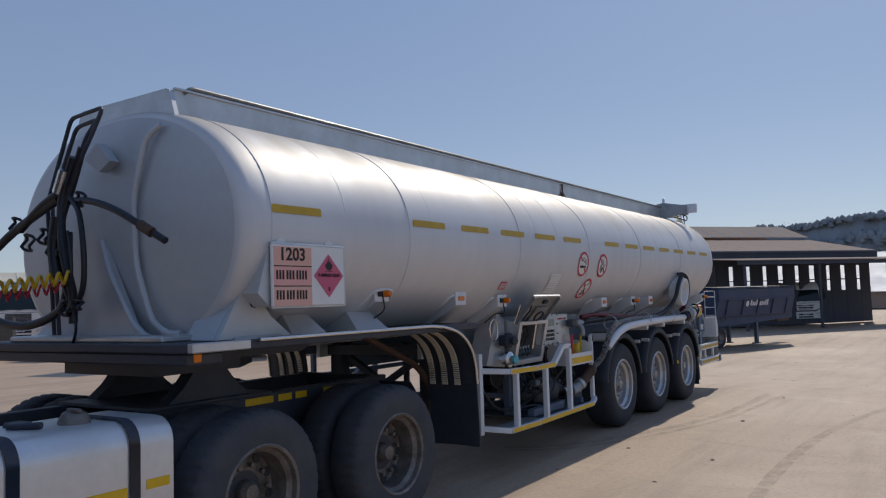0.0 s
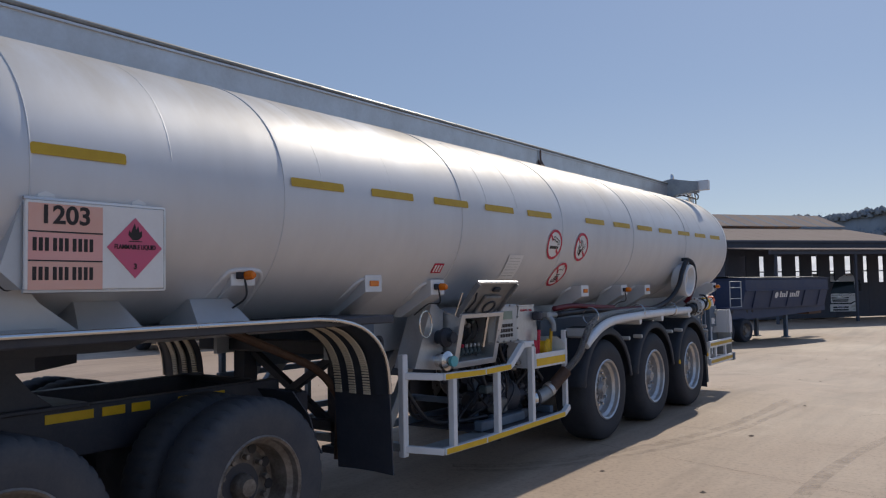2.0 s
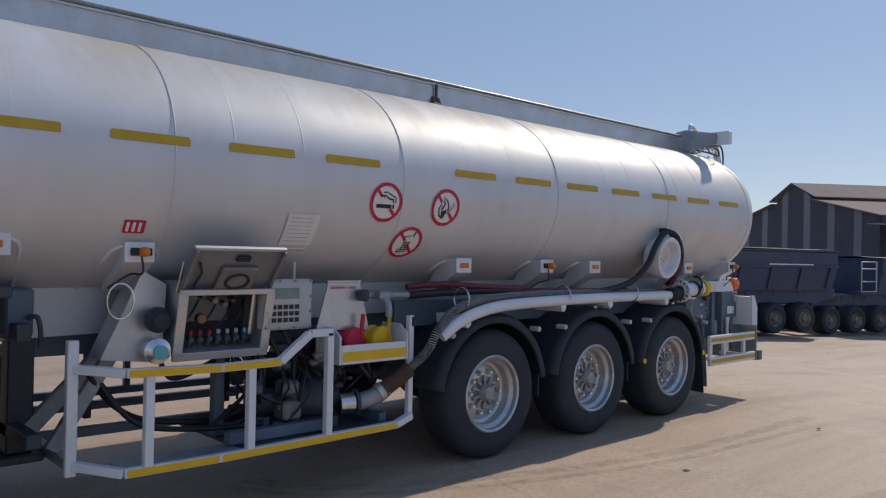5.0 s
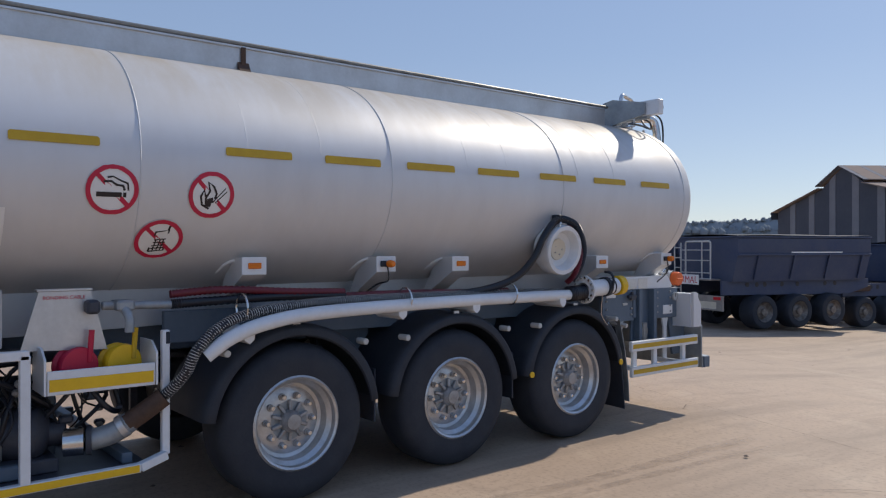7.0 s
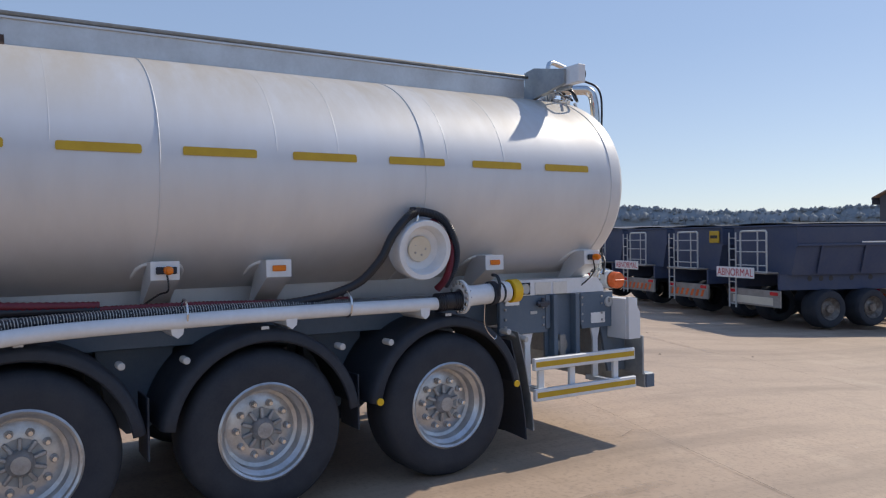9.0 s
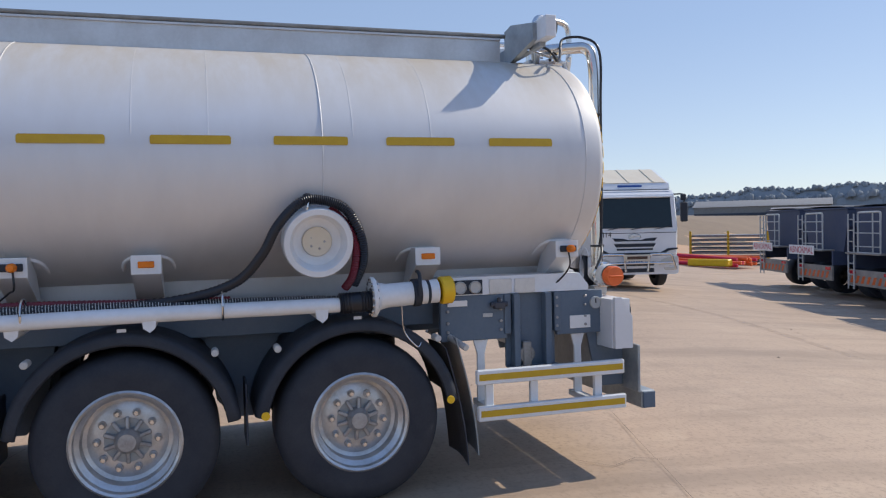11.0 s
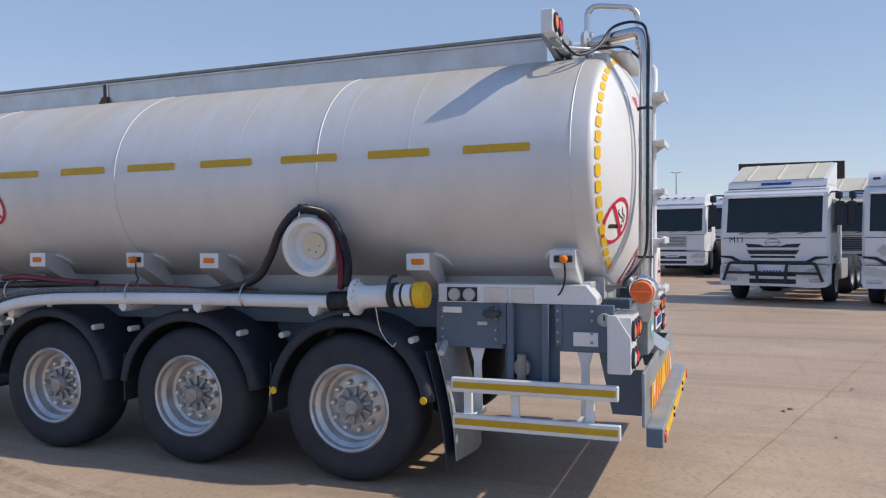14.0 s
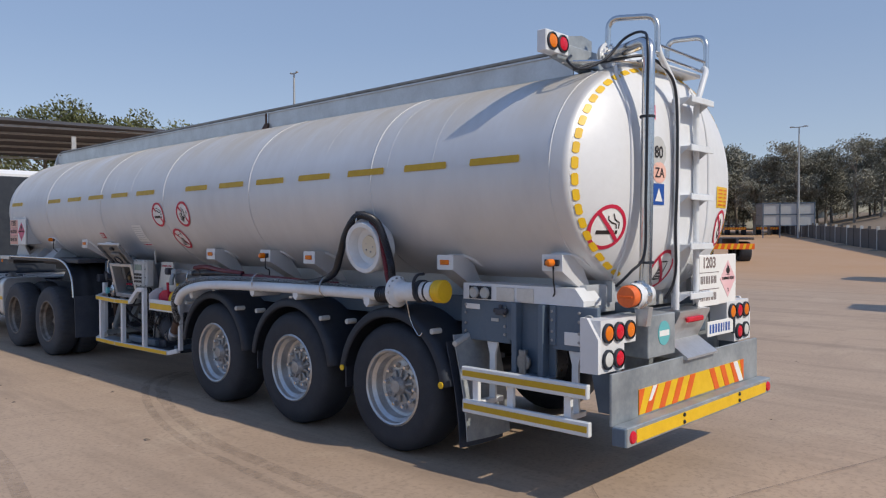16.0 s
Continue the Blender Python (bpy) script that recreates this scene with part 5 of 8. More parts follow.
yn = rear_decal("notice", square(0.30, 0.17), (-0.74, 2.05), 0.004, M_YELLOW2, rear_head, "yellow notice with rows of small writing")
for i in range(5):
    for xa in (-0.67, -0.81):
        rear_line("notice_line", [(-0.05, 0), (0.05, 0)], 0.010, (xa, 1.99 + i * 0.03), 0.007, M_ORANGE, yn)
rear_decal("sticker", [(0.09, 0.05), (-0.06, 0.06), (-0.03, -0.05)], (0.44, 2.61), 0.004, M_PINK, rear_head, "small pink sticker")
# curved grey stiffener seams on the rear end
for x0, bow in ((0.66, 0.07), (-0.36, -0.05)):
    pts = []
    for i in range(21):
        z = 1.44 + (2.93 - 1.44) * i / 20
        x = x0 + bow * (1 - ((z - 2.15) / 0.75) ** 2)
        pts.append((x, head_y(x, z) + 0.002, z))
    part("stiffener", G().tube(pts, 0.014, 8), M_REAR, rear_head, "slim welded stiffener", 60)

# vapour pipe down the rear with orange cap
g = G().tube(fillet([(0.49, 2.92, 3.05), (0.53, 3.06, 3.065), (0.62, 3.31, 3.075), (0.65, 3.325, 2.90), (0.655, 3.32, 2.2), (0.665, 3.315, 1.50), (0.67, 3.315, 1.33)], 0.12, 10), 0.043, 20)
vp = part("vapour_pipe", g, M_CHROME, tanker, "bright stainless vapour pipe bent down the rear", 60)
for z in (2.55, 1.56):
    part("pipe_clip", G().lathe([(0.044, -0.008), (0.052, -0.008), (0.052, 0.008), (0.044, 0.008)], (0.655 if z > 2 else 0.664, 3.32, z), (0, 0, 1), 20), M_PLASTIC, vp)
fl = part("pipe_flange", G().lathe([(0.04, 0), (0.10, 0.0), (0.10, 0.025), (0.05, 0.03)], (0.485, 2.90, 3.047), (0.2, 1, 0.1), 24), M_SILVER, vp, "bolted flange")
for i in range(8):
    t = 2 * math.pi * i / 8
    c = Vector((0.485 + 0.08 * math.cos(t), 2.93, 3.05 + 0.08 * math.sin(t)))
    part("flange_bolt", G().cyl(c, c + Vector((0.004, 0.02, 0)), 0.010, 6), M_CHROME, fl)
g = G().lathe([(0.05, -0.25), (0.065, -0.20), (0.075, -0.16), (0.082, -0.02), (0.078, 0)], (0.86, 3.318, 1.343), (1, 0.02, -0.03), 28)
vb = part("vapour_coupling", g, M_WHITE, tanker, "pale coupling at the pipe's foot")
part("orange_cap", G().lathe([(0.06, -0.01), (0.072, 0.0), (0.074, 0.05), (0.066, 0.072), (0.001, 0.078)], (0.865, 3.318, 1.343), (1, 0.02, -0.03), 32), M_ORANGECAP, vb, "bright orange dust cap")
part("cap_grip", G().box(0.938, 0.95, 3.262, 3.372, 1.332, 1.348, 0.004), M_ORANGE, vb)
part("coupling_ring", G().lathe([(0.078, 0), (0.095, 0.008), (0.095, 0.03), (0.078, 0.038)], (0.74, 3.317, 1.347), (1, 0.02, -0.03), 24), M_CHROME, vb)
for i in range(10):
    t = 2 * math.pi * i / 10
    c = Vector((0.738, 3.317 + 0.085 * math.cos(t), 1.347 + 0.085 * math.sin(t)))
    part("ring_bolt", G().cyl(c, c + Vector((0.055, 0, 0)), 0.008, 6), M_CHROME, vb)
part("coupling_foot", G().prism([(3.26, 1.26), (3.37, 1.26), (3.35, 1.13), (3.28, 1.13)], "x", 0.66, 0.72), M_SILVER, vb, "folded support foot")
g = G().tube(bend([(0.80, 2.80, 3.02), (0.90, 2.84, 2.96), (0.86, 2.92, 2.90), (0.70, 3.02, 2.98), (0.58, 3.10, 3.13), (0.62, 3.26, 3.14), (0.70, 3.345, 3.02), (0.705, 3.345, 2.6), (0.71, 3.34, 2.0), (0.71, 3.33, 1.62), (0.80, 3.28, 1.50), (0.86, 3.20, 1.40)], 8), 0.010, 8)
part("rear_cable", g, M_BLACKHOSE, tanker, "black cable strapped along the vapour pipe", 60)
g = G().tube(bend([(0.86, 2.86, 2.905), (0.74, 2.93, 2.95), (0.56, 3.05, 3.0), (0.38, 3.16, 3.03), (0.30, 3.28, 2.92), (0.215, 3.31, 2.74), (0.205, 3.315, 2.2), (0.22, 3.31, 1.8), (0.20, 3.30, 1.45), (0.24, 3.24, 1.28)], 8), 0.011, 8)
part("rear_cable", g, M_BLACKHOSE, tanker, "black cable beside the ladder", 60)

# ladder with plate steps, and hoops above
lad = empty_part("ladder", tanker, pose(0, 0, 0), "white ladder with plate steps up the rear")
part("stile", G().tube(fillet([(0.185, 3.30, 1.20), (0.17, 3.295, 2.72), (0.21, 3.29, 2.84), (0.36, 3.26, 3.02), (0.385, 3.247, 3.10)], 0.08), 0.023, 12), M_WHITE, lad)
part("stile", G().tube(fillet([(-0.14, 3.30, 1.24), (-0.13, 3.30, 2.72), (-0.18, 3.31, 2.84), (-0.30, 3.30, 3.01), (-0.40, 3.235, 3.05)], 0.08), 0.023, 12), M_WHITE, lad)
for z in (2.735, 2.385, 2.03, 1.67, 1.31):
    step = part("step", G().box(-0.20, 0.165, 3.25, 3.40, z - 0.006, z + 0.008, 0.003), M_WHITE, lad, "white toothed plate step")
    part("step_edge", G().box(-0.20, 0.165, 3.395, 3.408, z - 0.03, z + 0.014, 0.003), M_WHITE, step)
    for xx in (0.16, -0.195):
        part("step_gusset", G().prism([(3.25, z), (3.39, z), (3.25, z - 0.10)], "x", xx - 0.004, xx + 0.004), M_WHITE, step)
    for k in range(7):
        part("step_tooth", G().cyl((0.13 - k * 0.05, 3.385, z + 0.008), (0.13 - k * 0.05, 3.385, z + 0.022), 0.010, 6), M_WHITE, step)
for xa, xb in ((0.485, 0.385), (-0.42, -0.405)):
    part("grab_hoop", G().tube(fillet([(xa, 2.91, 2.98), (xa, 2.91, 3.325), (xb, 3.25, 3.30), (xb, 3.25, 3.04)], 0.09), 0.022, 12), M_CHROME, tanker, "rounded grab hoop at the ladder's head")
g = G().box(-0.42, 0.40, 2.90, 3.20, 2.98, 3.01, 0.005)
g.box(-0.34, 0.16, 2.6, 2.90, 2.98, 3.16, 0.02)
part("top_platform", g, M_WHITE, tanker, "small white platform over the ladder")
for z in (3.02, 3.10):
    part("platform_rail", G().tube([(-0.40, 3.24, z), (0.38, 3.25, z)], 0.012, 8), M_CHROME, tanker)
part("hand_rail", G().tube(fillet([(0.80, 2.72, 2.99), (0.55, 3.06, 2.985), (0.20, 3.17, 3.0)], 0.05), 0.012, 8), M_CHROME, tanker)

# ---- hazard placards ----
def flame_diamond(parent, m, r, faded):
    pm = M_PINKFADE if faded else M_PINK
    d = part("diamond", G().prism([(0, r), (r, 0), (0, -r), (-r, 0)], "z", 0.001, 0.003, m), pm, parent, "pink flammable liquid diamond")
    part("flame", G().prism([(-0.10 * r, 0.26 * r), (-0.26 * r, 0.42 * r), (-0.22 * r, 0.58 * r), (-0.16 * r, 0.50 * r), (-0.10 * r, 0.64 * r), (-0.03 * r, 0.82 * r), (0.03 * r, 0.60 * r), (0.10 * r, 0.72 * r), (0.15 * r, 0.52 * r), (0.24 * r, 0.58 * r), (0.24 * r, 0.38 * r), (0.10 * r, 0.26 * r)], "z", 0.0035, 0.0045, m), M_INK, d, "black flame")
    part("flame_base", G().prism([(-0.24 * r, 0.20 * r), (0.24 * r, 0.20 * r), (0.24 * r, 0.23 * r), (-0.24 * r, 0.23 * r)], "z", 0.0035, 0.0045, m), M_INK, d)
    lettering("FLAMMABLE LIQUID", 0.21 * r, M_INK, d, m @ pose(0, 0.02 * r, 0.0045), wide=0.80, bold=0.02)
    lettering("3", 0.26 * r, M_INK, d, m @ pose(0, -0.62 * r, 0.0045), bold=0.03)


def hazard_board(m, w, h, faded, name):
    """A board in the pose m (its face in +z): number panels and a diamond; the phone lines are bars."""
    b = part("hazard_board", G().box(-w / 2, w / 2, -h / 2, h / 2, -0.02, 0.0, 0.004, m), M_SIGNWHITE, tanker, name)
    ink = M_FADEINK if faded else M_INK
    cx = -w / 2 + w * 0.26
    for i, mm in enumerate((M_PLACARD, M_PLACARD2, M_PLACARD)):
        y1 = h / 2 - 0.012 - i * h / 3.05
        part("number_panel", G().box(-w / 2 + 0.012, w * 0.02, y1 - h / 3.15, y1, 0.0, 0.002, 0.0005, m), M_SIGNWHITE if faded else mm, b)
    for i in (1, 2):
        y1 = h / 2 - 0.008 - i * h / 3.05
        part("panel_line", G().box(-w / 2 + 0.012, w * 0.02, y1 - 0.003, y1 + 0.003, 0.002, 0.003, 0.0005, m), ink, b)
    lettering("1203", h * 0.29, ink, b, m @ pose(cx, h * 0.335, 0.003), wide=1.05, bold=0.024)
    for i in (1, 2):
        yy = h * 0.335 - i * h / 3.05
        x = -w / 2 + 0.03
        for j, cw in enumerate((3, 3, 4)):
            for k in range(cw):
                part("number_bar", G().box(x, x + w * 0.026, yy - h * 0.075, yy + h * 0.075, 0.002, 0.0032, 0.0005, m), ink, b)
                x += w * 0.039
            x += w * 0.014
    flame_diamond(b, m @ pose(w * 0.265, 0, 0.0), min(w * 0.215, h * 0.45), faded)
    return b


SIDE = Matrix(((0, 0, 1, 0), (1, 0, 0, 0), (0, 1, 0, 0), (0, 0, 0, 1)))
b = hazard_board(Matrix.Translation((1.275, -7.0, 1.81)) @ SIDE, 0.66, 0.38, False, "orange and white 1203 flammable liquid hazard board")
bx = part("placard_box", G().prism([(-7.42, 1.70), (-7.33, 1.99), (-6.67, 1.99), (-6.67, 1.62), (-7.33, 1.62)], "x", 1.00, 1.245), M_HEAD, tanker, "silver box behind the hazard board")
for y in (-7.23, -6.79):
    part("hanger_lug", G().prism([(y - 0.05, 1.98), (y + 0.05, 1.98), (y + 0.035, 2.03), (y, 2.045), (y - 0.035, 2.03)], "x", 1.235, 1.25), M_SIGNWHITE, bx, "white lug with a hole")
part("board_rim", G().tube(fillet([(1.265, -7.335, 2.005), (1.265, -6.665, 2.005), (1.265, -6.665, 1.612), (1.265, -7.335, 1.612)], 0.01), 0.010, 6), M_SILVER, bx)
g = G().prism([(-7.60, 1.43), (-7.42, 1.72), (-7.36, 1.76), (-7.30, 1.70), (-7.18, 1.56), (-7.0, 1.43)], "x", 1.06, 1.10)
g.prism([(-7.60, 1.43), (-7.42, 1.72), (-7.42, 1.68), (-7.53, 1.43)], "x", 0.80, 1.057)
gs = part("front_gusset", g, M_HEAD, tanker, "triangular silver gusset with a ringed hole")
part("ring", G().tube([(1.102, -7.32 + 0.032 * math.cos(t), 1.66 + 0.038 * math.sin(t)) for t in [2 * math.pi * k / 16 for k in range(17)]], 0.008, 6), M_PLASTIC, gs)
REAR = Matrix(((-1, 0, 0, 0), (0, 0, 1, 0), (0, 1, 0, 0), (0, 0, 0, 1)))
hazard_board(Matrix.Translation((-0.575, 3.28, 1.39)) @ REAR, 0.70, 0.40, True, "faded white 1203 hazard board on the rear")

# ---- front deck, mudguards for the tractor's wheels ----
g = G().box(-1.22, 1.22, -7.88, -4.85, 1.37, 1.425, 0.008)
g.box(-1.15, 1.15, -7.86, -7.6, 1.30, 1.37, 0.01)
part("front_deck", g, M_GREASE, tanker, "dark coupling deck under the tank's nose")
g = G().box(-0.85, 0.85, -7.80, -7.40, 1.425, 1.465, 0.01)
part("nose_sill", g, M_SILVER, tanker, "silver sill under the tank's nose")
part("deck_edge", G().box(1.20, 1.25, -7.90, -7.48, 1.375, 1.43, 0.006), M_SILVER, tanker, "silver edging of the deck")
part("amber_marker", G().box(1.225, 1.24, -7.88, -7.83, 1.325, 1.37, 0.005), M_AMBER, tanker, "amber marker lamp on the deck corner")
for side in (1, -1):
    path = [(-7.42, 1.42), (-5.62, 1.42), (-5.40, 1.40), (-5.2, 1.345), (-5.05, 1.24), (-4.97, 1.10), (-4.94, 0.90)]
    pts = bend([(0, y, z) for y, z in path[1:]], 6)
    rows = []
    xs_ = [0.72 + 0.53 * i / 12 for i in range(13)]
    for i, x in enumerate(xs_):
        d = 0.012 * (1 if i % 4 in (1, 2) else 0)
        rows.append([(x * side, p.y - d, p.z - d) for p in pts])
    fend = part("tractor_mudguard", G().slab(rows, (0, 0.006, 0.006)), M_PLASTIC, tanker, "corrugated dark metal mudguard curving down", 60)
    for x in (0.80, 0.93, 1.06):
        for k in range(4, len(pts) * 2 - 2):
            f0 = k / 2
            p = pts[int(f0)].lerp(pts[min(int(f0) + 1, len(pts) - 1)], f0 % 1)
            q = pts[int(f0)].lerp(pts[min(int(f0) + 1, len(pts) - 1)], min(1, f0 % 1 + 0.25))
            part("guard_rib", G().beam((x * side - 0.03, p.y - 0.016, p.z - 0.016), (x * side + 0.03, p.y - 0.016, p.z - 0.016), 0.014, 0.012, 0.003), M_CREAM, fend)
    part("guard_edge", G().tube([(1.25 * side, -7.42, 1.425)] + [(1.25 * side, p.y, p.z + 0.004) for p in pts], 0.014, 8), M_CHROME, fend, "bright edge tube of the mudguard", 60)
    part("mud_flap", G().slab([[(x * side, -4.93 + 0.02 * math.sin(x * 8) + 0.03 * t, 0.92 - 0.56 * t) for x in (0.74, 0.9, 1.05, 1.24)] for t in (0, 0.35, 0.7, 1)], (0, 0.012, 0)), M_FLAP, tanker, "large black rubber mud flap", 60)
part("guard_stay", G().tube(fillet([(0.80, -5.95, 1.38), (0.72, -5.05, 1.05), (0.72, -4.80, 0.75), (0.72, -4.85, 0.36)], 0.25), 0.028, 10), M_RUST, tanker, "bent rusty brown stay pipe")
part("guard_stay", G().tube([(0.62, -4.78, 0.72), (0.62, -4.80, 0.38)], 0.02, 8), M_RUST, tanker)

# landing gear and braces between deck and rack
land = empty_part("landing_gear", tanker, pose(0, 0, 0), "dark landing legs with cross braces")
for side in (1, -1):
    part("leg", G().box(0.55 * side - 0.07, 0.55 * side + 0.07, -4.72, -4.58, 0.45, 1.35, 0.008), M_GREASE, land)
    part("leg_foot", G().box(0.55 * side - 0.12, 0.55 * side + 0.12, -4.77, -4.53, 0.40, 0.45, 0.01), M_GREASE, land)
    part("brace", G().beam((0.60 * side, -4.6, 0.58), (0.60 * side, -3.95, 1.25), 0.06, 0.09), M_GALV, land)
    part("brace", G().beam((0.85 * side, -4.55, 0.50), (0.85 * side, -4.15, 1.15), 0.05, 0.08), M_GALV, land)
part("brace", G().beam((-0.55, -4.65, 0.5), (0.55, -4.65, 1.15), 0.06, 0.06, up=(0, 1, 0)), M_GREASE, land)
part("brace", G().beam((0.55, -4.63, 0.5), (-0.55, -4.63, 1.15), 0.06, 0.06, up=(0, 1, 0)), M_GREASE, land)
part("cross_beam", G().box(-1.0, 1.0, -4.78, -4.70, 1.12, 1.22, 0.008), M_GREASE, land)
part("cross_beam", G().box(-1.0, 1.0, -4.72, -4.64, 0.55, 0.63, 0.008), M_GREASE, land)
part("gearbox", G().box(0.70, 0.88, -4.80, -4.66, 1.14, 1.40, 0.012), M_CHASSIS, land, "dark blue-grey box with a lever lock")
part("box_lever", G().tube(bend([(0.90, -4.70, 1.24), (0.93, -4.66, 1.25), (0.93, -4.64, 1.18), (0.90, -4.63, 1.08)]), 0.014, 8), M_GREASE, land)

# ---- pump rack with cabinet ----
rack = empty_part("pump_rack", tanker, pose(0, 0, 0), "white pump rack with yellow-taped bars")
LOW = [(1.0, -4.50, 0.44), (1.20, -4.28, 0.40), (1.20, -3.72, 0.395), (1.20, -2.36, 0.41), (1.17, -2.20, 0.45)]
HIGH = [(1.0, -4.50, 0.965), (1.20, -4.28, 0.945), (1.20, -3.72, 0.93), (1.20, -3.32, 0.935), (1.20, -3.10, 1.10), (1.20, -2.93, 1.10)]
for path in (LOW, HIGH):
    for a, b2 in zip(path, path[1:]):
        part("rack_bar", G().beam(a, b2, 0.05, 0.05), M_WHITE, rack)
for a, b2 in ((LOW[1], LOW[2]), (LOW[2], LOW[3]), (HIGH[1], HIGH[2]), (HIGH[2], HIGH[3])):
    part("yellow_tape", G().beam(Vector(a) + Vector((0.0265, 0.01, 0)), Vector(b2) + Vector((0.0265, -0.01, 0)), 0.003, 0.040, 0.001), M_YELLOW2, rack)
for y, z1 in ((-4.15, 0.94), (-3.52, 0.93), (-2.95, 1.10)):
    part("rack_post", G().box(1.175, 1.225, y - 0.025, y + 0.025, 0.41, z1, 0.004), M_WHITE, rack)
part("rack_post", G().box(0.98, 1.03, -4.53, -4.47, 0.38, 1.12, 0.005), M_WHITE, rack)
part("rack_post", G().box(1.12, 1.165, -2.22, -2.175, 0.45, 1.18, 0.005), M_WHITE, rack)
part("post_cap", G().box(1.125, 1.168, -2.20, -2.175, 1.10, 1.17, 0.003), M_PLASTIC, rack)
part("rack_floor", G().box(0.25, 1.18, -3.55, -2.3, 0.40, 0.42, 0.004), M_GREASE, rack, "black rack floor")
part("rack_plate", G().box(0.98, 1.18, -4.28, -3.55, 0.40, 0.415, 0.004), M_GALV, rack, "grey plate on the rack floor")
for x in (0.30, -0.55, -1.1):
    part("rack_bar", G().beam((x, -4.52, 0.46), (x, -2.3, 0.44), 0.06, 0.06), M_CHASSIS, rack)
part("rack_bar", G().beam((-1.1, -4.5, 0.86), (-1.1, -2.3, 0.86), 0.05, 0.05), M_CHASSIS, rack)
for y in (-4.45, -3.4, -2.4):
    part("rack_post", G().box(-1.13, -1.08, y - 0.025, y + 0.025, 0.44, 1.2, 0.004), M_CHASSIS, rack)
    part("rack_post", G().box(-0.2, -0.15, y + 0.4, y + 0.45, 0.44, 1.2, 0.004), M_GREASE, rack)
part("rack_bar", G().beam((-1.1, -2.4, 0.45), (1.1, -2.4, 0.45), 0.06, 0.06), M_CHASSIS, rack)
part("rack_bar", G().beam((-1.1, -4.5, 0.45), (1.0, -4.5, 0.45), 0.06, 0.06), M_GALV, rack)

cab = empty_part("valve_cabinet", tanker, pose(0, 0, 0), "open metal valve cabinet with lifted lid")
cm = Matrix.Translation((1.12, -3.66, 1.185)) @ pose(0, 0, 0, 0, 12, 0)
W, H = 0.285, 0.19
# back panel carries the cabinet's inner shade in its near-black colour
part("cabinet_back", G().box(-0.30, -0.28, -W, W, -H, H, 0.003, cm), M_INSHADE, cab)
for z in (-H, H):
    part("cabinet_wall", G().box(-0.30, 0.0, -W, W, z - 0.008, z + 0.008, 0.003, cm), M_SILVER, cab)
for y in (-W, W):
    part("cabinet_wall", G().box(-0.30, 0.0, y - 0.008, y + 0.008, -H, H, 0.003, cm), M_SILVER, cab)
for a0, a1, b0, b1 in ((-W - 0.025, W + 0.025, -H - 0.03, -H + 0.02), (-W - 0.025, W + 0.025, H - 0.01, H + 0.025), (-W - 0.03, -W + 0.03, -H, H), (W - 0.03, W + 0.03, -H, H)):
    part("cabinet_frame", G().box(-0.012, 0.012, a0, a1, b0, b1, 0.003, cm), M_SILVER, cab)
lid = Matrix.Translation((1.10, -3.66, 1.385)) @ pose(0, 0, 0, 0, 40, 0)
part("cabinet_lid", G().box(-0.012, 0.006, -W, W, 0.0, 0.33, 0.004, lid), M_LIDIN, cab, "lifted hinged lid")
for y in (-W, W):
    part("lid_edge", G().box(-0.01, 0.035, y - 0.010, y + 0.010, 0.0, 0.33, 0.003, lid), M_LIDIN, cab)
part("lid_edge", G().box(-0.010, 0.016, -W - 0.012, W + 0.012, 0.325, 0.345, 0.003, lid), M_SILVER, cab)
part("lid_catch", G().box(0.006, 0.03, -0.02, 0.07, 0.25, 0.29, 0.006, lid), M_PLASTIC, cab)
part("lid_catch", G().tube([lid @ Vector((0.02, -0.22, 0.05)), lid @ Vector((0.03, -0.21, 0.17)), lid @ Vector((0.02, -0.24, 0.24))], 0.008, 6), M_PLASTIC, cab)
part("lid_window", G().tube([lid @ Vector((0.045, 0.03 + 0.075 * math.cos(t), 0.11 + 0.055 * math.sin(t))) for t in [2 * math.pi * k / 20 for k in range(21)]], 0.009, 6), M_PLASTIC, cab, "black oval ring on the lid")
part("lid_block", G().box(0.006, 0.04, -0.09, 0.15, 0.02, 0.21, 0.01, lid), M_STEELGREY, cab)
part("lid_stay", G().tube([(1.10, -3.96, 1.38), (1.17, -3.95, 1.56)], 0.008, 6), M_CHROME, cab)
for i in range(8):
    y = -0.215 + i * 0.06
    part("valve", G().cyl(cm @ Vector((-0.12, y, -0.17)), cm @ Vector((-0.12, y, -0.10)), 0.013, 8), M_FITTING, cab)
    part("valve_body", G().box(-0.145, -0.095, y - 0.02, y + 0.02, -0.15, -0.115, 0.008, cm), M_FITTING, cab)
    part("valve_knob", G().cyl(cm @ Vector((-0.12, y, -0.10)), cm @ Vector((-0.12, y, -0.075)), 0.013, 8), M_RED if i < 4 else M_BOXGREY, cab)
part("cabinet_block", G().box(-0.20, -0.10, -0.26, -0.19, -0.02, 0.14, 0.01, cm), M_STEELGREY, cab)
part("cabinet_block", G().box(-0.27, -0.24, -0.14, 0.14, -0.06, 0.14, 0.01, cm), M_LIDIN, cab)
for y, z, r in ((0.0, 0.10, 0.022), (0.06, 0.14, 0.018), (0.07, 0.07, 0.02), (-0.08, 0.12, 0.016), (0.12, 0.10, 0.015)):
    part("gauge", G().cyl(cm @ Vector((-0.22, y, z)), cm @ Vector((-0.15, y, z)), r, 12), M_FITTING if r < 0.02 else M_STEELGREY, cab)
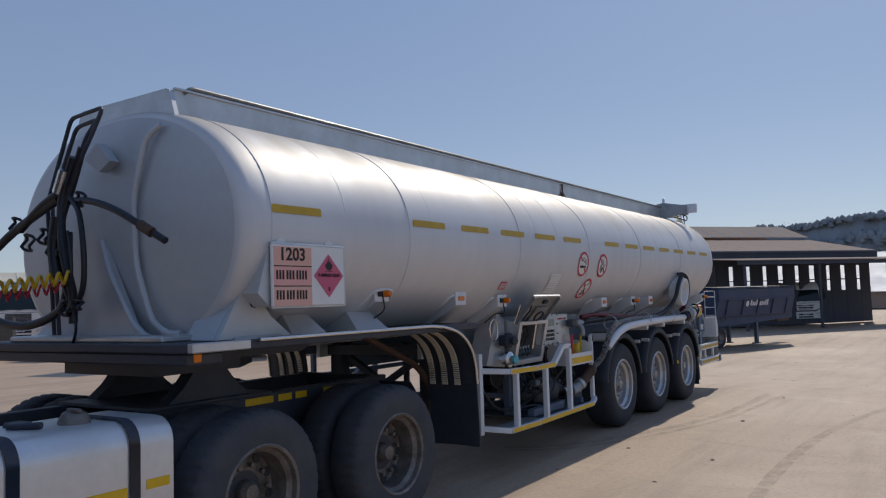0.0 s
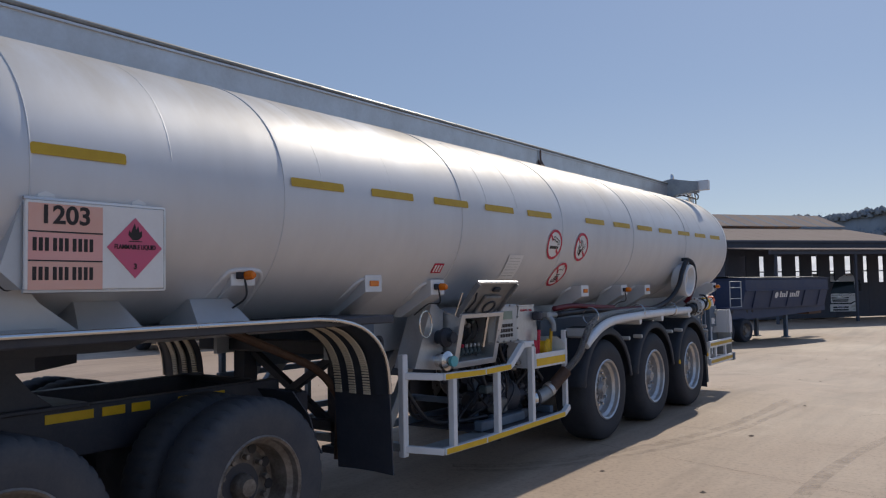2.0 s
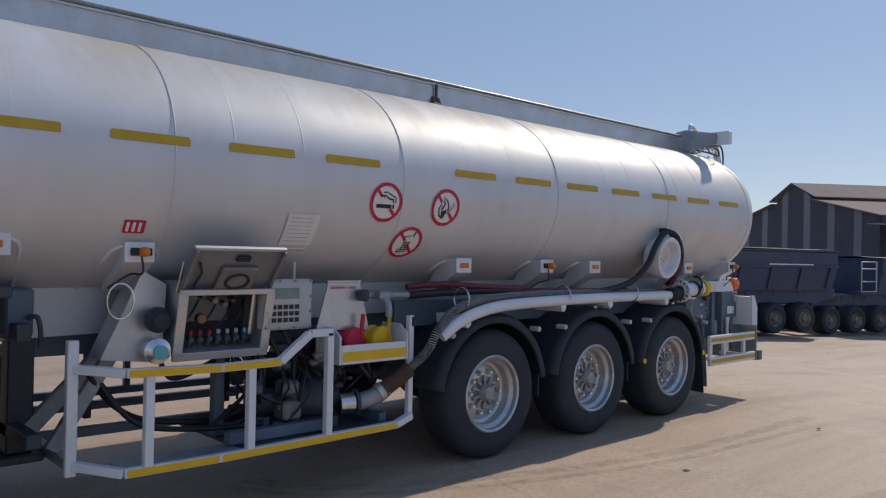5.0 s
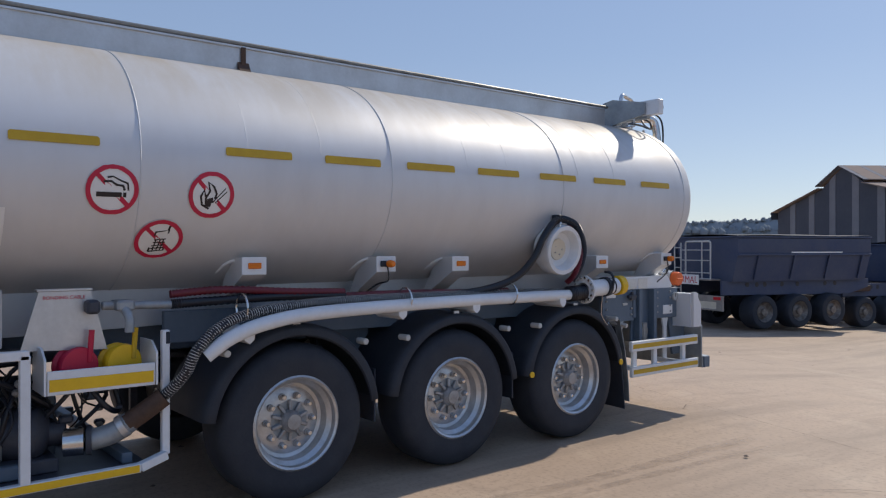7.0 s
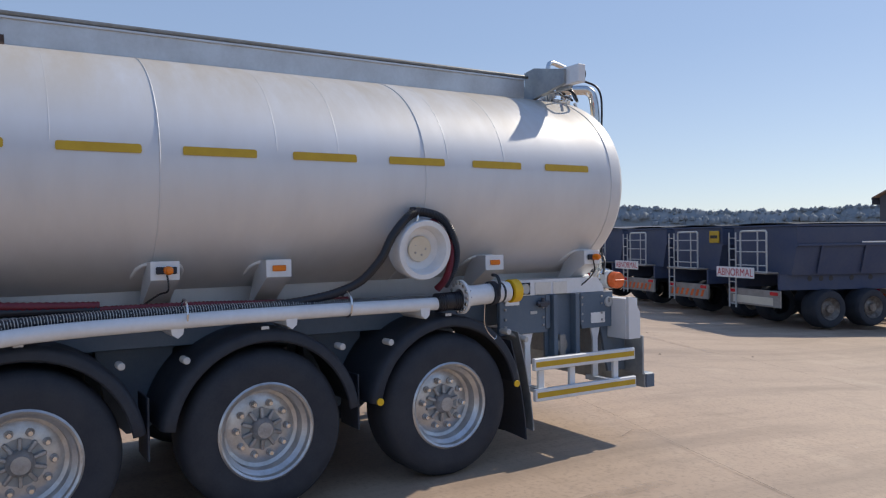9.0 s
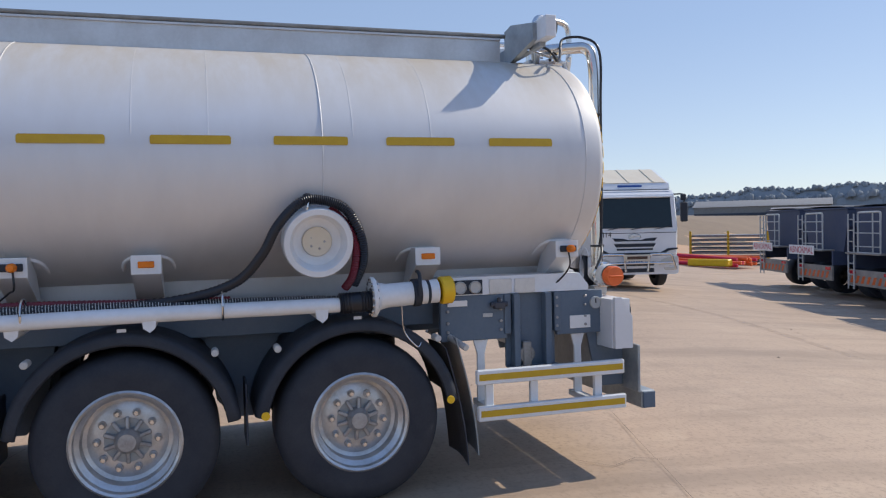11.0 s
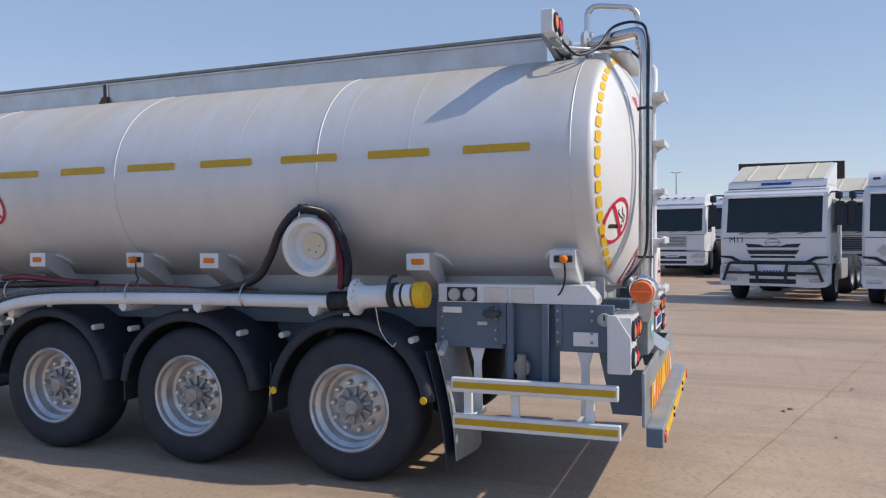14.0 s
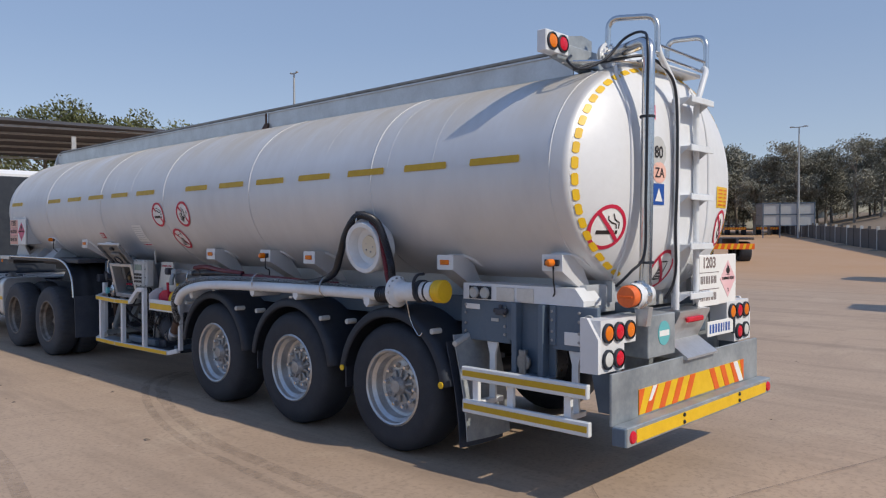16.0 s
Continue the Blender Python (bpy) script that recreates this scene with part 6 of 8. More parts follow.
for y0, y1 in ((-0.24, -0.1), (-0.1, 0.02), (0.02, 0.12), (0.12, 0.2)):
    part("small_pipe", G().tube(bend([cm @ Vector((-0.14, y0, -0.07)), cm @ Vector((-0.12, (y0 + y1) / 2, 0.03)), cm @ Vector((-0.18, y1, 0.10))]), 0.007, 6), M_BLACKHOSE, cab)
part("cabinet_knob", G().cyl(cm @ Vector((-0.15, -0.10, 0.0)), cm @ Vector((-0.10, -0.10, 0.0)), 0.032, 14), M_BRASS, cab)
part("chain", G().tube([cm @ Vector((-0.08, 0.22, z)) for z in (0.18, 0.1, 0.0, -0.1)], 0.015, 6), M_CHROME, cab)
for z, mm in ((1.22, M_PLASTIC), (1.04, M_TEAL)):
    part("filler_cap", G().lathe([(0.05, -0.12), (0.055, 0.0), (0.075, 0.01), (0.075, 0.04), (0.035, 0.06), (0.03, 0.10), (0.001, 0.105)], (1.06, -4.06, z), (1, -0.1, 0), 20), M_CHROME if mm == M_TEAL else M_PLASTIC, cab, "round coupling with a knob")
    part("cap_centre", G().lathe([(0.04, 0.0), (0.042, 0.03), (0.001, 0.032)], (1.14, -4.07, z), (1, -0.1, 0), 16), mm, cab)
part("cabinet_side", G().prism([(-4.35, 1.0), (-4.0, 0.96), (-3.98, 1.42), (-4.12, 1.5)], "x", 0.80, 1.0), M_SILVER, cab, "sloped silver side of the cabinet")
part("seal_ring", G().tube([(1.04, -4.26 + 0.075 * math.cos(t), 1.33 + 0.10 * math.sin(t)) for t in [2 * math.pi * k / 20 for k in range(21)]], 0.007, 6), M_CHROME, cab, "loop of pale cable")

ctl = part("flow_computer", G().box(1.03, 1.13, -3.40, -3.04, 1.125, 1.45, 0.015), M_BOXGREY, tanker, "grey flow computer with display and keypad")
part("computer_face", G().box(1.13, 1.137, -3.37, -3.09, 1.155, 1.425, 0.006), M_BOXGREY, ctl)
part("display", G().box(1.1375, 1.141, -3.33, -3.15, 1.325, 1.395, 0.003), M_LCD, ctl, "grey-green display")
for r in range(3):
    for c in range(5):
        part("key", G().box(1.1375, 1.142, -3.35 + c * 0.042, -3.318 + c * 0.042, 1.175 + r * 0.042, 1.203 + r * 0.042, 0.002), M_INK, ctl)
for y, zs in ((-3.385, (1.14, 1.24, 1.34, 1.44)), (-3.29, (1.138, 1.442)), (-3.18, (1.138, 1.442)), (-3.06, (1.14, 1.24, 1.34, 1.44))):
    for z in zs:
        part("cover_bolt", G().cyl((1.13, y, z), (1.145, y, z), 0.009, 6), M_HUB, ctl)
part("computer_stalk", G().tube([(0.98, -3.10, 1.40), (0.99, -3.10, 1.56)], 0.012, 8), M_SILVER, ctl)
bp = part("bonding_plate", G().prism([(-2.94, 1.10), (-2.85, 1.42), (-2.58, 1.42), (-2.49, 1.08)], "x", 1.02, 1.03), M_SILVER, tanker, "tapered silver bonding cable plate")
lettering("BONDING CABLE", 0.028, M_RED, bp, Matrix.Translation((1.032, -2.72, 1.385)) @ SIDE)
part("plate_fold", G().box(0.98, 1.035, -2.86, -2.57, 1.42, 1.435, 0.003), M_SILVER, bp)
tray = empty_part("reel_tray", tanker, pose(0, 0, 0), "white tray with a red and a yellow reel")
part("tray_front", G().box(1.17, 1.19, -2.84, -2.27, 0.87, 1.0, 0.004), M_WHITE, tray)
part("yellow_tape", G().box(1.1905, 1.1935, -2.83, -2.28, 0.89, 0.955, 0.001), M_YELLOW2, tray)
part("tray_floor", G().box(0.9, 1.17, -2.84, -2.27, 0.87, 0.885, 0.004), M_WHITE, tray)
for y in (-2.85, -2.26):
    part("tray_end", G().prism([(0.9, 0.87), (1.19, 0.87), (1.19, 1.06), (1.10, 1.12), (0.9, 1.12)], "y", y - 0.006, y + 0.006), M_WHITE, tray)
for y, mm, nm in ((-2.68, M_RED, "red reel"), (-2.44, M_YELLOW2, "yellow reel")):
    part("reel", G().lathe([(0.001, 0), (0.105, 0), (0.11, 0.02), (0.09, 0.03), (0.09, 0.09), (0.11, 0.10), (0.105, 0.12), (0.001, 0.12)], (0.98, y, 1.0), (1, 0.25, 0.0), 28), mm, tray, nm)
    part("reel_handle", G().tube([(1.08, y + 0.08, 1.02), (1.09, y + 0.09, 1.20)], 0.016, 8), M_RED if mm == M_RED else M_YELLOW, tray)

# pump, pipes and hoses inside the rack
pump = empty_part("product_pump", tanker, pose(0, 0, 0), "dark pump with silver coupling and outlet hose")
part("pump_body", G().lathe([(0.001, -0.16), (0.12, -0.16), (0.15, -0.12), (0.15, 0.10), (0.11, 0.14), (0.07, 0.16), (0.07, 0.24)], (0.86, -2.92, 0.62), (0.3, 1, -0.05), 24), M_GREASE, pump)
part("pump_base", G().box(0.70, 1.05, -3.1, -2.75, 0.42, 0.50, 0.01), M_GREASE, pump)
part("coupling", G().lathe([(0.055, 0), (0.078, 0.005), (0.078, 0.11), (0.055, 0.115)], (0.99, -2.72, 0.565), (0.30, 1, 0.02), 24), M_CHROME, pump, "bright silver coupling")
part("coupling", G().lathe([(0.05, 0), (0.085, 0.0), (0.085, 0.025), (0.05, 0.03)], (1.02, -2.60, 0.568), (0.3, 1, 0.02), 20), M_GREASE, pump)
part("outlet_pipe", G().tube(bend([(1.03, -2.58, 0.568), (1.07, -2.47, 0.60), (1.10, -2.38, 0.66)]), 0.062, 16), M_GALV, pump, "grey outlet bend", 60)
part("outlet_sleeve", G().tube(bend([(1.10, -2.40, 0.65), (1.13, -2.30, 0.72), (1.16, -2.21, 0.79)]), 0.058, 16), M_RUST, pump, "brown hose sleeve", 60)
part("hose_clamp", G().lathe([(0.058, 0), (0.068, 0.004), (0.068, 0.04), (0.058, 0.044)], (1.085, -2.44, 0.625), (0.35, 0.85, 0.55), 20), M_SILVER, pump)
random.seed(11)
for y, x, z, r, ln in ((-3.30, 0.75, 0.60, 0.10, 0.30), (-3.1, 0.40, 0.75, 0.14, 0.4)):
    part("pump_casing", G().lathe([(0.001, 0), (r * 0.7, 0), (r, 0.03), (r, ln - 0.04), (r * 0.6, ln), (0.001, ln)], (x, y, z), (0.2, 1, 0.0), 24), M_GREASE, pump)
part("meter_block", G().box(0.86, 1.0, -3.16, -3.02, 0.50, 0.63, 0.015), M_STEELGREY, pump, "grey metal meter block")
part("meter_head", G().box(0.84, 0.98, -3.15, -3.02, 0.66, 0.76, 0.02), M_STEELGREY, pump)
for p in ([(0.9, -4.4, 0.95), (0.8, -4.2, 0.70), (0.7, -3.9, 0.55), (0.7, -3.4, 0.50)], [(0.86, -4.3, 0.85), (0.9, -4.1, 0.60), (0.85, -3.7, 0.50), (0.95, -3.3, 0.50)], [(1.0, -3.3, 1.1), (0.98, -3.2, 0.95), (0.9, -3.1, 0.85), (0.85, -2.95, 0.70)],
          [(1.02, -3.2, 1.12), (1.0, -3.1, 0.98), (0.95, -2.9, 0.86), (0.9, -2.75, 0.75)], [(1.0, -2.6, 0.9), (1.05, -2.5, 0.75), (0.95, -2.4, 0.72), (0.9, -2.45, 0.95)], [(0.95, -4.0, 1.0), (0.93, -3.9, 0.85), (0.8, -3.6, 0.9), (0.7, -3.2, 1.05)]):
    part("rack_hose", G().tube(bend(p, 8), 0.017, 8), M_BLACKHOSE, pump, "black hose", 60)
part("manifold_pipe", G().tube(fillet([(0.2, -3.55, 1.05), (0.55, -3.5, 1.05), (0.75, -3.3, 1.02), (0.75, -2.6, 1.05)], 0.12), 0.05, 14), M_GREASE, pump, "black manifold pipe", 60)
for y, z0, z1 in ((-3.52, 0.42, 1.08), (-3.22, 0.42, 1.05), (-2.75, 0.42, 0.88)):
    part("pump_post", G().box(0.72, 0.80, y - 0.035, y + 0.035, z0, z1, 0.008), M_CHASSIS, pump, "dark blue-grey upright")
part("pump_beam", G().box(1.02, 1.10, -3.6, -2.9, 0.425, 0.50, 0.008), M_CHASSIS, pump, "blue-grey floor beam")
for i in range(26):
    y0 = random.uniform(-3.5, -2.5)
    p = [(random.uniform(0.75, 1.0), y0, random.uniform(0.9, 1.1)), (random.uniform(0.85, 1.05), y0 + random.uniform(-0.15, 0.15), random.uniform(0.7, 0.9)), (random.uniform(0.8, 1.0), y0 + random.uniform(-0.25, 0.25), random.uniform(0.48, 0.7))]
    part("rack_hose", G().tube(bend(p, 5), random.choice((0.006, 0.009, 0.013)), 6), M_BLACKHOSE, pump, "thin black hose", 60)
for i in range(34):
    y, x, z = random.uniform(-3.45, -2.35), random.uniform(0.6, 1.05), random.uniform(0.46, 0.98)
    s = random.uniform(0.012, 0.042)
    part("pump_fitting", G().box(x - s, x + s, y - s * 1.3, y + s * 1.3, z - s * 0.8, z + s * 0.8, 0.012), (M_GREASE, M_FITTING, M_GREASE, M_STEELGREY, M_CHASSIS)[i % 5], pump)
g = G().box(0.96, 1.12, -2.46, -2.36, 1.30, 1.36, 0.012)
g.cyl((1.02, -2.52, 1.33), (1.02, -2.10, 1.32), 0.026, 12)
g.tube(fillet([(1.08, -2.42, 1.33), (1.14, -2.40, 1.27), (1.14, -2.40, 1.18)], 0.04), 0.026, 12)
part("outlet_valve", g, M_GALV, tanker, "silver outlet valve and bend")
part("valve_actuator", G().box(1.03, 1.12, -2.62, -2.55, 1.29, 1.37, 0.015), M_GREASE, tanker)
part("valve_hose", ribbed([(1.02, -2.12, 1.32), (1.04, -1.9, 1.33), (1.10, -1.4, 1.345), (1.12, -0.95, 1.335)], 0.026), M_BLACKHOSE, tanker, "dark ribbed hose", 60)
part("valve_hose", ribbed([(1.0, -2.12, 1.38), (1.05, -1.8, 1.40), (1.11, -1.35, 1.375), (1.12, -0.95, 1.36)], 0.022), M_REDHOSE, tanker, "maroon ribbed hose", 60)

# ---- hoses and coils on the nose ----
nose = empty_part("nose_hoses", tanker, pose(0.04, -0.12, -0.05), "bundle of black hoses on a bent pipe stand")
YF = -7.50
part("nose_rib", G().tube(fillet([(0.49, YF + 0.06, 2.86), (0.38, YF + 0.02, 2.78), (0.28, YF - 0.0, 2.4), (0.31, YF, 1.95), (0.44, YF + 0.02, 1.60), (0.58, YF + 0.03, 1.52), (0.70, YF + 0.04, 1.52)], 0.10), 0.022, 10), M_HEAD, nose, "curved silver rib on the tank's nose")
part("nose_rib", G().tube(fillet([(-0.06, YF - 0.0, 2.14), (0.06, YF - 0.02, 1.92), (0.30, YF - 0.01, 1.58), (0.42, YF, 1.50), (0.52, YF, 1.49)], 0.08), 0.022, 10), M_HEAD, nose, "curved silver rib on the tank's nose")
part("gusset_plate", G().prism([(-0.22, 2.15), (-0.05, 2.15), (0.36, 1.50), (-0.22, 1.50)], "y", YF - 0.01, YF + 0.02), M_HEAD, nose)
part("nose_bracket", G().prism([(-0.19, 2.70), (-0.05, 2.80), (0.10, 2.66), (-0.02, 2.60)], "y", YF - 0.05, YF + 0.02), M_HEAD, nose, "small folded silver bracket")
for dx, dz in ((0.0, 0.0), (0.06, -0.07)):
    part("hose_stand", G().tube(fillet([(-0.46 + dx, -7.60, 1.52), (-0.50 + dx, -7.63, 2.42), (-0.16 + dx, -7.66, 2.96 + dz), (0.20 - dx, -7.66, 2.98 + dz), (0.10 - dx, -7.68, 2.80), (-0.06, -7.68, 2.62)], 0.05), 0.014, 8), M_GREASE, nose, "bent dark pipe of the hose stand")
YH = -7.68
for p, r in (([(0.0, YH, 2.74), (-0.12, YH, 2.50), (-0.19, YH - 0.03, 2.28), (-0.22, YH - 0.02, 2.0), (-0.12, YH, 1.74), (-0.10, YH, 1.60)], 0.034), ([(-0.05, YH - 0.03, 2.68), (-0.18, YH - 0.03, 2.42), (-0.14, YH - 0.05, 2.1), (-0.06, YH - 0.03, 1.80), (-0.1, YH, 1.66)], 0.034),
             ([(-0.22, YH - 0.03, 2.42), (-0.45, YH - 0.06, 2.33), (-0.72, YH - 0.10, 2.20), (-0.98, YH - 0.14, 2.02), (-1.06, YH - 0.16, 1.85), (-0.92, YH - 0.12, 1.66), (-0.60, YH - 0.06, 1.59), (-0.32, YH, 1.66), (-0.18, YH, 1.80), (-0.16, YH, 2.2)], 0.034),
             ([(-0.20, YH - 0.04, 2.46), (-0.38, YH - 0.06, 2.38), (-0.60, YH - 0.08, 2.24)], 0.032), ([(-0.12, YH, 2.40), (0.10, YH - 0.02, 2.38), (0.34, YH - 0.01, 2.31), (0.56, YH + 0.02, 2.20), (0.78, YH + 0.05, 2.08)], 0.027),
             ([(-0.10, YH - 0.02, 2.42), (0.03, YH - 0.04, 2.30), (0.08, YH - 0.04, 2.06), (0.06, YH - 0.03, 1.84), (-0.05, YH - 0.02, 1.70), (-0.16, YH, 1.68)], 0.022), ([(-0.10, YH - 0.04, 2.2), (-0.02, YH - 0.06, 2.0), (-0.05, YH - 0.04, 1.75), (-0.02, YH - 0.03, 1.58), (-0.10, YH, 1.48)], 0.011),
             ([(-0.2, YH - 0.05, 2.3), (-0.24, YH - 0.05, 2.1), (-0.20, YH - 0.05, 1.9)], 0.05)):
    part("air_hose", G().tube(bend(p, 8), r * 0.85, 10), M_BLACKHOSE, nose, "thick black hose", 60)
part("hose_end", G().tube([(0.58, YH + 0.02, 2.19), (0.68, YH + 0.03, 2.135)], 0.033, 12), M_RUST, nose, "brown hose ferrule")
part("hose_end", G().tube([(-0.12, YH - 0.05, 2.60), (-0.20, YH - 0.05, 2.46)], 0.036, 12), M_CHROME, nose, "steel hose end")
for c, r in (((-0.66, YH - 0.08, 2.28), 0.05), ((-0.52, YH - 0.07, 2.15), 0.055), ((0.0, YH - 0.02, 2.40), 0.045), ((-0.34, YH - 0.06, 2.18), 0.05), ((-0.22, YH - 0.06, 2.10), 0.07), ((-0.12, YH - 0.04, 1.70), 0.05), ((0.02, YH - 0.04, 1.72), 0.03)):
    part("hose_knot", G().tube([(c[0] + r * math.cos(t), c[1] + 0.02 * math.sin(3 * t), c[2] + r * math.sin(t)) for t in [2 * math.pi * k / 14 for k in range(15)]], 0.011, 6), M_BLACKHOSE, nose, "small coiled black cable")


def coil(a, b, sag, r, turns, wire):
    pts = []
    a, b = Vector(a), Vector(b)
    for i in range(turns * 12 + 1):
        t = i / (turns * 12)
        p = a.lerp(b, t) + Vector((0, 0, -sag * 4 * t * (1 - t)))
        ang = 2 * math.pi * i / 12
        d = (b - a).normalized()
        s = d.cross(Vector((0, 0, 1))).normalized()
        pts.append(p + s * r * math.cos(ang) + Vector((0, 0, r * math.sin(ang))))
    return G().tube(pts, wire, 6)


part("yellow_coil", coil((-0.06, -7.72, 1.90), (-1.05, -9.3, 1.74), 0.04, 0.038, 34, 0.011), M_COILY, nose, "coiled yellow air line", 60)
part("red_coil", coil((-0.12, -7.74, 1.84), (-1.09, -9.3, 1.68), 0.04, 0.034, 34, 0.008), M_COILR, nose, "coiled red air line", 60)


# ---- tractor unit under the tanker's nose ----
tractor = thing("tractor_unit", "white tractor unit with dark greasy chassis coupled to the tanker", "truck", pose(0, -0.05, 0))
for y, turn in ((-5.96, 10), (-7.31, 40)):
    for side in (1, -1):
        w = empty_part("wheel", tractor, pose(1.22 * side, y, 0.50, turn, 0, 0 if side > 0 else 180) @ Matrix.Diagonal((1, 0.97, 0.97, 1)), "dusty dual wheel with a browned rim")
        wheel_parts(w, True, True)
    part("axle", G().cyl((-0.9, y, 0.5), (0.9, y, 0.5), 0.10, 16).lathe([(0.001, -0.2), (0.2, -0.15), (0.23, 0), (0.2, 0.15), (0.001, 0.2)], (0, y, 0.5), (0, 1, 0), 20), M_GREASE, tractor, "black drive axle")
for x in (0.42, -0.42):
    part("chassis_rail", G().box(x - 0.045, x + 0.045, -11.0, -5.15, 0.72, 0.99, 0.006), M_GREASE, tractor, "black frame rail")
for y0, y1 in ((-8.15, -7.86), (-6.78, -6.51), (-6.46, -6.32), (-6.28, -6.16), (-5.97, -5.62)):
    part("yellow_tape", G().box(0.466, 0.469, y0, y1, 0.915, 0.965, 0.001), M_YELLOW2, tractor, "yellow reflective tape")
for y in (-5.2, -6.65, -8.6):
    part("cross_member", G().box(-0.42, 0.42, y - 0.06, y + 0.06, 0.76, 0.95, 0.01), M_GREASE, tractor)
part("fifth_wheel", G().prism([(-0.50, -7.55), (0.50, -7.55), (0.50, -6.85), (0.18, -6.45), (0.10, -6.75), (-0.10, -6.75), (-0.18, -6.45), (-0.50, -6.85)], "z", 1.20, 1.28), M_GREASE, tractor, "greasy black fifth wheel plate")
for s in (1, -1):
    part("fifth_wheel_foot", G().prism([(-7.45, 0.98), (-6.70, 0.98), (-6.85, 1.10), (-6.95, 1.22), (-7.2, 1.22), (-7.3, 1.10)], "x", 0.34 * s, 0.46 * s), M_GREASE, tractor)
part("mount_plate", G().box(-0.50, 0.50, -7.60, -6.55, 0.985, 1.01, 0.006), M_GREASE, tractor)
part("king_pin_ramp", G().prism([(-7.7, 1.37), (-6.3, 1.37), (-6.5, 1.29), (-7.5, 1.29)], "x", -0.7, 0.7), M_GREASE, tanker, "greasy rubbing plate of the coupling")
part("rear_mudguard", G().slab([[(x, -5.35 + 0.3 * t, 1.0 - 0.32 * t * t) for x in (-0.4, 0, 0.4)] for t in (0, 0.5, 1)], (0, 0.01, 0.01)), M_GREASE, tractor)
part("tail_bracket", G().box(0.40, 0.72, -5.22, -5.12, 0.55, 0.92, 0.012), M_GREASE, tractor, "black tail bracket with a clear lamp")
part("work_lamp", G().lathe([(0.001, 0.03), (0.04, 0.028), (0.05, 0.0)], (0.66, -5.12, 0.74), (0.5, 0.8, 0.2), 18), M_CLEARLENS, tractor, "round clear lamp")
part("torn_flap", G().slab([[(0.70 + dx, -5.55 + 0.28 * t + 0.03 * math.sin(5 * t), 0.98 - 0.42 * t) for dx in (0, 0.15, 0.32)] for t in (0, 0.4, 0.8, 1)], (0, 0.008, 0.004)), M_FLAP, tractor, "torn rubber mudguard edge", 60)
# fuel tank: rounded box with straps, cap and tape
prof_ = rounded(0.50, 1.19, 0.42, 1.055, 0.13, 6)
g = G().prism(prof_, "y", -9.9, -7.95)
g.prism([(x * 0.985 + 0.012, z * 0.985 + 0.01) for x, z in prof_], "y", -7.95, -7.93)
ft = part("fuel_tank", g, M_FUELTANK, tractor, "white aluminium fuel tank with black straps", 60)
for y in (-8.17, -8.78):
    part("tank_strap", G().slab([[(x * 1.0 + (0.006 if x > 0.85 else -0.006), yy, z + (0.006 if z > 0.75 else -0.006)) for x, z in prof_ + prof_[:1]] for yy in (y - 0.03, y + 0.03)], (0.004, 0, 0.004)), M_FLAP, ft, "black rubber-lined strap", 60)
cap_ = part("filler_cap", G().lathe([(0.001, 0.06), (0.05, 0.058), (0.065, 0.045), (0.075, 0.02), (0.08, 0.0)], (0.92, -8.33, 1.055), (0.15, 0, 1), 24), M_RIM_DIRTY, ft, "dark round filler cap")
part("cap_grip", G().box(0.87, 0.97, -8.345, -8.315, 1.11, 1.13, 0.005), M_RIM_DIRTY, cap_)
part("tank_fitting", G().cyl((0.80, -8.60, 1.065), (0.96, -8.52, 1.075), 0.018, 10), M_GREASE, ft)
part("tank_fitting", G().box(0.70, 0.82, -8.58, -8.48, 1.05, 1.08, 0.01), M_GREASE, ft)
part("yellow_tape", G().box(1.1905, 1.1935, -8.10, -7.96, 0.70, 0.75, 0.001), M_YELLOW2, ft, "yellow reflective tape")
part("yellow_tape", G().box(1.1905, 1.1935, -8.62, -8.21, 0.685, 0.735, 0.001), M_YELLOW2, ft, "yellow reflective tape")
part("sticker_bar", G().box(1.1905, 1.1925, -8.93, -8.91, 0.86, 0.90, 0.001), M_INK, ft)
side_ = [(-12.00, 1.00), (-12.05, 1.75), (-11.80, 2.85), (-11.60, 2.96), (-9.85, 2.98), (-9.75, 2.9), (-9.75, 1.00)]
g = G()
rows_ = [[(x, y + (ins if y < -11 else -ins * 0.2), z - (ins * 0.6 if z > 2 else 0)) for y, z in side_] for x, ins in ((-1.24, 0.08), (-1.19, 0.0), (1.19, 0.0), (1.24, 0.08))]
k_ = len(side_)
g.add([p for r in rows_ for p in r], [(i * k_ + q, i * k_ + (q + 1) % k_, (i + 1) * k_ + (q + 1) % k_, (i + 1) * k_ + q) for i in range(3) for q in range(k_)] + [tuple(range(k_)), tuple(range(3 * k_, 4 * k_))])
cb = part("cab_body", g, M_CABWHITE, tractor, "white cab of the tractor", 30)
part("windscreen", G().slab([[(x, -12.055 + 0.227 * (z - 1.75) - 0.012, z) for x in (-1.08, 0, 1.08)] for z in (1.82, 2.25, 2.72)], (0, -0.01, 0)), M_WINDSCREEN, cb, "dark windscreen")
part("front_bumper", G().prism(rounded(-1.22, 1.22, 0.42, 0.98, 0.08, 4), "y", -12.12, -11.55), M_CABWHITE, tractor, "white front bumper")
part("grille", G().box(-0.75, 0.75, -12.075, -12.03, 1.06, 1.60, 0.02), M_PLASTIC, tractor, "black grille")
part("engine", G().box(-0.55, 0.55, -11.5, -9.9, 0.55, 1.05, 0.03), M_GREASE, tractor, "dark engine under the cab")
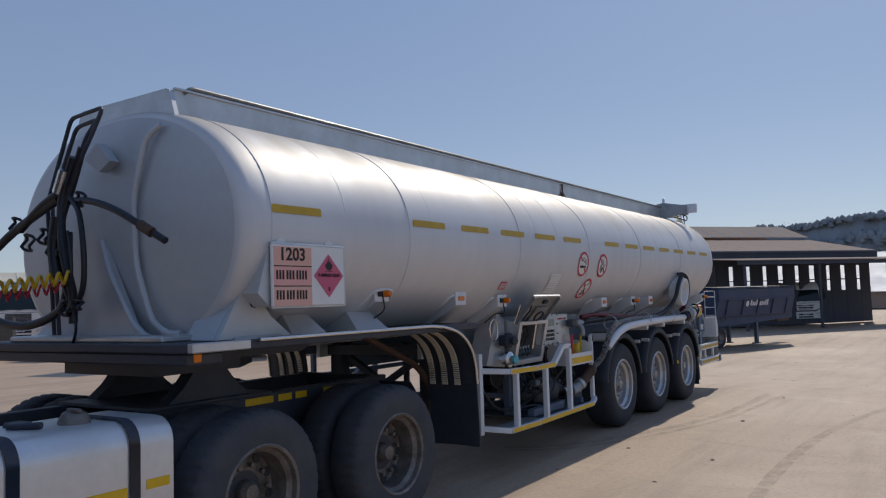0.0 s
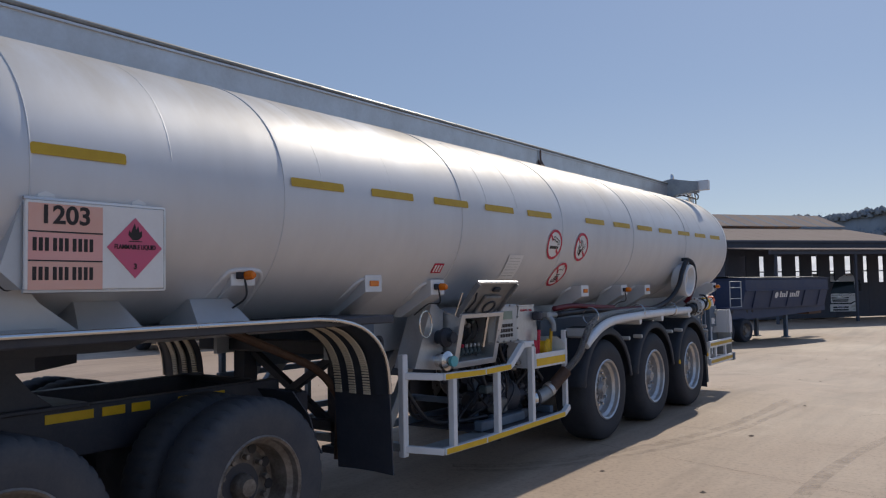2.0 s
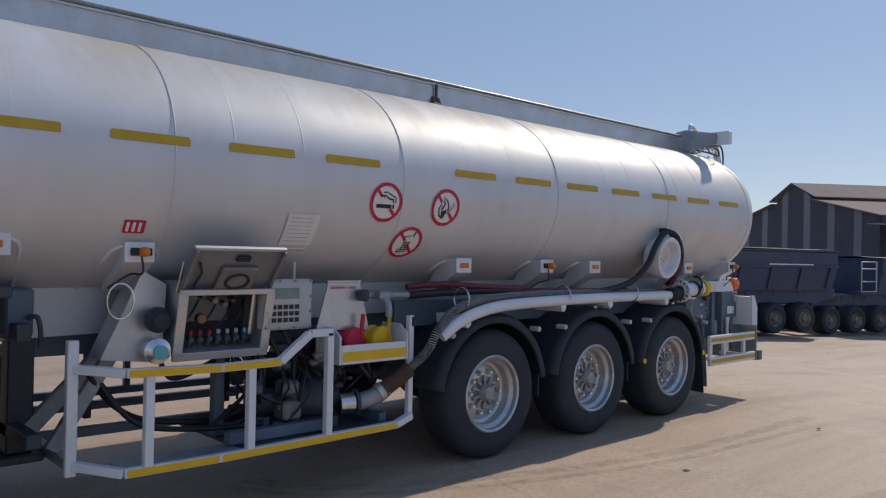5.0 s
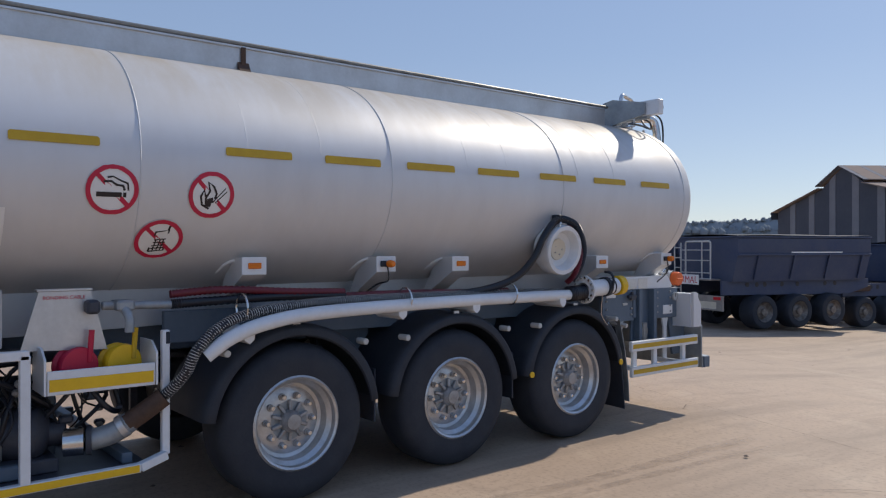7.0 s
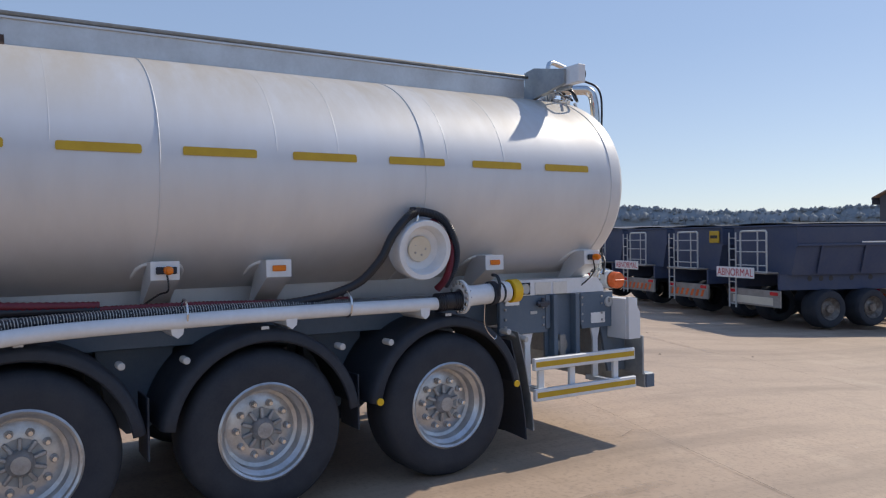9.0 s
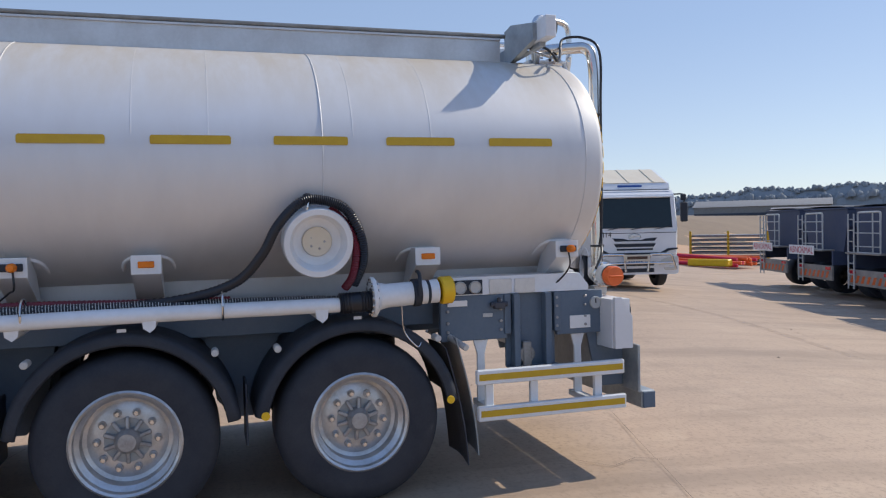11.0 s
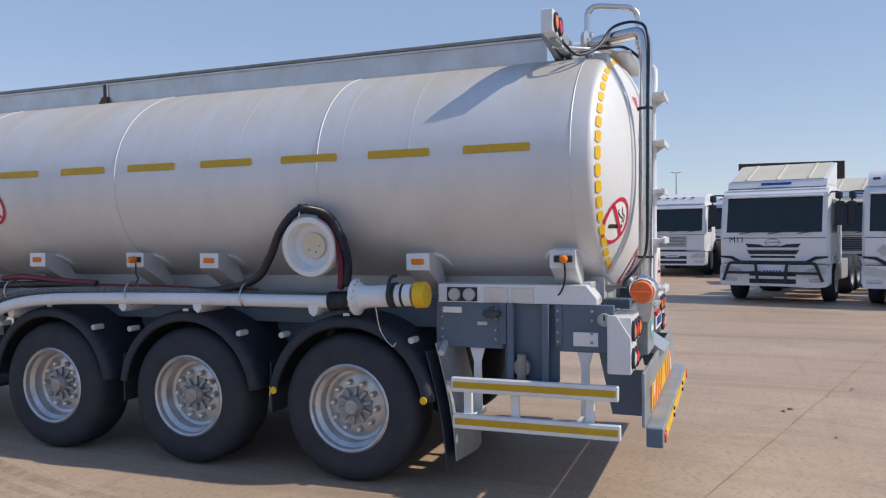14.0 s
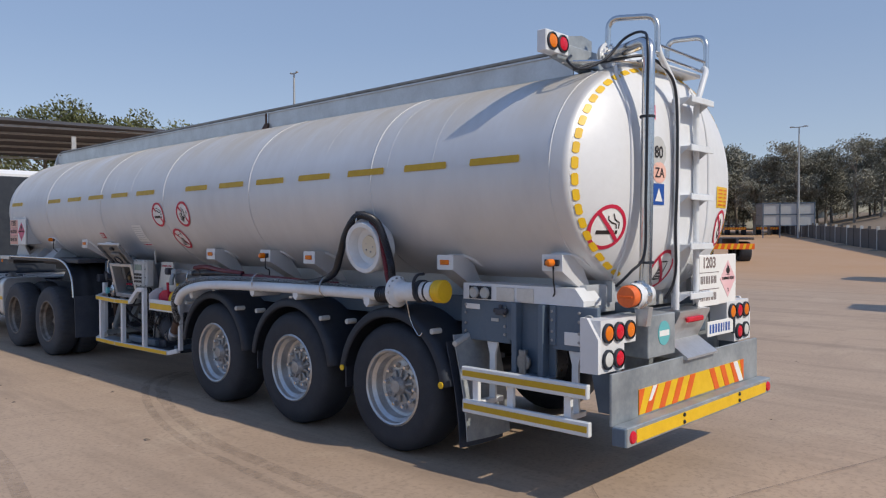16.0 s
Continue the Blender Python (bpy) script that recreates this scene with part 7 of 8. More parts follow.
for s_ in (1, -1):
    part("side_window", G().prism([(-11.55, 1.80), (-11.35, 2.62), (-10.60, 2.62), (-10.60, 1.80)], "x", s_ * 1.238, s_ * 1.248), M_WINDSCREEN, cb, "dark side window")
    part("door_line", G().box(s_ * 1.2395, s_ * 1.2435, -10.50, -10.485, 1.1, 2.75, 0.001), M_PLASTIC, cb)
    part("step", G().box(s_ * 0.95, s_ * 1.22, -11.35, -10.75, 0.45, 0.52, 0.01), M_PLASTIC, tractor)
    mr_ = part("mirror", G().box(s_ * 1.36, s_ * 1.56, -11.85, -11.73, 1.85, 2.45, 0.03), M_PLASTIC, tractor, "tall black mirror")
    part("mirror_arm", G().tube([(s_ * 1.2, -11.65, 2.70), (s_ * 1.46, -11.8, 2.65), (s_ * 1.46, -11.8, 2.4)], 0.02, 6), M_PLASTIC, mr_)
    part("headlamp", G().box(s_ * 0.72, s_ * 1.16, -12.135, -12.05, 0.66, 0.86, 0.03), M_CLEARLENS, tractor, "clear headlamp")
    w = empty_part("wheel", tractor, pose(1.22 * s_, -10.56, 0.50, 0, 0, 0 if s_ > 0 else 180) @ Matrix.Diagonal((1, 0.97, 0.97, 1)), "dusty front wheel with a browned rim")
    wheel_parts(w, True, False)
part("cab_back", G().box(-1.15, 1.15, -9.75, -9.70, 1.05, 2.85, 0.02), M_PLASTIC, tractor, "dark back wall of the cab")
part("catwalk", G().box(-0.45, 0.45, -9.6, -8.6, 0.99, 1.02, 0.004), M_SILVER, tractor, "checker plate catwalk")


# ---- parked cab-over trucks ----
def cabover(at, label, top="plain", grille="bars", body=M_CABWHITE, bull=False, words="", dark=False):
    """A parked tractor truck; local +x is ahead, the front bumper at x=0, ground at z=0."""
    t = thing("parked_truck", label, "truck", at, group="parked trucks")
    W = 1.22
    zb = 0.95
    side = [(-0.10, zb), (-0.05, 1.66), (-0.26, 2.62), (-0.40, 2.74), (-2.05, 2.74), (-2.05, zb)]
    g = G()
    n = len(side)
    rows = []
    for yk, ins in ((-W, 0.07), (-W + 0.05, 0.0), (W - 0.05, 0.0), (W, 0.07)):
        rows.append([(x - (ins if x > -1 else -ins * 0.3), yk, z - (ins * 0.6 if z > 2 else 0)) for x, z in side])
    v = [p for r in rows for p in r]
    f = [(i * n + k, i * n + (k + 1) % n, (i + 1) * n + (k + 1) % n, (i + 1) * n + k) for i in range(3) for k in range(n)]
    f += [tuple(range(n)), tuple(range(3 * n, 4 * n))]
    g.add(v, f)
    cabm = part("cab_body", g, body, t, "painted cab shell", 30)
    # windscreen with header and wipers
    slope = -0.21 / 0.96
    ws = part("windscreen", G().slab([[(-0.035 + slope * (z - 1.66) + 0.012 - 0.05 * (abs(y) / W) ** 2, y, z) for y in (-1.13, -0.6, 0, 0.6, 1.13)] for z in (1.70, 2.1, 2.53)], (0.012, 0, 0)), M_WINDSCREEN, cabm, "dark tinted windscreen", 60)
    for y in (-0.75, -0.1, 0.55):
        part("wiper", G().beam((0.012, y, 1.66), (-0.015, y + 0.48, 1.74), 0.024, 0.02), M_PLASTIC, ws)
    part("visor", G().box(-0.24, -0.15, -1.08, 1.08, 2.53, 2.58, 0.02), M_PLASTIC if dark else body, cabm)
    for s in (1, -1):
        part("side_window", G().prism([(-0.36, 1.66), (-0.46, 2.46), (-1.15, 2.46), (-1.15, 1.66)], "y", s * (W - 0.002), s * (W + 0.008)), M_WINDSCREEN, cabm, "dark side window")
        part("door_line", G().box(-1.24, -1.225, s * W, s * (W + 0.004), 1.0, 2.6, 0.001), M_PLASTIC, cabm)
        mir = part("mirror", G().box(-0.22, -0.10, s * 1.33, s * 1.52, 1.85, 2.40, 0.03), M_PLASTIC, t, "tall black mirror")
        part("mirror_arm", G().tube(bend([(-0.35, s * 1.2, 2.62), (-0.15, s * 1.42, 2.60), (-0.15, s * 1.42, 2.40)]), 0.02, 6), M_PLASTIC, mir)
        part("mirror_small", G().box(-0.2, -0.1, s * 1.33, s * 1.48, 2.45, 2.62, 0.03), M_PLASTIC, mir)
        part("wheel_arch", G().prism([(-0.78 + p, 0.52 + q) for p, q in arc(0, 0, 0.60, 0, 180, 12)] + [(-0.78 + p, 0.52 + q) for p, q in arc(0, 0, 0.66, 180, 0, 12)], "y", s * 0.9, s * 1.24), body, t)
        w = empty_part("wheel", t, pose(-1.35, s * 1.2, 0.52, 0, 0, 90 if s > 0 else -90), "dusty truck wheel")
        part("tyre", G().lathe([(r, -h * 0.78) for r, h in TYRE], (0, 0, 0), (1, 0, 0), 32), M_RUBBER, w)
        part("rim", G().lathe([(0.30, -0.01), (0.28, -0.06), (0.2, -0.10), (0.12, -0.05), (0.001, -0.04)], (0, 0, 0), (1, 0, 0), 24), M_RIM, w)
        for x in (-4.4, -5.75):
            w = empty_part("wheel", t, pose(x, s * 1.2, 0.52, 0, 0, 90 if s > 0 else -90), "dusty dual truck wheel")
            part("tyre", G().lathe([(r, -h * 1.5) for r, h in TYRE], (0, 0, 0), (1, 0, 0), 32), M_RUBBER, w)
            part("rim", G().lathe([(0.30, -0.01), (0.27, -0.10), (0.2, -0.16), (0.12, -0.10), (0.001, -0.08)], (0, 0, 0), (1, 0, 0), 24), M_RIM, w)
        part("fuel_tank", G().prism(rounded(-3.5, -2.3, 0.5, 1.0, 0.1, 3), "y", s * 0.6, s * 1.18), M_FUELTANK, t)
        part("headlamp", G().prism([(s * 0.66, 0.68), (s * 1.16, 0.72), (s * 1.19, 0.90), (s * 0.98, 0.90), (s * 0.72, 0.82)], "x", -0.09, 0.015), M_CLEARLENS, t, "wide clear headlamp")
        part("fog_lamp", G().box(-0.06, 0.022, s * 0.80, s * 1.12, 0.53, 0.62, 0.02), M_CLEARLENS, t)
    part("front_panel", G().box(-0.12, -0.035, -1.17, 1.17, 0.98, 1.64, 0.03), body, t, "flat panel under the windscreen")
    part("panel_gap", G().box(-0.05, -0.031, -1.15, 1.15, 1.555, 1.572, 0.002), M_PLASTIC, t, "dark gap under the wiper panel")
    if grille == "bars":
        part("grille_slot", G().prism([(-0.62, 1.43), (-0.55, 1.34), (0.55, 1.34), (0.62, 1.43), (0.30, 1.41), (0.18, 1.37), (-0.18, 1.37), (-0.30, 1.41)], "x", -0.05, -0.022), M_PLASTIC, t, "black grille slot")
        part("grille_slot", G().prism([(-0.58, 1.27), (-0.52, 1.18), (0.52, 1.18), (0.58, 1.27)], "x", -0.05, -0.022), M_PLASTIC, t, "black grille slot")
        part("grille_slot", G().prism([(-1.19, 1.14), (-0.92, 1.13), (-0.72, 1.02), (0.72, 1.02), (0.92, 1.13), (1.19, 1.14), (1.19, 1.10), (0.94, 1.06), (0.74, 0.93), (-0.74, 0.93), (-0.94, 1.06), (-1.19, 1.10)], "x", -0.05, -0.015), M_PLASTIC, t, "black line over the bumper")
        part("grille_bar", G().box(-0.03, -0.012, -0.60, 0.60, 1.29, 1.325, 0.006), body, t, "painted bar between the slots")
        part("grille_slot", G().box(-0.05, -0.022, -0.50, 0.50, 1.09, 1.14, 0.01), M_PLASTIC, t, "black grille slot")
        if top == "plain":
            for s in (1, -1):
                part("diamond_plate", G().prism([(s * 0.78, 1.40), (s * 0.92, 1.27), (s * 0.78, 1.14), (s * 0.64, 1.27)], "x", -0.03, -0.012), M_BOXGREY, t, "blank grey diamond plate")
        part("badge", G().tube([(-0.025, 0.17 * math.cos(a), 1.46 + 0.08 * math.sin(a)) for a in [2 * math.pi * k / 20 for k in range(21)]], 0.012, 6), M_CHROME, t, "plain oval chrome ring")
        part("badge_bar", G().box(-0.035, -0.02, -0.15, 0.15, 1.447, 1.473, 0.004), M_CHROME, t)
    else:
        gr = part("grille_panel", G().box(-0.06, -0.025, -0.52, 0.52, 1.10, 1.52, 0.02), M_SILVER if grille == "chrome" else M_PLASTIC, t, "barred grille")
        for k in range(7):
            part("grille_bar", G().box(-0.03, -0.015, -0.50, 0.50, 1.13 + k * 0.055, 1.15 + k * 0.055, 0.004), M_PLASTIC if grille == "chrome" else M_STEELGREY, gr)
        part("grille_slot", G().box(-0.05, -0.02, -0.5, 0.5, 0.88, 1.0, 0.01), M_PLASTIC, t)
    part("bumper", G().prism(rounded(-1.20, 1.20, 0.42, 0.93, 0.08, 4), "x", -0.55, 0.0), body, t, "painted front bumper")
    for z0 in (0.48, 0.66):
        part("bumper_slot", G().box(-0.02, 0.008, -0.52, 0.52, z0, z0 + 0.11, 0.01), M_PLASTIC, t, "black bumper slot")
    pl = part("number_plate", G().box(0.008, 0.02, -0.25, 0.25, 0.72, 0.83, 0.006), M_SIGNWHITE, t, "pale number plate")
    for k in range(6):
        part("plate_bar", G().box(0.02, 0.022, -0.2 + k * 0.07, -0.16 + k * 0.07, 0.75, 0.80, 0.002), M_BLUE, pl)
    part("chassis", G().box(-6.5, -1.8, -0.42, 0.42, 0.7, 0.98, 0.01), M_GREASE, t, "black frame")
    part("engine_shadow", G().box(-2.0, -0.3, -0.9, 0.9, 0.45, 0.95, 0.02), M_GREASE, t)
    if top == "plain":
        part("roof_box", G().prism([(-0.30, 2.72), (-0.36, 2.90), (-0.50, 3.05), (-0.72, 3.14), (-1.0, 3.17), (-2.02, 3.17), (-2.02, 2.72)], "y", -1.12, 1.12), body, t, "tall smooth roof box", 25)
        part("roof_recess", G().prism([(-0.345, 2.93), (-0.43, 3.03), (-0.62, 3.13), (-0.62, 3.09), (-0.46, 3.0), (-0.39, 2.93)], "y", -0.70, 0.70), body, t, "shallow raised roof panel")
        for y in (-0.95, 0.95):
            part("roof_lamp", G().box(-0.40, -0.34, y - 0.08, y + 0.08, 2.86, 2.92, 0.015), M_GREASE, t)
    elif top == "deflector":
        part("roof_box", G().prism([(-0.35, 2.72), (-0.62, 2.84), (-2.02, 2.86), (-2.02, 2.72)], "y", -1.12, 1.12), body, t, "low roof")
        d = part("wind_deflector", G().prism([(-0.42, 2.78), (-0.52, 2.95), (-1.9, 3.42), (-2.0, 3.42), (-2.0, 2.85)], "y", -1.12, 1.12), M_CABWHITE, t, "tall wind deflector with a dusty cream top", 25)
        part("deflector_top", G().slab([[(x, y, 2.957 + (-0.52 - x) * 0.3406) for y in (-1.05, 0, 1.05)] for x in (-0.52, -1.2, -1.88)], (0.004, 0, 0.010)), M_CREAM, d, "dusty cream sloping sheet")
        for y in (-0.7, 0.0, 0.7):
            part("deflector_rib", G().beam((-0.55, y, 2.985), (-1.85, y, 3.425), 0.05, 0.03), M_CREAM, d)
        part("brand_bar", G().box(-0.475, -0.455, -0.34, 0.34, 2.82, 2.90, 0.004), M_BLUE, d, "blue bar of lettering")
    else:
        part("roof_box", G().prism([(-0.30, 2.72), (-0.50, 2.98), (-0.85, 3.12), (-2.02, 3.14), (-2.02, 2.72)], "y", -1.12, 1.12), body, t, "rounded high roof", 25)
        for k in range(5):
            part("roof_lamp", G().box(-0.50, -0.44, -0.62 + k * 0.31, -0.52 + k * 0.31, 2.94, 2.98, 0.01), M_GREASE, t)
    if bull:
        bb = part("bull_bar", G().tube(fillet([(0.10, -1.1, 0.55), (0.14, -0.95, 0.98), (0.14, -0.35, 0.98), (0.14, -0.3, 0.5)], 0.08), 0.035, 8), M_CHROME if bull == "chrome" else M_PLASTIC, t, "tubular bull bar")
        part("bar_tube", G().tube(fillet([(0.10, 1.1, 0.55), (0.14, 0.95, 0.98), (0.14, 0.35, 0.98), (0.14, 0.3, 0.5)], 0.08), 0.035, 8), M_CHROME if bull == "chrome" else M_PLASTIC, bb)
        part("bar_tube", G().tube([(0.14, -1.0, 0.74), (0.14, 1.0, 0.74)], 0.03, 8), M_CHROME if bull == "chrome" else M_PLASTIC, bb)
        if bull == "chrome":
            part("name_board", G().box(0.17, 0.19, -0.35, 0.35, 0.80, 0.98, 0.02), M_CREAM, bb, "cream board with a dark bar")
            part("name_bar", G().box(0.19, 0.195, -0.28, 0.28, 0.85, 0.93, 0.005), M_RUST, bb)
    if words:
        lettering(words, 0.20, M_INK, t, Matrix.Translation((-0.028, -0.82, 1.52)) @ Matrix(((0, 0, 1, 0), (1, 0, 0, 0), (0, 1, 0, 0), (0, 0, 0, 1))))
    return t


def spot(x, y, turn, dz=0.0):
    return pose(x, y, gz(x, y) + dz, 0, 0, turn)


cabover(spot(-13.2, 7.75, -15, 0.0), "white cab-over truck with a tall smooth roof, dusty windscreen", "plain")
cabover(spot(-13.9, 4.75, -14, 0.0), "white cab-over truck lettered M11 with a blue-marked wind deflector", "deflector", bull="black", words="M11")
cabover(spot(-12.7, 11.75, -15, 0.0), "white cab-over truck lettered M14 with a chrome bull bar", "deflector", bull="chrome", words="M14")
cabover(spot(-24.2, 1.75, -8, 0.0), "white American-style cab-over truck with a barred grille", "round", grille="chrome")
cabover(spot(-20.5, 7.5, -15, 0.0), "grey-white truck with a wide dark grille parked behind", "deflector", grille="dark", body=M_CREAM, dark=True)
cabover(spot(-21.5, 11.6, -15, 0.0), "white truck parked in the second row", "deflector")
cabover(spot(-29.8, 7.4, -25, 0.0), "white truck with a brown deflector parked far back", "deflector", grille="dark")
cabover(spot(-28.0, 3.6, -12, 0.0), "white truck with a dark visor parked far back", "round", dark=True)


# ---- parked side tippers ----
def tipper(at, label, length, legs=False, sign=True, cage=True, tub=M_TIPPER, writing="low", back=0.35, axles=(1.4, 2.73, 4.06), leg_y=0.0):
    """A side tipper trailer; local y is ahead, the rear at y=0, ground at z=0."""
    t = thing("side_tipper_trailer", label, "trailer", at, group="parked tippers")
    L = length
    out = [(1.05, 1.38), (1.27, 2.20), (1.27, 2.61), (1.22, 2.65)]
    poly = out + [(-x, z) for x, z in out[::-1]]
    tb = part("tub", G().prism(poly, "y", back, L), tub, t, "dark navy tipping tub with sloped sides")
    part("tub_rim", G().box(-1.30, 1.30, back - 0.05, L + 0.03, 2.63, 2.68, 0.01), tub, tb)
    part("tarpaulin", G().slab([[(x, y, 2.69 + 0.05 * math.cos(x * 1.2) + 0.03 * noise.noise(Vector((x * 2, y * 2, 1)))) for x in (-1.3, -0.8, -0.3, 0.3, 0.8, 1.3)] for y in [back - 0.05 + (L - back + 0.05) * k / 8 for k in range(9)]], (0, 0, 0.01)), M_TARP, tb, "black tarpaulin cover", 60)
    k = back + 0.75
    while k < L - 0.2:
        part("tub_rib", G().beam((1.10, k, 1.43), (1.295, k, 2.16), 0.06, 0.05), tub, tb)
        k += 1.35
    part("tub_ledge", G().box(1.24, 1.31, back, L, 2.12, 2.18, 0.01), tub, tb)
    if writing == "low":
        x, y0 = 1.283, L * 0.42
        part("lettering_bar", G().box(x, x + 0.006, y0, y0 + 2.0, 2.195, 2.235, 0.002), M_SIGNWHITE, tb, "cropped bar of white lettering")
    else:
        y0 = back + (L - back) * 0.36
        m = Matrix.Translation((1.205, 0, 1.93)) @ pose(0, 0, 0, 0, 14.5, 0)
        part("emblem", G().lathe([(0.001, 0), (0.14, 0)], (1.213, y0, 1.93), (1, 0, -0.26), 18), M_SIGNWHITE, tb, "plain round white emblem")
        w = y0 + 0.28
        for k, h in enumerate((0.26, 0.19, 0.17, 0.27, 0.19, 0.19, 0.19, 0.17, 0.27, 0.27)):
            part("lettering_bar", G().box(0.0, 0.006, w, w + 0.11, -0.10, -0.10 + h, 0.004, m), M_SIGNWHITE, tb)
            w += 0.165
    for s in (1, -1):
        part("frame_rail", G().prism([(0.1, 1.40), (0.1, 1.0), (5.0 if L > 5 else L, 0.95), (L + 0.3, 1.15), (L + 0.3, 1.40)], "x", 0.85 * s, 0.93 * s), tub, t, "deep frame side with holes")
        for y in (1.0, 1.35, 1.65, 2.3, 2.9, 4.0, 4.4):
            if y < L - 0.4:
                # flat dark discs on the solid side paint the shade of its holes
                part("frame_hole_shade", G().cyl((0.93 * s, y, 1.28), (0.938 * s, y, 1.28), 0.07, 12), M_INSHADE, t)
        for y in axles:
            w = empty_part("wheel", t, pose(1.22 * s, y, 0.5, 0, 0, 0 if s > 0 else 180), "dusty dual trailer wheel")
            part("tyre", G().lathe([(r * 0.96, -h * 1.5) for r, h in TYRE], (0, 0, 0), (1, 0, 0), 32), M_RUBBER, w)
            part("rim", G().lathe([(0.29, -0.012), (0.26, -0.08), (0.2, -0.13), (0.12, -0.08), (0.10, -0.02), (0.001, -0.015)], (0, 0, 0), (1, 0, 0), 24), M_RIM_DIRTY, w)
        if legs:
            part("landing_leg", G().box(0.72 * s - 0.08, 0.72 * s + 0.08, leg_y - 0.08, leg_y + 0.08, 0.03, 1.35, 0.01), M_CHASSIS, t, "dark landing leg")
            part("leg_foot", G().box(0.72 * s - 0.15, 0.72 * s + 0.15, leg_y - 0.16, leg_y + 0.16, 0.0, 0.05, 0.01), M_CHASSIS, t)
    bumper = part("rear_bumper", G().box(-1.05, 1.05, 0.0, 0.06, 0.55, 0.98, 0.01), M_BUMPER, t, "dirty pale rear bumper")
    for k in range(7):
        if sign == "yellow":
            break
        part("chevron_stripe", G().prism([(-0.95 + k * 0.27, 0.62), (-0.83 + k * 0.27, 0.62), (-0.73 + k * 0.27, 0.82), (-0.85 + k * 0.27, 0.82)], "y", -0.006, 0.0), M_ORANGE, bumper)
    if sign == "yellow":
        part("faded_board", G().box(-0.85, 0.8, -0.008, 0.0, 0.60, 0.80, 0.004), M_CREAM, bumper, "faded yellow chevron board")
    for s in (1, -1):
        part("red_lamp", G().box(0.68 * s, 0.98 * s, -0.012, 0.0, 0.86, 0.95, 0.01), M_REDLENS, bumper)
    if cage == "tub":
        c = part("access_cage", G().tube([(1.30, 3.0, 1.5), (1.30, 3.0, 2.55), (1.30, 2.2, 2.55), (1.30, 2.2, 1.5), (1.30, 3.0, 1.5)], 0.025, 6), M_BOXGREY, t, "pale tubular access cage")
        for zz in (1.85, 2.3):
            part("cage_bar", G().tube([(1.30, 2.2, zz), (1.30, 3.0, zz)], 0.02, 6), M_BOXGREY, c)
        part("cage_foot", G().box(0.9, 1.32, 2.15, 3.05, 1.40, 1.50, 0.01), tub, c)
    elif cage:
        c = part("access_cage", G().tube(fillet([(-0.45, -0.05, 1.45), (-0.45, -0.05, 2.53), (0.62, -0.05, 2.53), (0.62, -0.05, 1.45)], 0.08) + [Vector((-0.45, -0.05, 1.45))], 0.026, 6), M_BOXGREY, t, "pale tubular access cage")
        part("cage_bar", G().tube([(0.26, -0.05, 1.45), (0.26, -0.05, 2.53)], 0.020, 6), M_BOXGREY, c)
        for zz in (1.62, 1.98, 2.28):
            part("cage_bar", G().tube([(-0.62, -0.05, zz), (0.62, -0.05, zz)], 0.016, 6), M_BOXGREY, c)
        part("cage_foot", G().box(-1.05, 0.64, -0.09, 0.30, 1.40, 1.45, 0.01), M_BUMPER, c)
        for xx in (-0.95, -0.66):
            part("ladder_stile", G().tube([(xx, -0.05, 0.45), (xx, -0.05, 2.50)], 0.022, 6), M_BOXGREY, c)
        for kk in range(7):
            part("ladder_rung", G().tube([(-0.95, -0.05, 0.55 + kk * 0.30), (-0.66, -0.05, 0.55 + kk * 0.30)], 0.014, 6), M_BOXGREY, c)
    if sign in (True, "yellow"):
        sb = part("abnormal_sign", G().box(-1.45, 0.20, -0.12, -0.10, 1.27, 1.56, 0.01), M_SIGNWHITE, t, "white board with red ABNORMAL lettering")
        lettering("ABNORMAL", 0.29, M_RED, sb, pose(-0.62, -0.122, 1.405, 90, 0, 0), wide=1.0)
    if sign == "placard":
        part("yellow_placard", G().box(0.70, 1.16, 0.29, 0.33, 2.20, 2.55, 0.01), M_YELLOW, t, "yellow placard with dark bars")
        part("placard_bar", G().box(0.76, 1.10, 0.28, 0.29, 2.33, 2.42, 0.005), M_INK, t)
    part("tow_tongue", G().box(-0.3, 0.3, L, L + 1.2, 0.95, 1.15, 0.02), M_RUST, t, "brown gooseneck")
    return t


AX, AY, TURN_T = -7.15, 16.25, -17.2
u, v = Vector((math.sin(0.30), math.cos(0.30))), Vector((-math.cos(0.30), math.sin(0.30)))


def row_spot(a, b):
    p = Vector((AX, AY)) + u * a + v * b
    return pose(p.x, p.y, gz(p.x, p.y), 0, 0, TURN_T)


tipper(row_spot(0, 0), "navy side tipper trailer with an ABNORMAL board and access cage", 5.5, sign="yellow")
tipper(row_spot(5.5, 0.75), "navy side tipper trailer on landing legs with white lettering bars", 10.3, legs=True, sign=False, writing="side", back=3.4, axles=(0.8, 2.13, 3.46), leg_y=7.4, cage="tub")
tipper(row_spot(0.0, 3.1), "navy side tipper trailer with a yellow placard and cage", 6.5, sign="placard")
tipper(row_spot(0.1, 6.3), "navy side tipper trailer with a white ABNORMAL board", 6.5)
tipper(row_spot(0.3, 9.7), "navy side tipper trailer with a torn cover at the row's end", 6.5)
tipper(row_spot(9, 4.2), "navy side tipper trailer in the second row", 6.5, sign=False, cage=False)
tipper(row_spot(9, 7.4), "navy side tipper trailer in the second row", 6.5, sign=False, cage=False)
tipper(spot(-26.0, 14.8, 74), "green side tipper trailer behind the trucks", 6.0, tub=M_GREEN, sign=False)

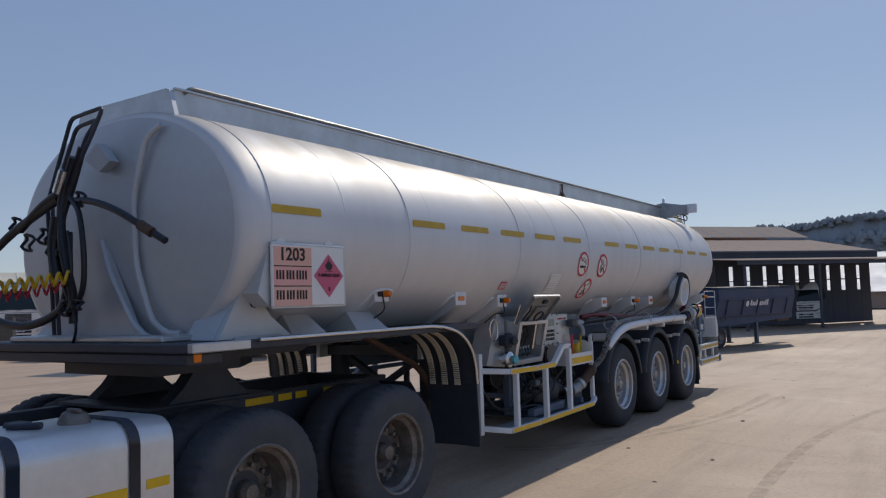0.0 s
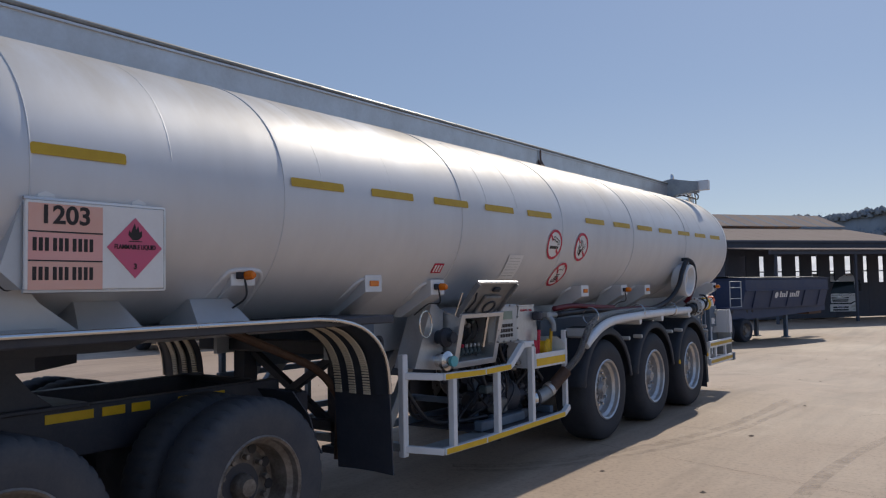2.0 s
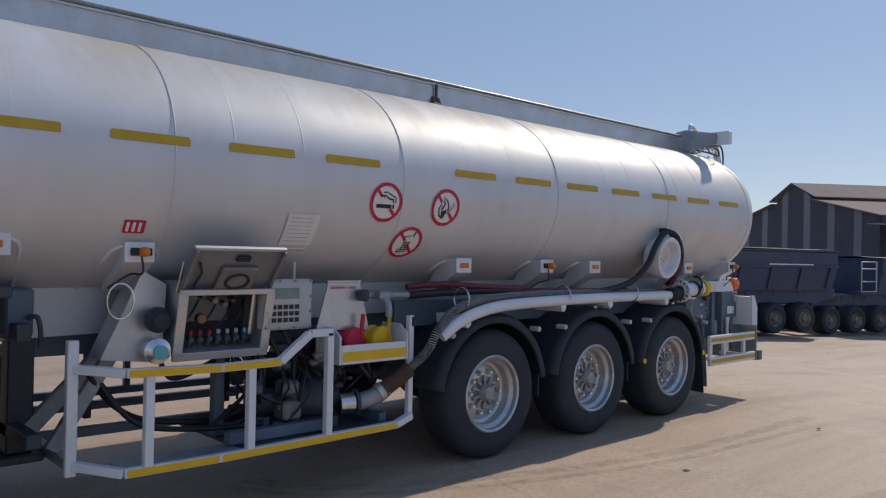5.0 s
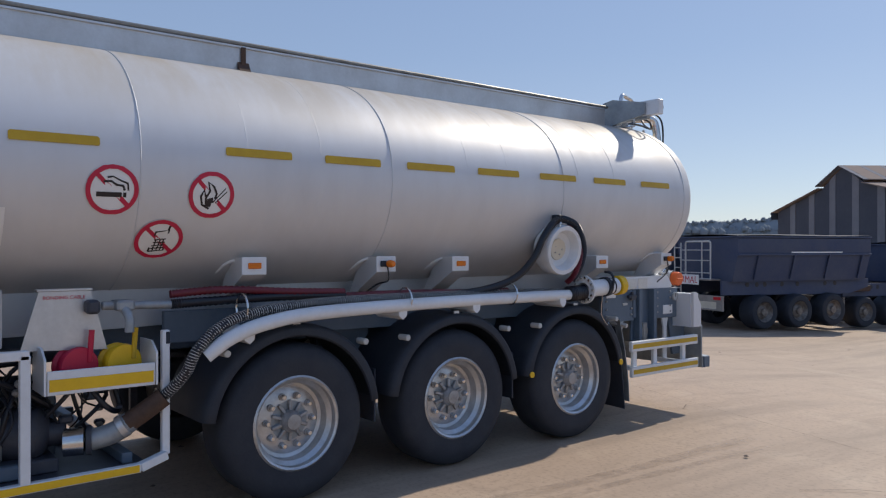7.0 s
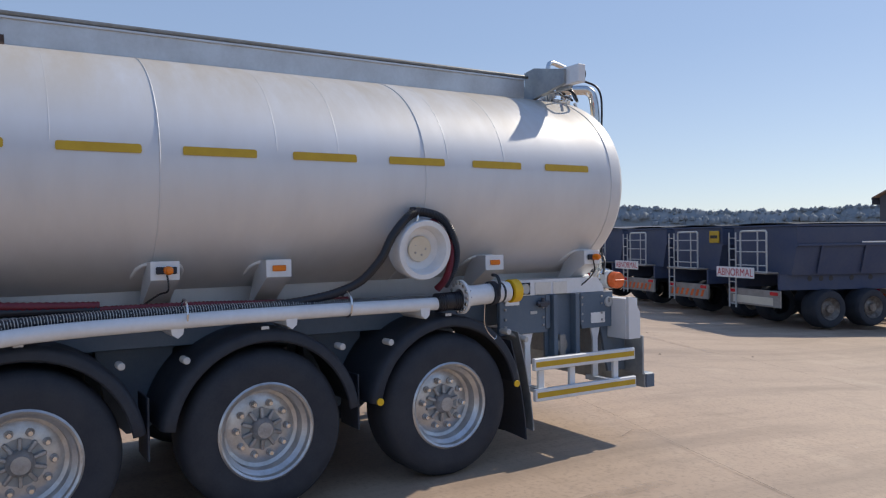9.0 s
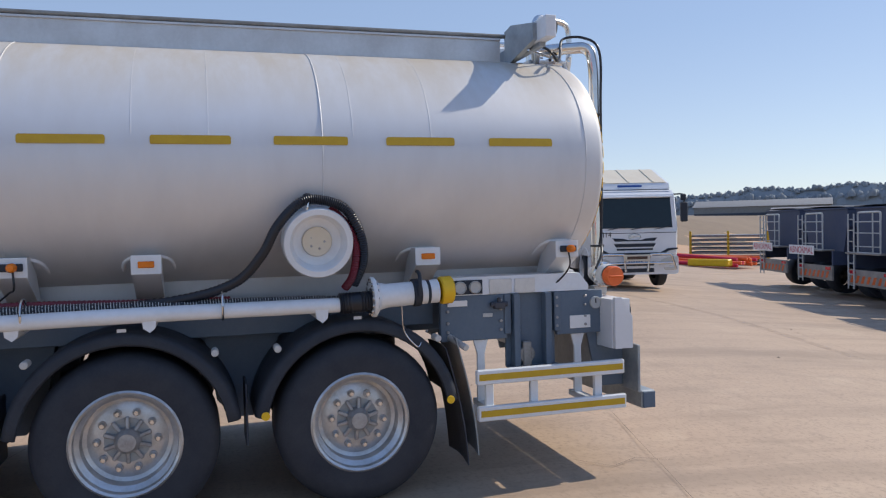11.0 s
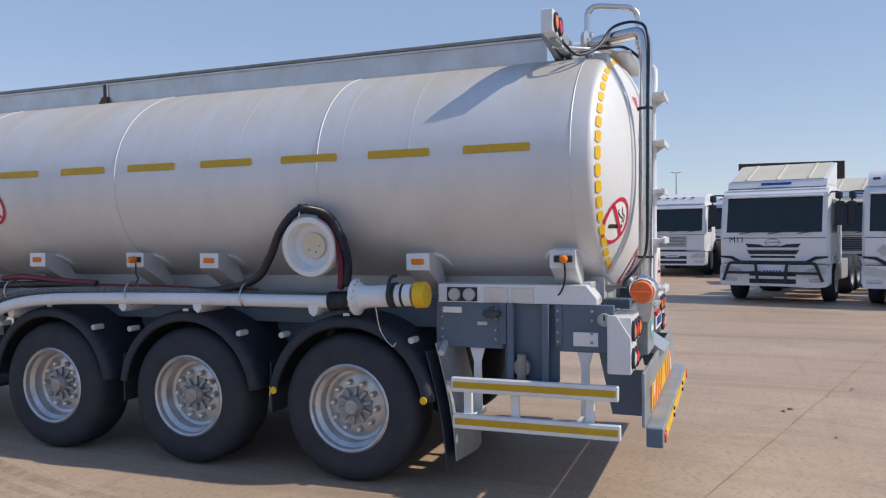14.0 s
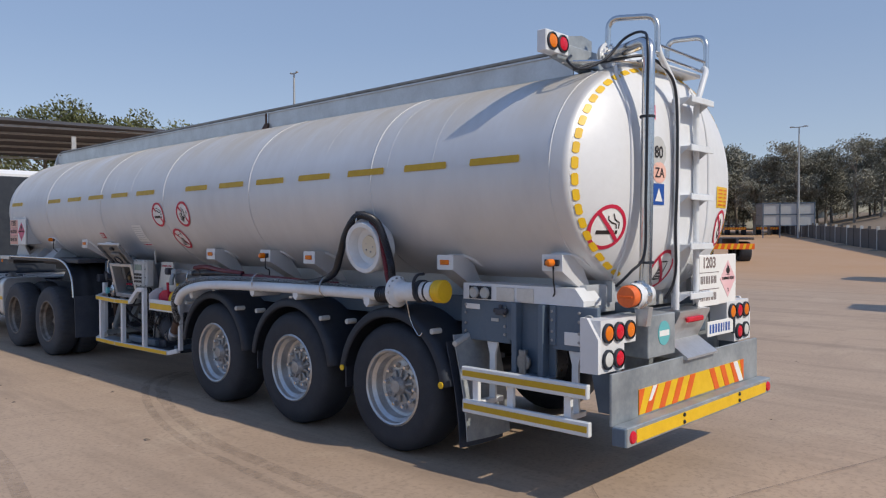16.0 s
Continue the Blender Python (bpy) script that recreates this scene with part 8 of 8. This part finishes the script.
# stacks beside the tippers
p0 = Vector((-29.5, 25.0))
random.seed(8)
pile = thing("pipe_pile", "pile of red and orange painted steel pipes", "pipes", pose(p0.x, p0.y, gz(p0.x, p0.y), 0, 0, 25))
for i in range(12):
    y, z = random.uniform(-1.2, 1.2), 0.08 + 0.10 * random.randint(0, 3)
    part("pipe", G().cyl((-3.2 + random.uniform(-0.6, 0.6), y, z + random.uniform(0.0, 0.5)), (3.4, y + random.uniform(-0.5, 0.5), z), 0.09, 8), M_ORANGECAP if i % 3 else M_RED, pile)
part("yellow_bundle", G().box(1.0, 3.2, -1.6, -1.1, 0.05, 0.4, 0.05), M_YELLOW2, pile, "yellow bundle")
rk = thing("steel_stack", "stack of grey steel frames on the ground", "steel stack", pose(-31.5, 29.5, gz(-31.5, 29.5), 0, 0, 40))
for i in range(7):
    part("frame_layer", G().box(-2.2, 2.2, -1, 1, 0.1 + i * 0.24, 0.22 + i * 0.24, 0.02), M_STEELGREY, rk)
for xx in (-2.1, 0, 2.1):
    part("yellow_post", G().box(xx - 0.06, xx + 0.06, -1.1, -1.0, 0, 1.9, 0.01), M_YELLOW, rk)

# ---- shed with ridge vent ----
R0 = Vector((-17.6, 49.9))
a_, b_ = Vector((0.59, 0.81)), Vector((0.81, -0.59))
ZG = -0.9
shed = thing("warehouse_shed", "dark striped sheet-metal shed with a brown vented roof", "shed", Matrix(((a_.x, b_.x, 0, R0.x), (a_.y, b_.y, 0, R0.y), (0, 0, 1, ZG), (0, 0, 0, 1))))
LS, HB, HE, HM, HR, MW = 16.6, 8.9, 5.45, 6.75, 8.1, 2.6
gable = [(-HB, 0), (HB, 0), (HB, HE), (MW, HM), (0.0, HR), (-MW, HM), (-HB, HE)]


def gable_top(y):
    y = abs(y)
    return HR + (HM - HR) * y / MW if y < MW else HM + (HE - HM) * (y - MW) / (HB - MW)


y = -HB
k = 0
while y < HB - 0.01:
    w = 1.95 if k % 2 == 0 else 0.75
    y2 = min(HB, y + w)
    mids = [q for q in (-MW, 0.0, MW) if y < q < y2]
    poly = [(y, 0), (y2, 0)] + [(q, gable_top(q)) for q in sorted([y, y2] + mids, reverse=True)]
    part("wall_sheet", G().prism(poly, "x", -0.08 - (0.03 if k % 2 else 0), 0.05), M_SHEDLIGHT if k % 2 else M_SHEDDARK, shed)
    y, k = y2, k + 1
for s in (1, -1):
    n = 12
    for i in range(n):
        x0, x1 = (LS + 0.4) * i / n - 0.4, (LS + 0.4) * (i + 1) / n - 0.4
        part("roof_sheet", G().slab([[(x0, s * MW, HM + 0.05), (x1 - 0.03, s * MW, HM + 0.05)], [(x0, s * (HB + 0.5), HE - 0.05), (x1 - 0.03, s * (HB + 0.5), HE - 0.05)]], (0, 0, 0.06)), M_ROOF, shed)
        for q0, q1, mm in ((x0, x0 + 0.32, M_SHEDLIGHT), (x0 + 0.34, x1 - 0.02, M_ROOF)):
            part("vent_sheet", G().slab([[(q0, 0, HR + 0.05), (q1, 0, HR + 0.05)], [(q0, s * (MW + 0.3), HM + 0.22), (q1, s * (MW + 0.3), HM + 0.22)]], (0, 0, 0.05)), mm, shed)
    part("eave_gutter", G().box(-0.4, LS - 0.4, s * (HB + 0.45), s * (HB + 0.65), HE - 0.2, HE - 0.02, 0.03), M_SHEDDARK, shed)
# wall towards the yard with upright window gaps, under a lean-to canopy; the far end is open
for s in (1, -1):
    part("eave_fascia", G().box(-0.4, LS, s * (HB + 0.50), s * (HB + 0.56), HE - 0.55, HE - 0.05, 0.02), M_SHEDDARK, shed)
for i in range(11):
    x = 0.1 + i * 1.52
    w = (1.02, 1.10, 0.95, 1.12)[i % 4]
    part("wall_sheet", G().box(x, min(LS, x + w), HB - 0.06, HB + 0.06, 0, HE - 0.3, 0.01), M_SHEDDARK, shed)
    if x + w < LS - 0.5:
        part("wall_sheet", G().box(x + w, x + 1.52, HB - 0.05, HB + 0.05, 0, 2.45, 0.01), M_SHEDDARK, shed)
        part("wall_sheet", G().box(x + w, x + 1.52, HB - 0.05, HB + 0.05, 4.35, HE - 0.3, 0.01), M_SHEDDARK, shed)
        part("window_bar", G().box(x + w, x + 1.52, HB - 0.02, HB + 0.02, 3.25, 3.32, 0.01), M_SHEDDARK, shed)
part("back_wall", G().box(0, LS, -HB - 0.05, -HB + 0.05, 0, HE - 0.1, 0.01), M_SHEDDARK, shed)
for i in range(18):
    x0 = -1.0 + i * 1.45
    part("canopy_sheet", G().slab([[(x0, HB + 0.1, HE - 0.55), (x0 + 1.43, HB + 0.1, HE - 0.55)], [(x0, HB + 5.5, HE - 0.95), (x0 + 1.43, HB + 5.5, HE - 0.95)]], (0, 0, 0.06)), M_ROOF, shed)
for i in range(5):
    part("canopy_post", G().box(-0.6 + i * 6.2, -0.45 + i * 6.2, HB + 5.2, HB + 5.35, 0, HE - 0.95, 0.01), M_SHEDDARK, shed)
part("canopy_beam", G().box(-1.0, 25, HB + 5.2, HB + 5.4, HE - 1.2, HE - 0.95, 0.01), M_SHEDDARK, shed)
cabover(pose(-4.6, 52.0, -0.9, 0, 0, -60), "white truck cab parked under the shed canopy", "round")


def house(x, y, w, d, h, turn, wall, label, roof=M_ROOF):
    b = thing("low_building", label, "building", pose(x, y, gz(x, y), 0, 0, turn))
    part("wall", G().box(-w / 2, w / 2, -d / 2, d / 2, 0, h, 0.02), wall, b)
    part("roof", G().prism([(-d / 2 - 0.4, h), (d / 2 + 0.4, h), (0, h + d * 0.16)], "x", -w / 2 - 0.4, w / 2 + 0.4), roof, b, "low pitched roof")
    part("wall_band", G().box(-w / 2, w / 2, -d / 2 - 0.03, -d / 2, 0, h * 0.3, 0.01), M_SHEDDARK, b, "darker foot of the wall")
    return b


house(22, 88, 20, 10, 2.6, 20, M_CLAY, "plastered low building beyond the shed")
# added white-roofed block behind the shed, there only to brighten its window gaps
gap_block = thing("low_building", "added wide low block with a white sheet roof", "building", pose(-10, 98, -0.9, 0, 0, 5))
part("wall", G().box(-24, 24, 0, 30, 0, 2.0, 0.02), M_CLAY, gap_block)
part("roof", G().prism([(-0.5, 2.0), (30.5, 2.0), (30.5, 2.1), (15, 7.6), (-0.5, 2.1)], "x", -24.4, 24.4), M_ROOFWHITE, gap_block, "low-pitched white sheet roof")
house(14, 150, 34, 14, 6, 25, M_SHEDBRIGHT, "pale warehouse on the slope")
house(-92, 110, 40, 9, 1.1, 40, M_STEELGREY, "long low grey shed across the yard", M_SHEDLIGHT)
house(-150, 130, 30, 10, 2.2, 45, M_STEELGREY, "low grey warehouse in the distance", M_STEELGREY)

# ---- far woods and ridges ----
def leaf_cloud(g, c, r, n, size, rnd):
    for _ in range(n):
        d = Vector((rnd.gauss(0, 1), rnd.gauss(0, 1), rnd.gauss(0, 1))).normalized() * (rnd.random() ** 0.4)
        p = c + Vector((d.x * r.x, d.y * r.y, d.z * r.z))
        a = Vector((rnd.uniform(-1, 1), rnd.uniform(-1, 1), rnd.uniform(-1, 1))).normalized()
        b = a.orthogonal().normalized()
        e = a.cross(b)
        s = size * rnd.uniform(0.5, 1.3)
        g.add([p + b * s, p + e * s * 0.5 + b * s * 0.2, p - b * s, p - e * s * 0.5 - b * s * 0.1], [(0, 1, 2, 3)])


def ridge(name, pts, height, label, material, seed, clump=1, tuft=2.4):
    """A wooded skyline along a line of points, as a rough crest of tree heads."""
    g = G()
    rows = [[], [], [], []]
    line = bend([(x, y, 0) for x, y in pts], 130)
    dist = 0.0
    for i, p in enumerate(line):
        if i:
            dist += (p - line[i - 1]).length
        hh = height * (0.72 + 0.30 * noise.noise(Vector((dist * 0.006, seed, 0)))) + 3.0 * noise.noise(Vector((dist * 0.03, seed, 3))) + 1.5 * noise.noise(Vector((dist * 0.11, seed, 5)))
        away = Vector((p.x, p.y, 0)).normalized()
        for r, (k, hz) in enumerate(((0, -3), (2, 0.45), (8, 0.8), (14, 1.0))):
            q = p + away * k + Vector((noise.noise(Vector((dist * 0.2, r, seed))) * 3, noise.noise(Vector((dist * 0.2, r, seed + 9))) * 3, 0))
            rows[r].append((q.x, q.y, hz if r == 0 else hh * hz))
    g.grid(rows)
    rr = random.Random(seed)
    for i in range(0, len(line), clump):
        for r, k in ((3, 1.0), (2, 0.9), (2, 0.7)):
            x, y, z = rows[r][i]
            w = tuft * rr.uniform(0.6, 1.5) * (1.5 if k < 1 else 1.0)
            for _ in range(3):
                top = Vector((x + rr.uniform(-4, 4), y + rr.uniform(-4, 4), z * k - 0.35 * w + rr.uniform(-0.5, 0.35) * w))
                u = w * rr.uniform(0.35, 0.7)
                heads = []
                for j in range(4):
                    e = radians(-20 + 36 * j)
                    heads.append([top + Vector((math.cos(e) * math.cos(a_), math.cos(e) * math.sin(a_), 1.15 * math.sin(e))) * u * rr.uniform(0.75, 1.25) for a_ in [math.pi * q / 3 for q in range(6)]])
                g.grid([h_ + h_[:1] for h_ in heads])
            leaf_cloud(g, Vector((x + rr.uniform(-2, 2), y + rr.uniform(-2, 2), z * k + w * rr.uniform(-0.7, 0.1))), Vector((w * 1.6, w * 1.6, w * 0.8)), 16, tuft * 0.15, rr)
    return solid(name, g, material, label, "woods", kind="stuff", sharp=180)


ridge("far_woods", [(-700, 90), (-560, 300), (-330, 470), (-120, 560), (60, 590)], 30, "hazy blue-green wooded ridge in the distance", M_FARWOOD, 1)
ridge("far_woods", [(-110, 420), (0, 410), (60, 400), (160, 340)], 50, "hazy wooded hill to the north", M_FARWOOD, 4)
ridge("wood_depth", [(5.4 - 132 * math.sin(radians(a)), 5.9 + 132 * math.cos(radians(a))) for a in (101, 106, 112, 120, 128, 136)], 8.5, "shaded depth of the gum wood behind the front trees", M_LEAF, 12)
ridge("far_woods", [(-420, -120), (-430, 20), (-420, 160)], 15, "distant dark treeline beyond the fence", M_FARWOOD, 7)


def tree(x, y, h, seed, leaf, label, spread_=0.24, low=0.22):
    rnd = random.Random(seed)
    t = thing("tree", label, "tree", pose(x, y, gz(x, y) - 0.2), group="trees round the yard")
    trunk, crown = G(), G()
    lean = Vector((rnd.uniform(-0.06, 0.06) * h, rnd.uniform(-0.06, 0.06) * h, 0))
    tops = [Vector((0, 0, 0)) + lean * k + Vector((0, 0, h * 0.8 * k)) for k in (0, 0.25, 0.5, 0.75, 1.0)]
    trunk.tube(bend(tops, 3), [h * 0.018 * (1 - 0.8 * i / 12) for i in range(13)], 7)
    for i in range(19):
        k = rnd.uniform(low, 0.97)
        p = lean * k + Vector((0, 0, h * 0.8 * k))
        ang = rnd.uniform(0, 6.28)
        ln = h * spread_ * rnd.uniform(0.45, 1.1) * (1.25 - 0.6 * k)
        q = p + Vector((math.cos(ang) * ln, math.sin(ang) * ln, h * rnd.uniform(0.05, 0.17)))
        trunk.tube([p, p.lerp(q, 0.5) + Vector((0, 0, 0.02 * h)), q], [h * 0.007, h * 0.005, h * 0.002], 5)
        for j in range(4):
            c = q.lerp(p, rnd.uniform(0, 0.4)) + Vector((rnd.uniform(-1, 1), rnd.uniform(-1, 1), rnd.uniform(-0.6, 1))) * h * 0.06
            r = h * rnd.uniform(0.05, 0.10)
            leaf_cloud(crown, c, Vector((r * 1.15, r * 1.15, r * 0.8)), 90, h * 0.0125, rnd)
    leaf_cloud(crown, tops[-1] + Vector((0, 0, h * 0.05)), Vector((h * 0.12, h * 0.12, h * 0.11)), 320, h * 0.0125, rnd)
    part("trunk", trunk, M_BARK, t, "pale bare trunk and limbs", 60)
    part("crown", crown, leaf, t, "loose uneven crown of small leaves", 180)
    return t


rnd = random.Random(21)
for i in range(72):
    ang = radians(100.2 + i * 0.43 + rnd.uniform(-0.3, 0.3))
    d = 104 + rnd.uniform(-8, 4) + (i % 2) * 9
    h = (6.1 if i < 6 else 8.1 if i < 12 else 9.3 if i < 18 else 10.8) * rnd.uniform(0.80, 1.14)
    tree(5.4 - d * math.sin(ang), 5.9 + d * math.cos(ang), h, 100 + i, M_LEAF, "tall grey-green gum tree with a pale trunk", 0.22, 0.30 if i % 2 == 0 else 0.10)
for i, (az, d, h) in enumerate(((151, 72, 11.6), (155, 66, 12.0), (158, 74, 12.9), (161, 68, 12.4), (164, 75, 12.6), (149, 80, 10.8), (153, 84, 12.4))):
    tree(5.4 - d * math.sin(radians(az)), 5.9 + d * math.cos(radians(az)), h, 200 + i, M_LEAF2, "broad green tree behind the yard", 0.32, 0.15)
for i, (az, d, h) in enumerate(((13, 150, 11), (9, 160, 12), (4, 150, 10))):
    tree(5 - d * math.sin(radians(az)), d * math.cos(radians(az)), h, 300 + i, M_LEAF2, "tree among the distant buildings", 0.3)

# ---- fence, poles and things on the western bank ----
fence = thing("concrete_fence", "grey-brown concrete panel fence along the bank", "fence", kind="structure")
for i in range(34):
    s0 = 4 + i * 2.4
    q = Vector((-20.0 - 0.9 * s0 - 0.43 * 1.0, 5.0 - 0.43 * s0 + 0.9 * 1.0))
    z = gz(q.x, q.y)
    m = Matrix.Translation((q.x, q.y, z)) @ pose(0, 0, 0, 0, 0, 205.5)
    part("panel", G().box(0.06, 2.34, -0.05, 0.05, -0.3, 1.35, 0.01, m), M_FENCE, fence)
    part("post", G().box(-0.07, 0.07, -0.09, 0.09, -0.3, 1.50, 0.01, m), M_BOXGREY if i % 2 else M_FENCE, fence)


def light_pole(az, d, top, ex=5.4, ey=5.9, head=0.6):
    x, y = ex - d * math.sin(radians(az)), ey + d * math.cos(radians(az))
    p = thing("light_pole", "tall slim galvanised light pole with two heads", "light pole", pose(x, y, gz(x, y)), group="yard light poles")
    hh = top - gz(x, y)
    part("pole", G().tube([(0, 0, -0.2), (0, 0, hh * 0.5), (0, 0, hh)], [0.13, 0.10, 0.06], 8), M_POLE, p)
    part("cross_arm", G().box(-0.04, 0.04, -0.8 * head, 0.8 * head, hh - 0.02, hh + 0.06, 0.01), M_POLE, p)
    for s in (1, -1):
        part("lamp_head", G().box(-0.25 * head, 0.25 * head, s * 0.75 * head, s * 1.4 * head, hh + 0.02, hh + 0.12, 0.03), M_POLE, p)


light_pole(108.5, 84, 12.3)
light_pole(102.6, 92, 11.1)
light_pole(98.2, 112, 11.4)
light_pole(94.6, 135, 11.7)
light_pole(144.16, 52, 12.4, head=0.3)

cagep = thing("panel_cage", "steel frame cage clad with pale grey panels", "cage", pose(-73.9, -21.9, 2.55, 0, 0, 20) @ Matrix.Scale(0.68, 4))
for zz in (0.0, 1.65, 3.3):
    part("cage_beam", G().box(-0.1, 0.1, -3.0, 3.9, zz, zz + 0.13, 0.02), M_CHASSIS, cagep)
    part("cage_beam", G().beam((0, -3.0, zz + 0.06), (-1.8, -4.0, zz + 0.06), 0.1, 0.1), M_CHASSIS, cagep)
for k in range(4):
    yy = -3.0 + k * 2.3
    part("cage_post", G().box(-0.12, 0.12, yy - 0.07, yy + 0.07, -2.4, 3.45, 0.02), M_CHASSIS, cagep)
    if k < 3:
        for z0, z1 in ((0.14, 1.63), (1.80, 3.28)):
            part("cage_panel", G().box(-0.05, 0.0, yy + 0.09, yy + 2.21, z0, z1, 0.01), M_BOXGREY, cagep)
part("cage_panel", G().beam((0, -3.05, 1.7), (-1.8, -4.0, 1.7), 0.05, 3.1), M_STEELGREY, cagep, "darker end panel")


def skeleton_trailer(x, y, turn, length=7.0):
    t = thing("skeleton_trailer", "black skeletal trailer with an orange chevron rear board", "trailer", pose(x, y, gz(x, y), 0, 0, turn), group="parked skeletal trailers")
    for s in (1, -1):
        part("rail", G().box(0.4 * s - 0.06, 0.4 * s + 0.06, 0, length, 0.85, 1.15, 0.01), M_GREASE, t)
        for yy in (0.8, 2.1):
            w = empty_part("wheel", t, pose(1.2 * s, yy, 0.5, 0, 0, 0 if s > 0 else 180), "dusty wheel")
            part("tyre", G().lathe([(r * 0.96, -hh * 1.5) for r, hh in TYRE], (0, 0, 0), (1, 0, 0), 28), M_RUBBER, w)
            part("rim", G().lathe([(0.29, -0.012), (0.25, -0.08), (0.12, -0.08), (0.001, -0.02)], (0, 0, 0), (1, 0, 0), 20), M_RIM_DIRTY, w)
        part("mudguard", G().slab([[(xx * s, yy, 1.08) for xx in (0.7, 1.25)] for yy in (0.2, 2.7)], (0, 0, 0.03)), M_PLASTIC, t)
    bd = part("rear_board", G().box(-1.2, 1.2, -0.03, 0.0, 0.62, 0.90, 0.01), M_ORANGE, t, "orange and yellow chevron board")
    for k in range(8):
        part("chevron_stripe", G().prism([(-1.12 + k * 0.29, 0.63), (-1.0 + k * 0.29, 0.63), (-0.92 + k * 0.29, 0.89), (-1.04 + k * 0.29, 0.89)], "y", -0.036, -0.031), M_YELLOW2, bd)
    part("cross_bed", G().box(-1.2, 1.2, 0.1, 2.6, 1.12, 1.2, 0.02), M_GREASE, t)


skeleton_trailer(-84.2, -31.2, 112)
skeleton_trailer(-86.4, -28.3, 112)
skeleton_trailer(-31.2, -9.56, 128)

bill = thing("billboard", "dark red billboard on posts in the distance", "billboard", pose(-150, 14, 3, 0, 0, 4))
part("board", G().box(-0.2, 0.2, -9, 9, 7.2, 11.4, 0.05), M_RUST, bill)
for k in range(6):
    part("picture_patch", G().box(0.2, 0.24, -8 + k * 2.8, -6.2 + k * 2.8, 8.0, 10.4, 0.1), (M_CLAY, M_PINK, M_RUST)[k % 3], bill)
for s in (-5, 5):
    part("post", G().cyl((0, s, -4), (0, s, 7.2), 0.25, 10), M_POLE, bill)

# open-sided shelter by the southern trees
sh = thing("open_shelter", "dark open-sided shelter with a mono-pitch roof", "shelter", pose(-13.5, -41, gz(-13.5, -41), 0, 0, -18))
part("roof", G().slab([[(-7, -6, 6.3), (9, -6, 6.6)], [(-7, 6, 7.0), (9, 6, 7.3)]], (0, 0, 0.15)), M_SHEDDARK, sh, "dark sheet roof")
for xx in (-6.5, 1, 8.5):
    for yy in (-5.6, 5.6):
        part("post", G().box(xx - 0.12, xx + 0.12, yy - 0.12, yy + 0.12, 0, 6.6, 0.02), M_POLE, sh)
for k in range(6):
    part("purlin", G().box(-7, 9, -5.6 + k * 2.2, -5.5 + k * 2.2, 6.3 + k * 0.13, 6.42 + k * 0.13, 0.01), M_POLE, sh)
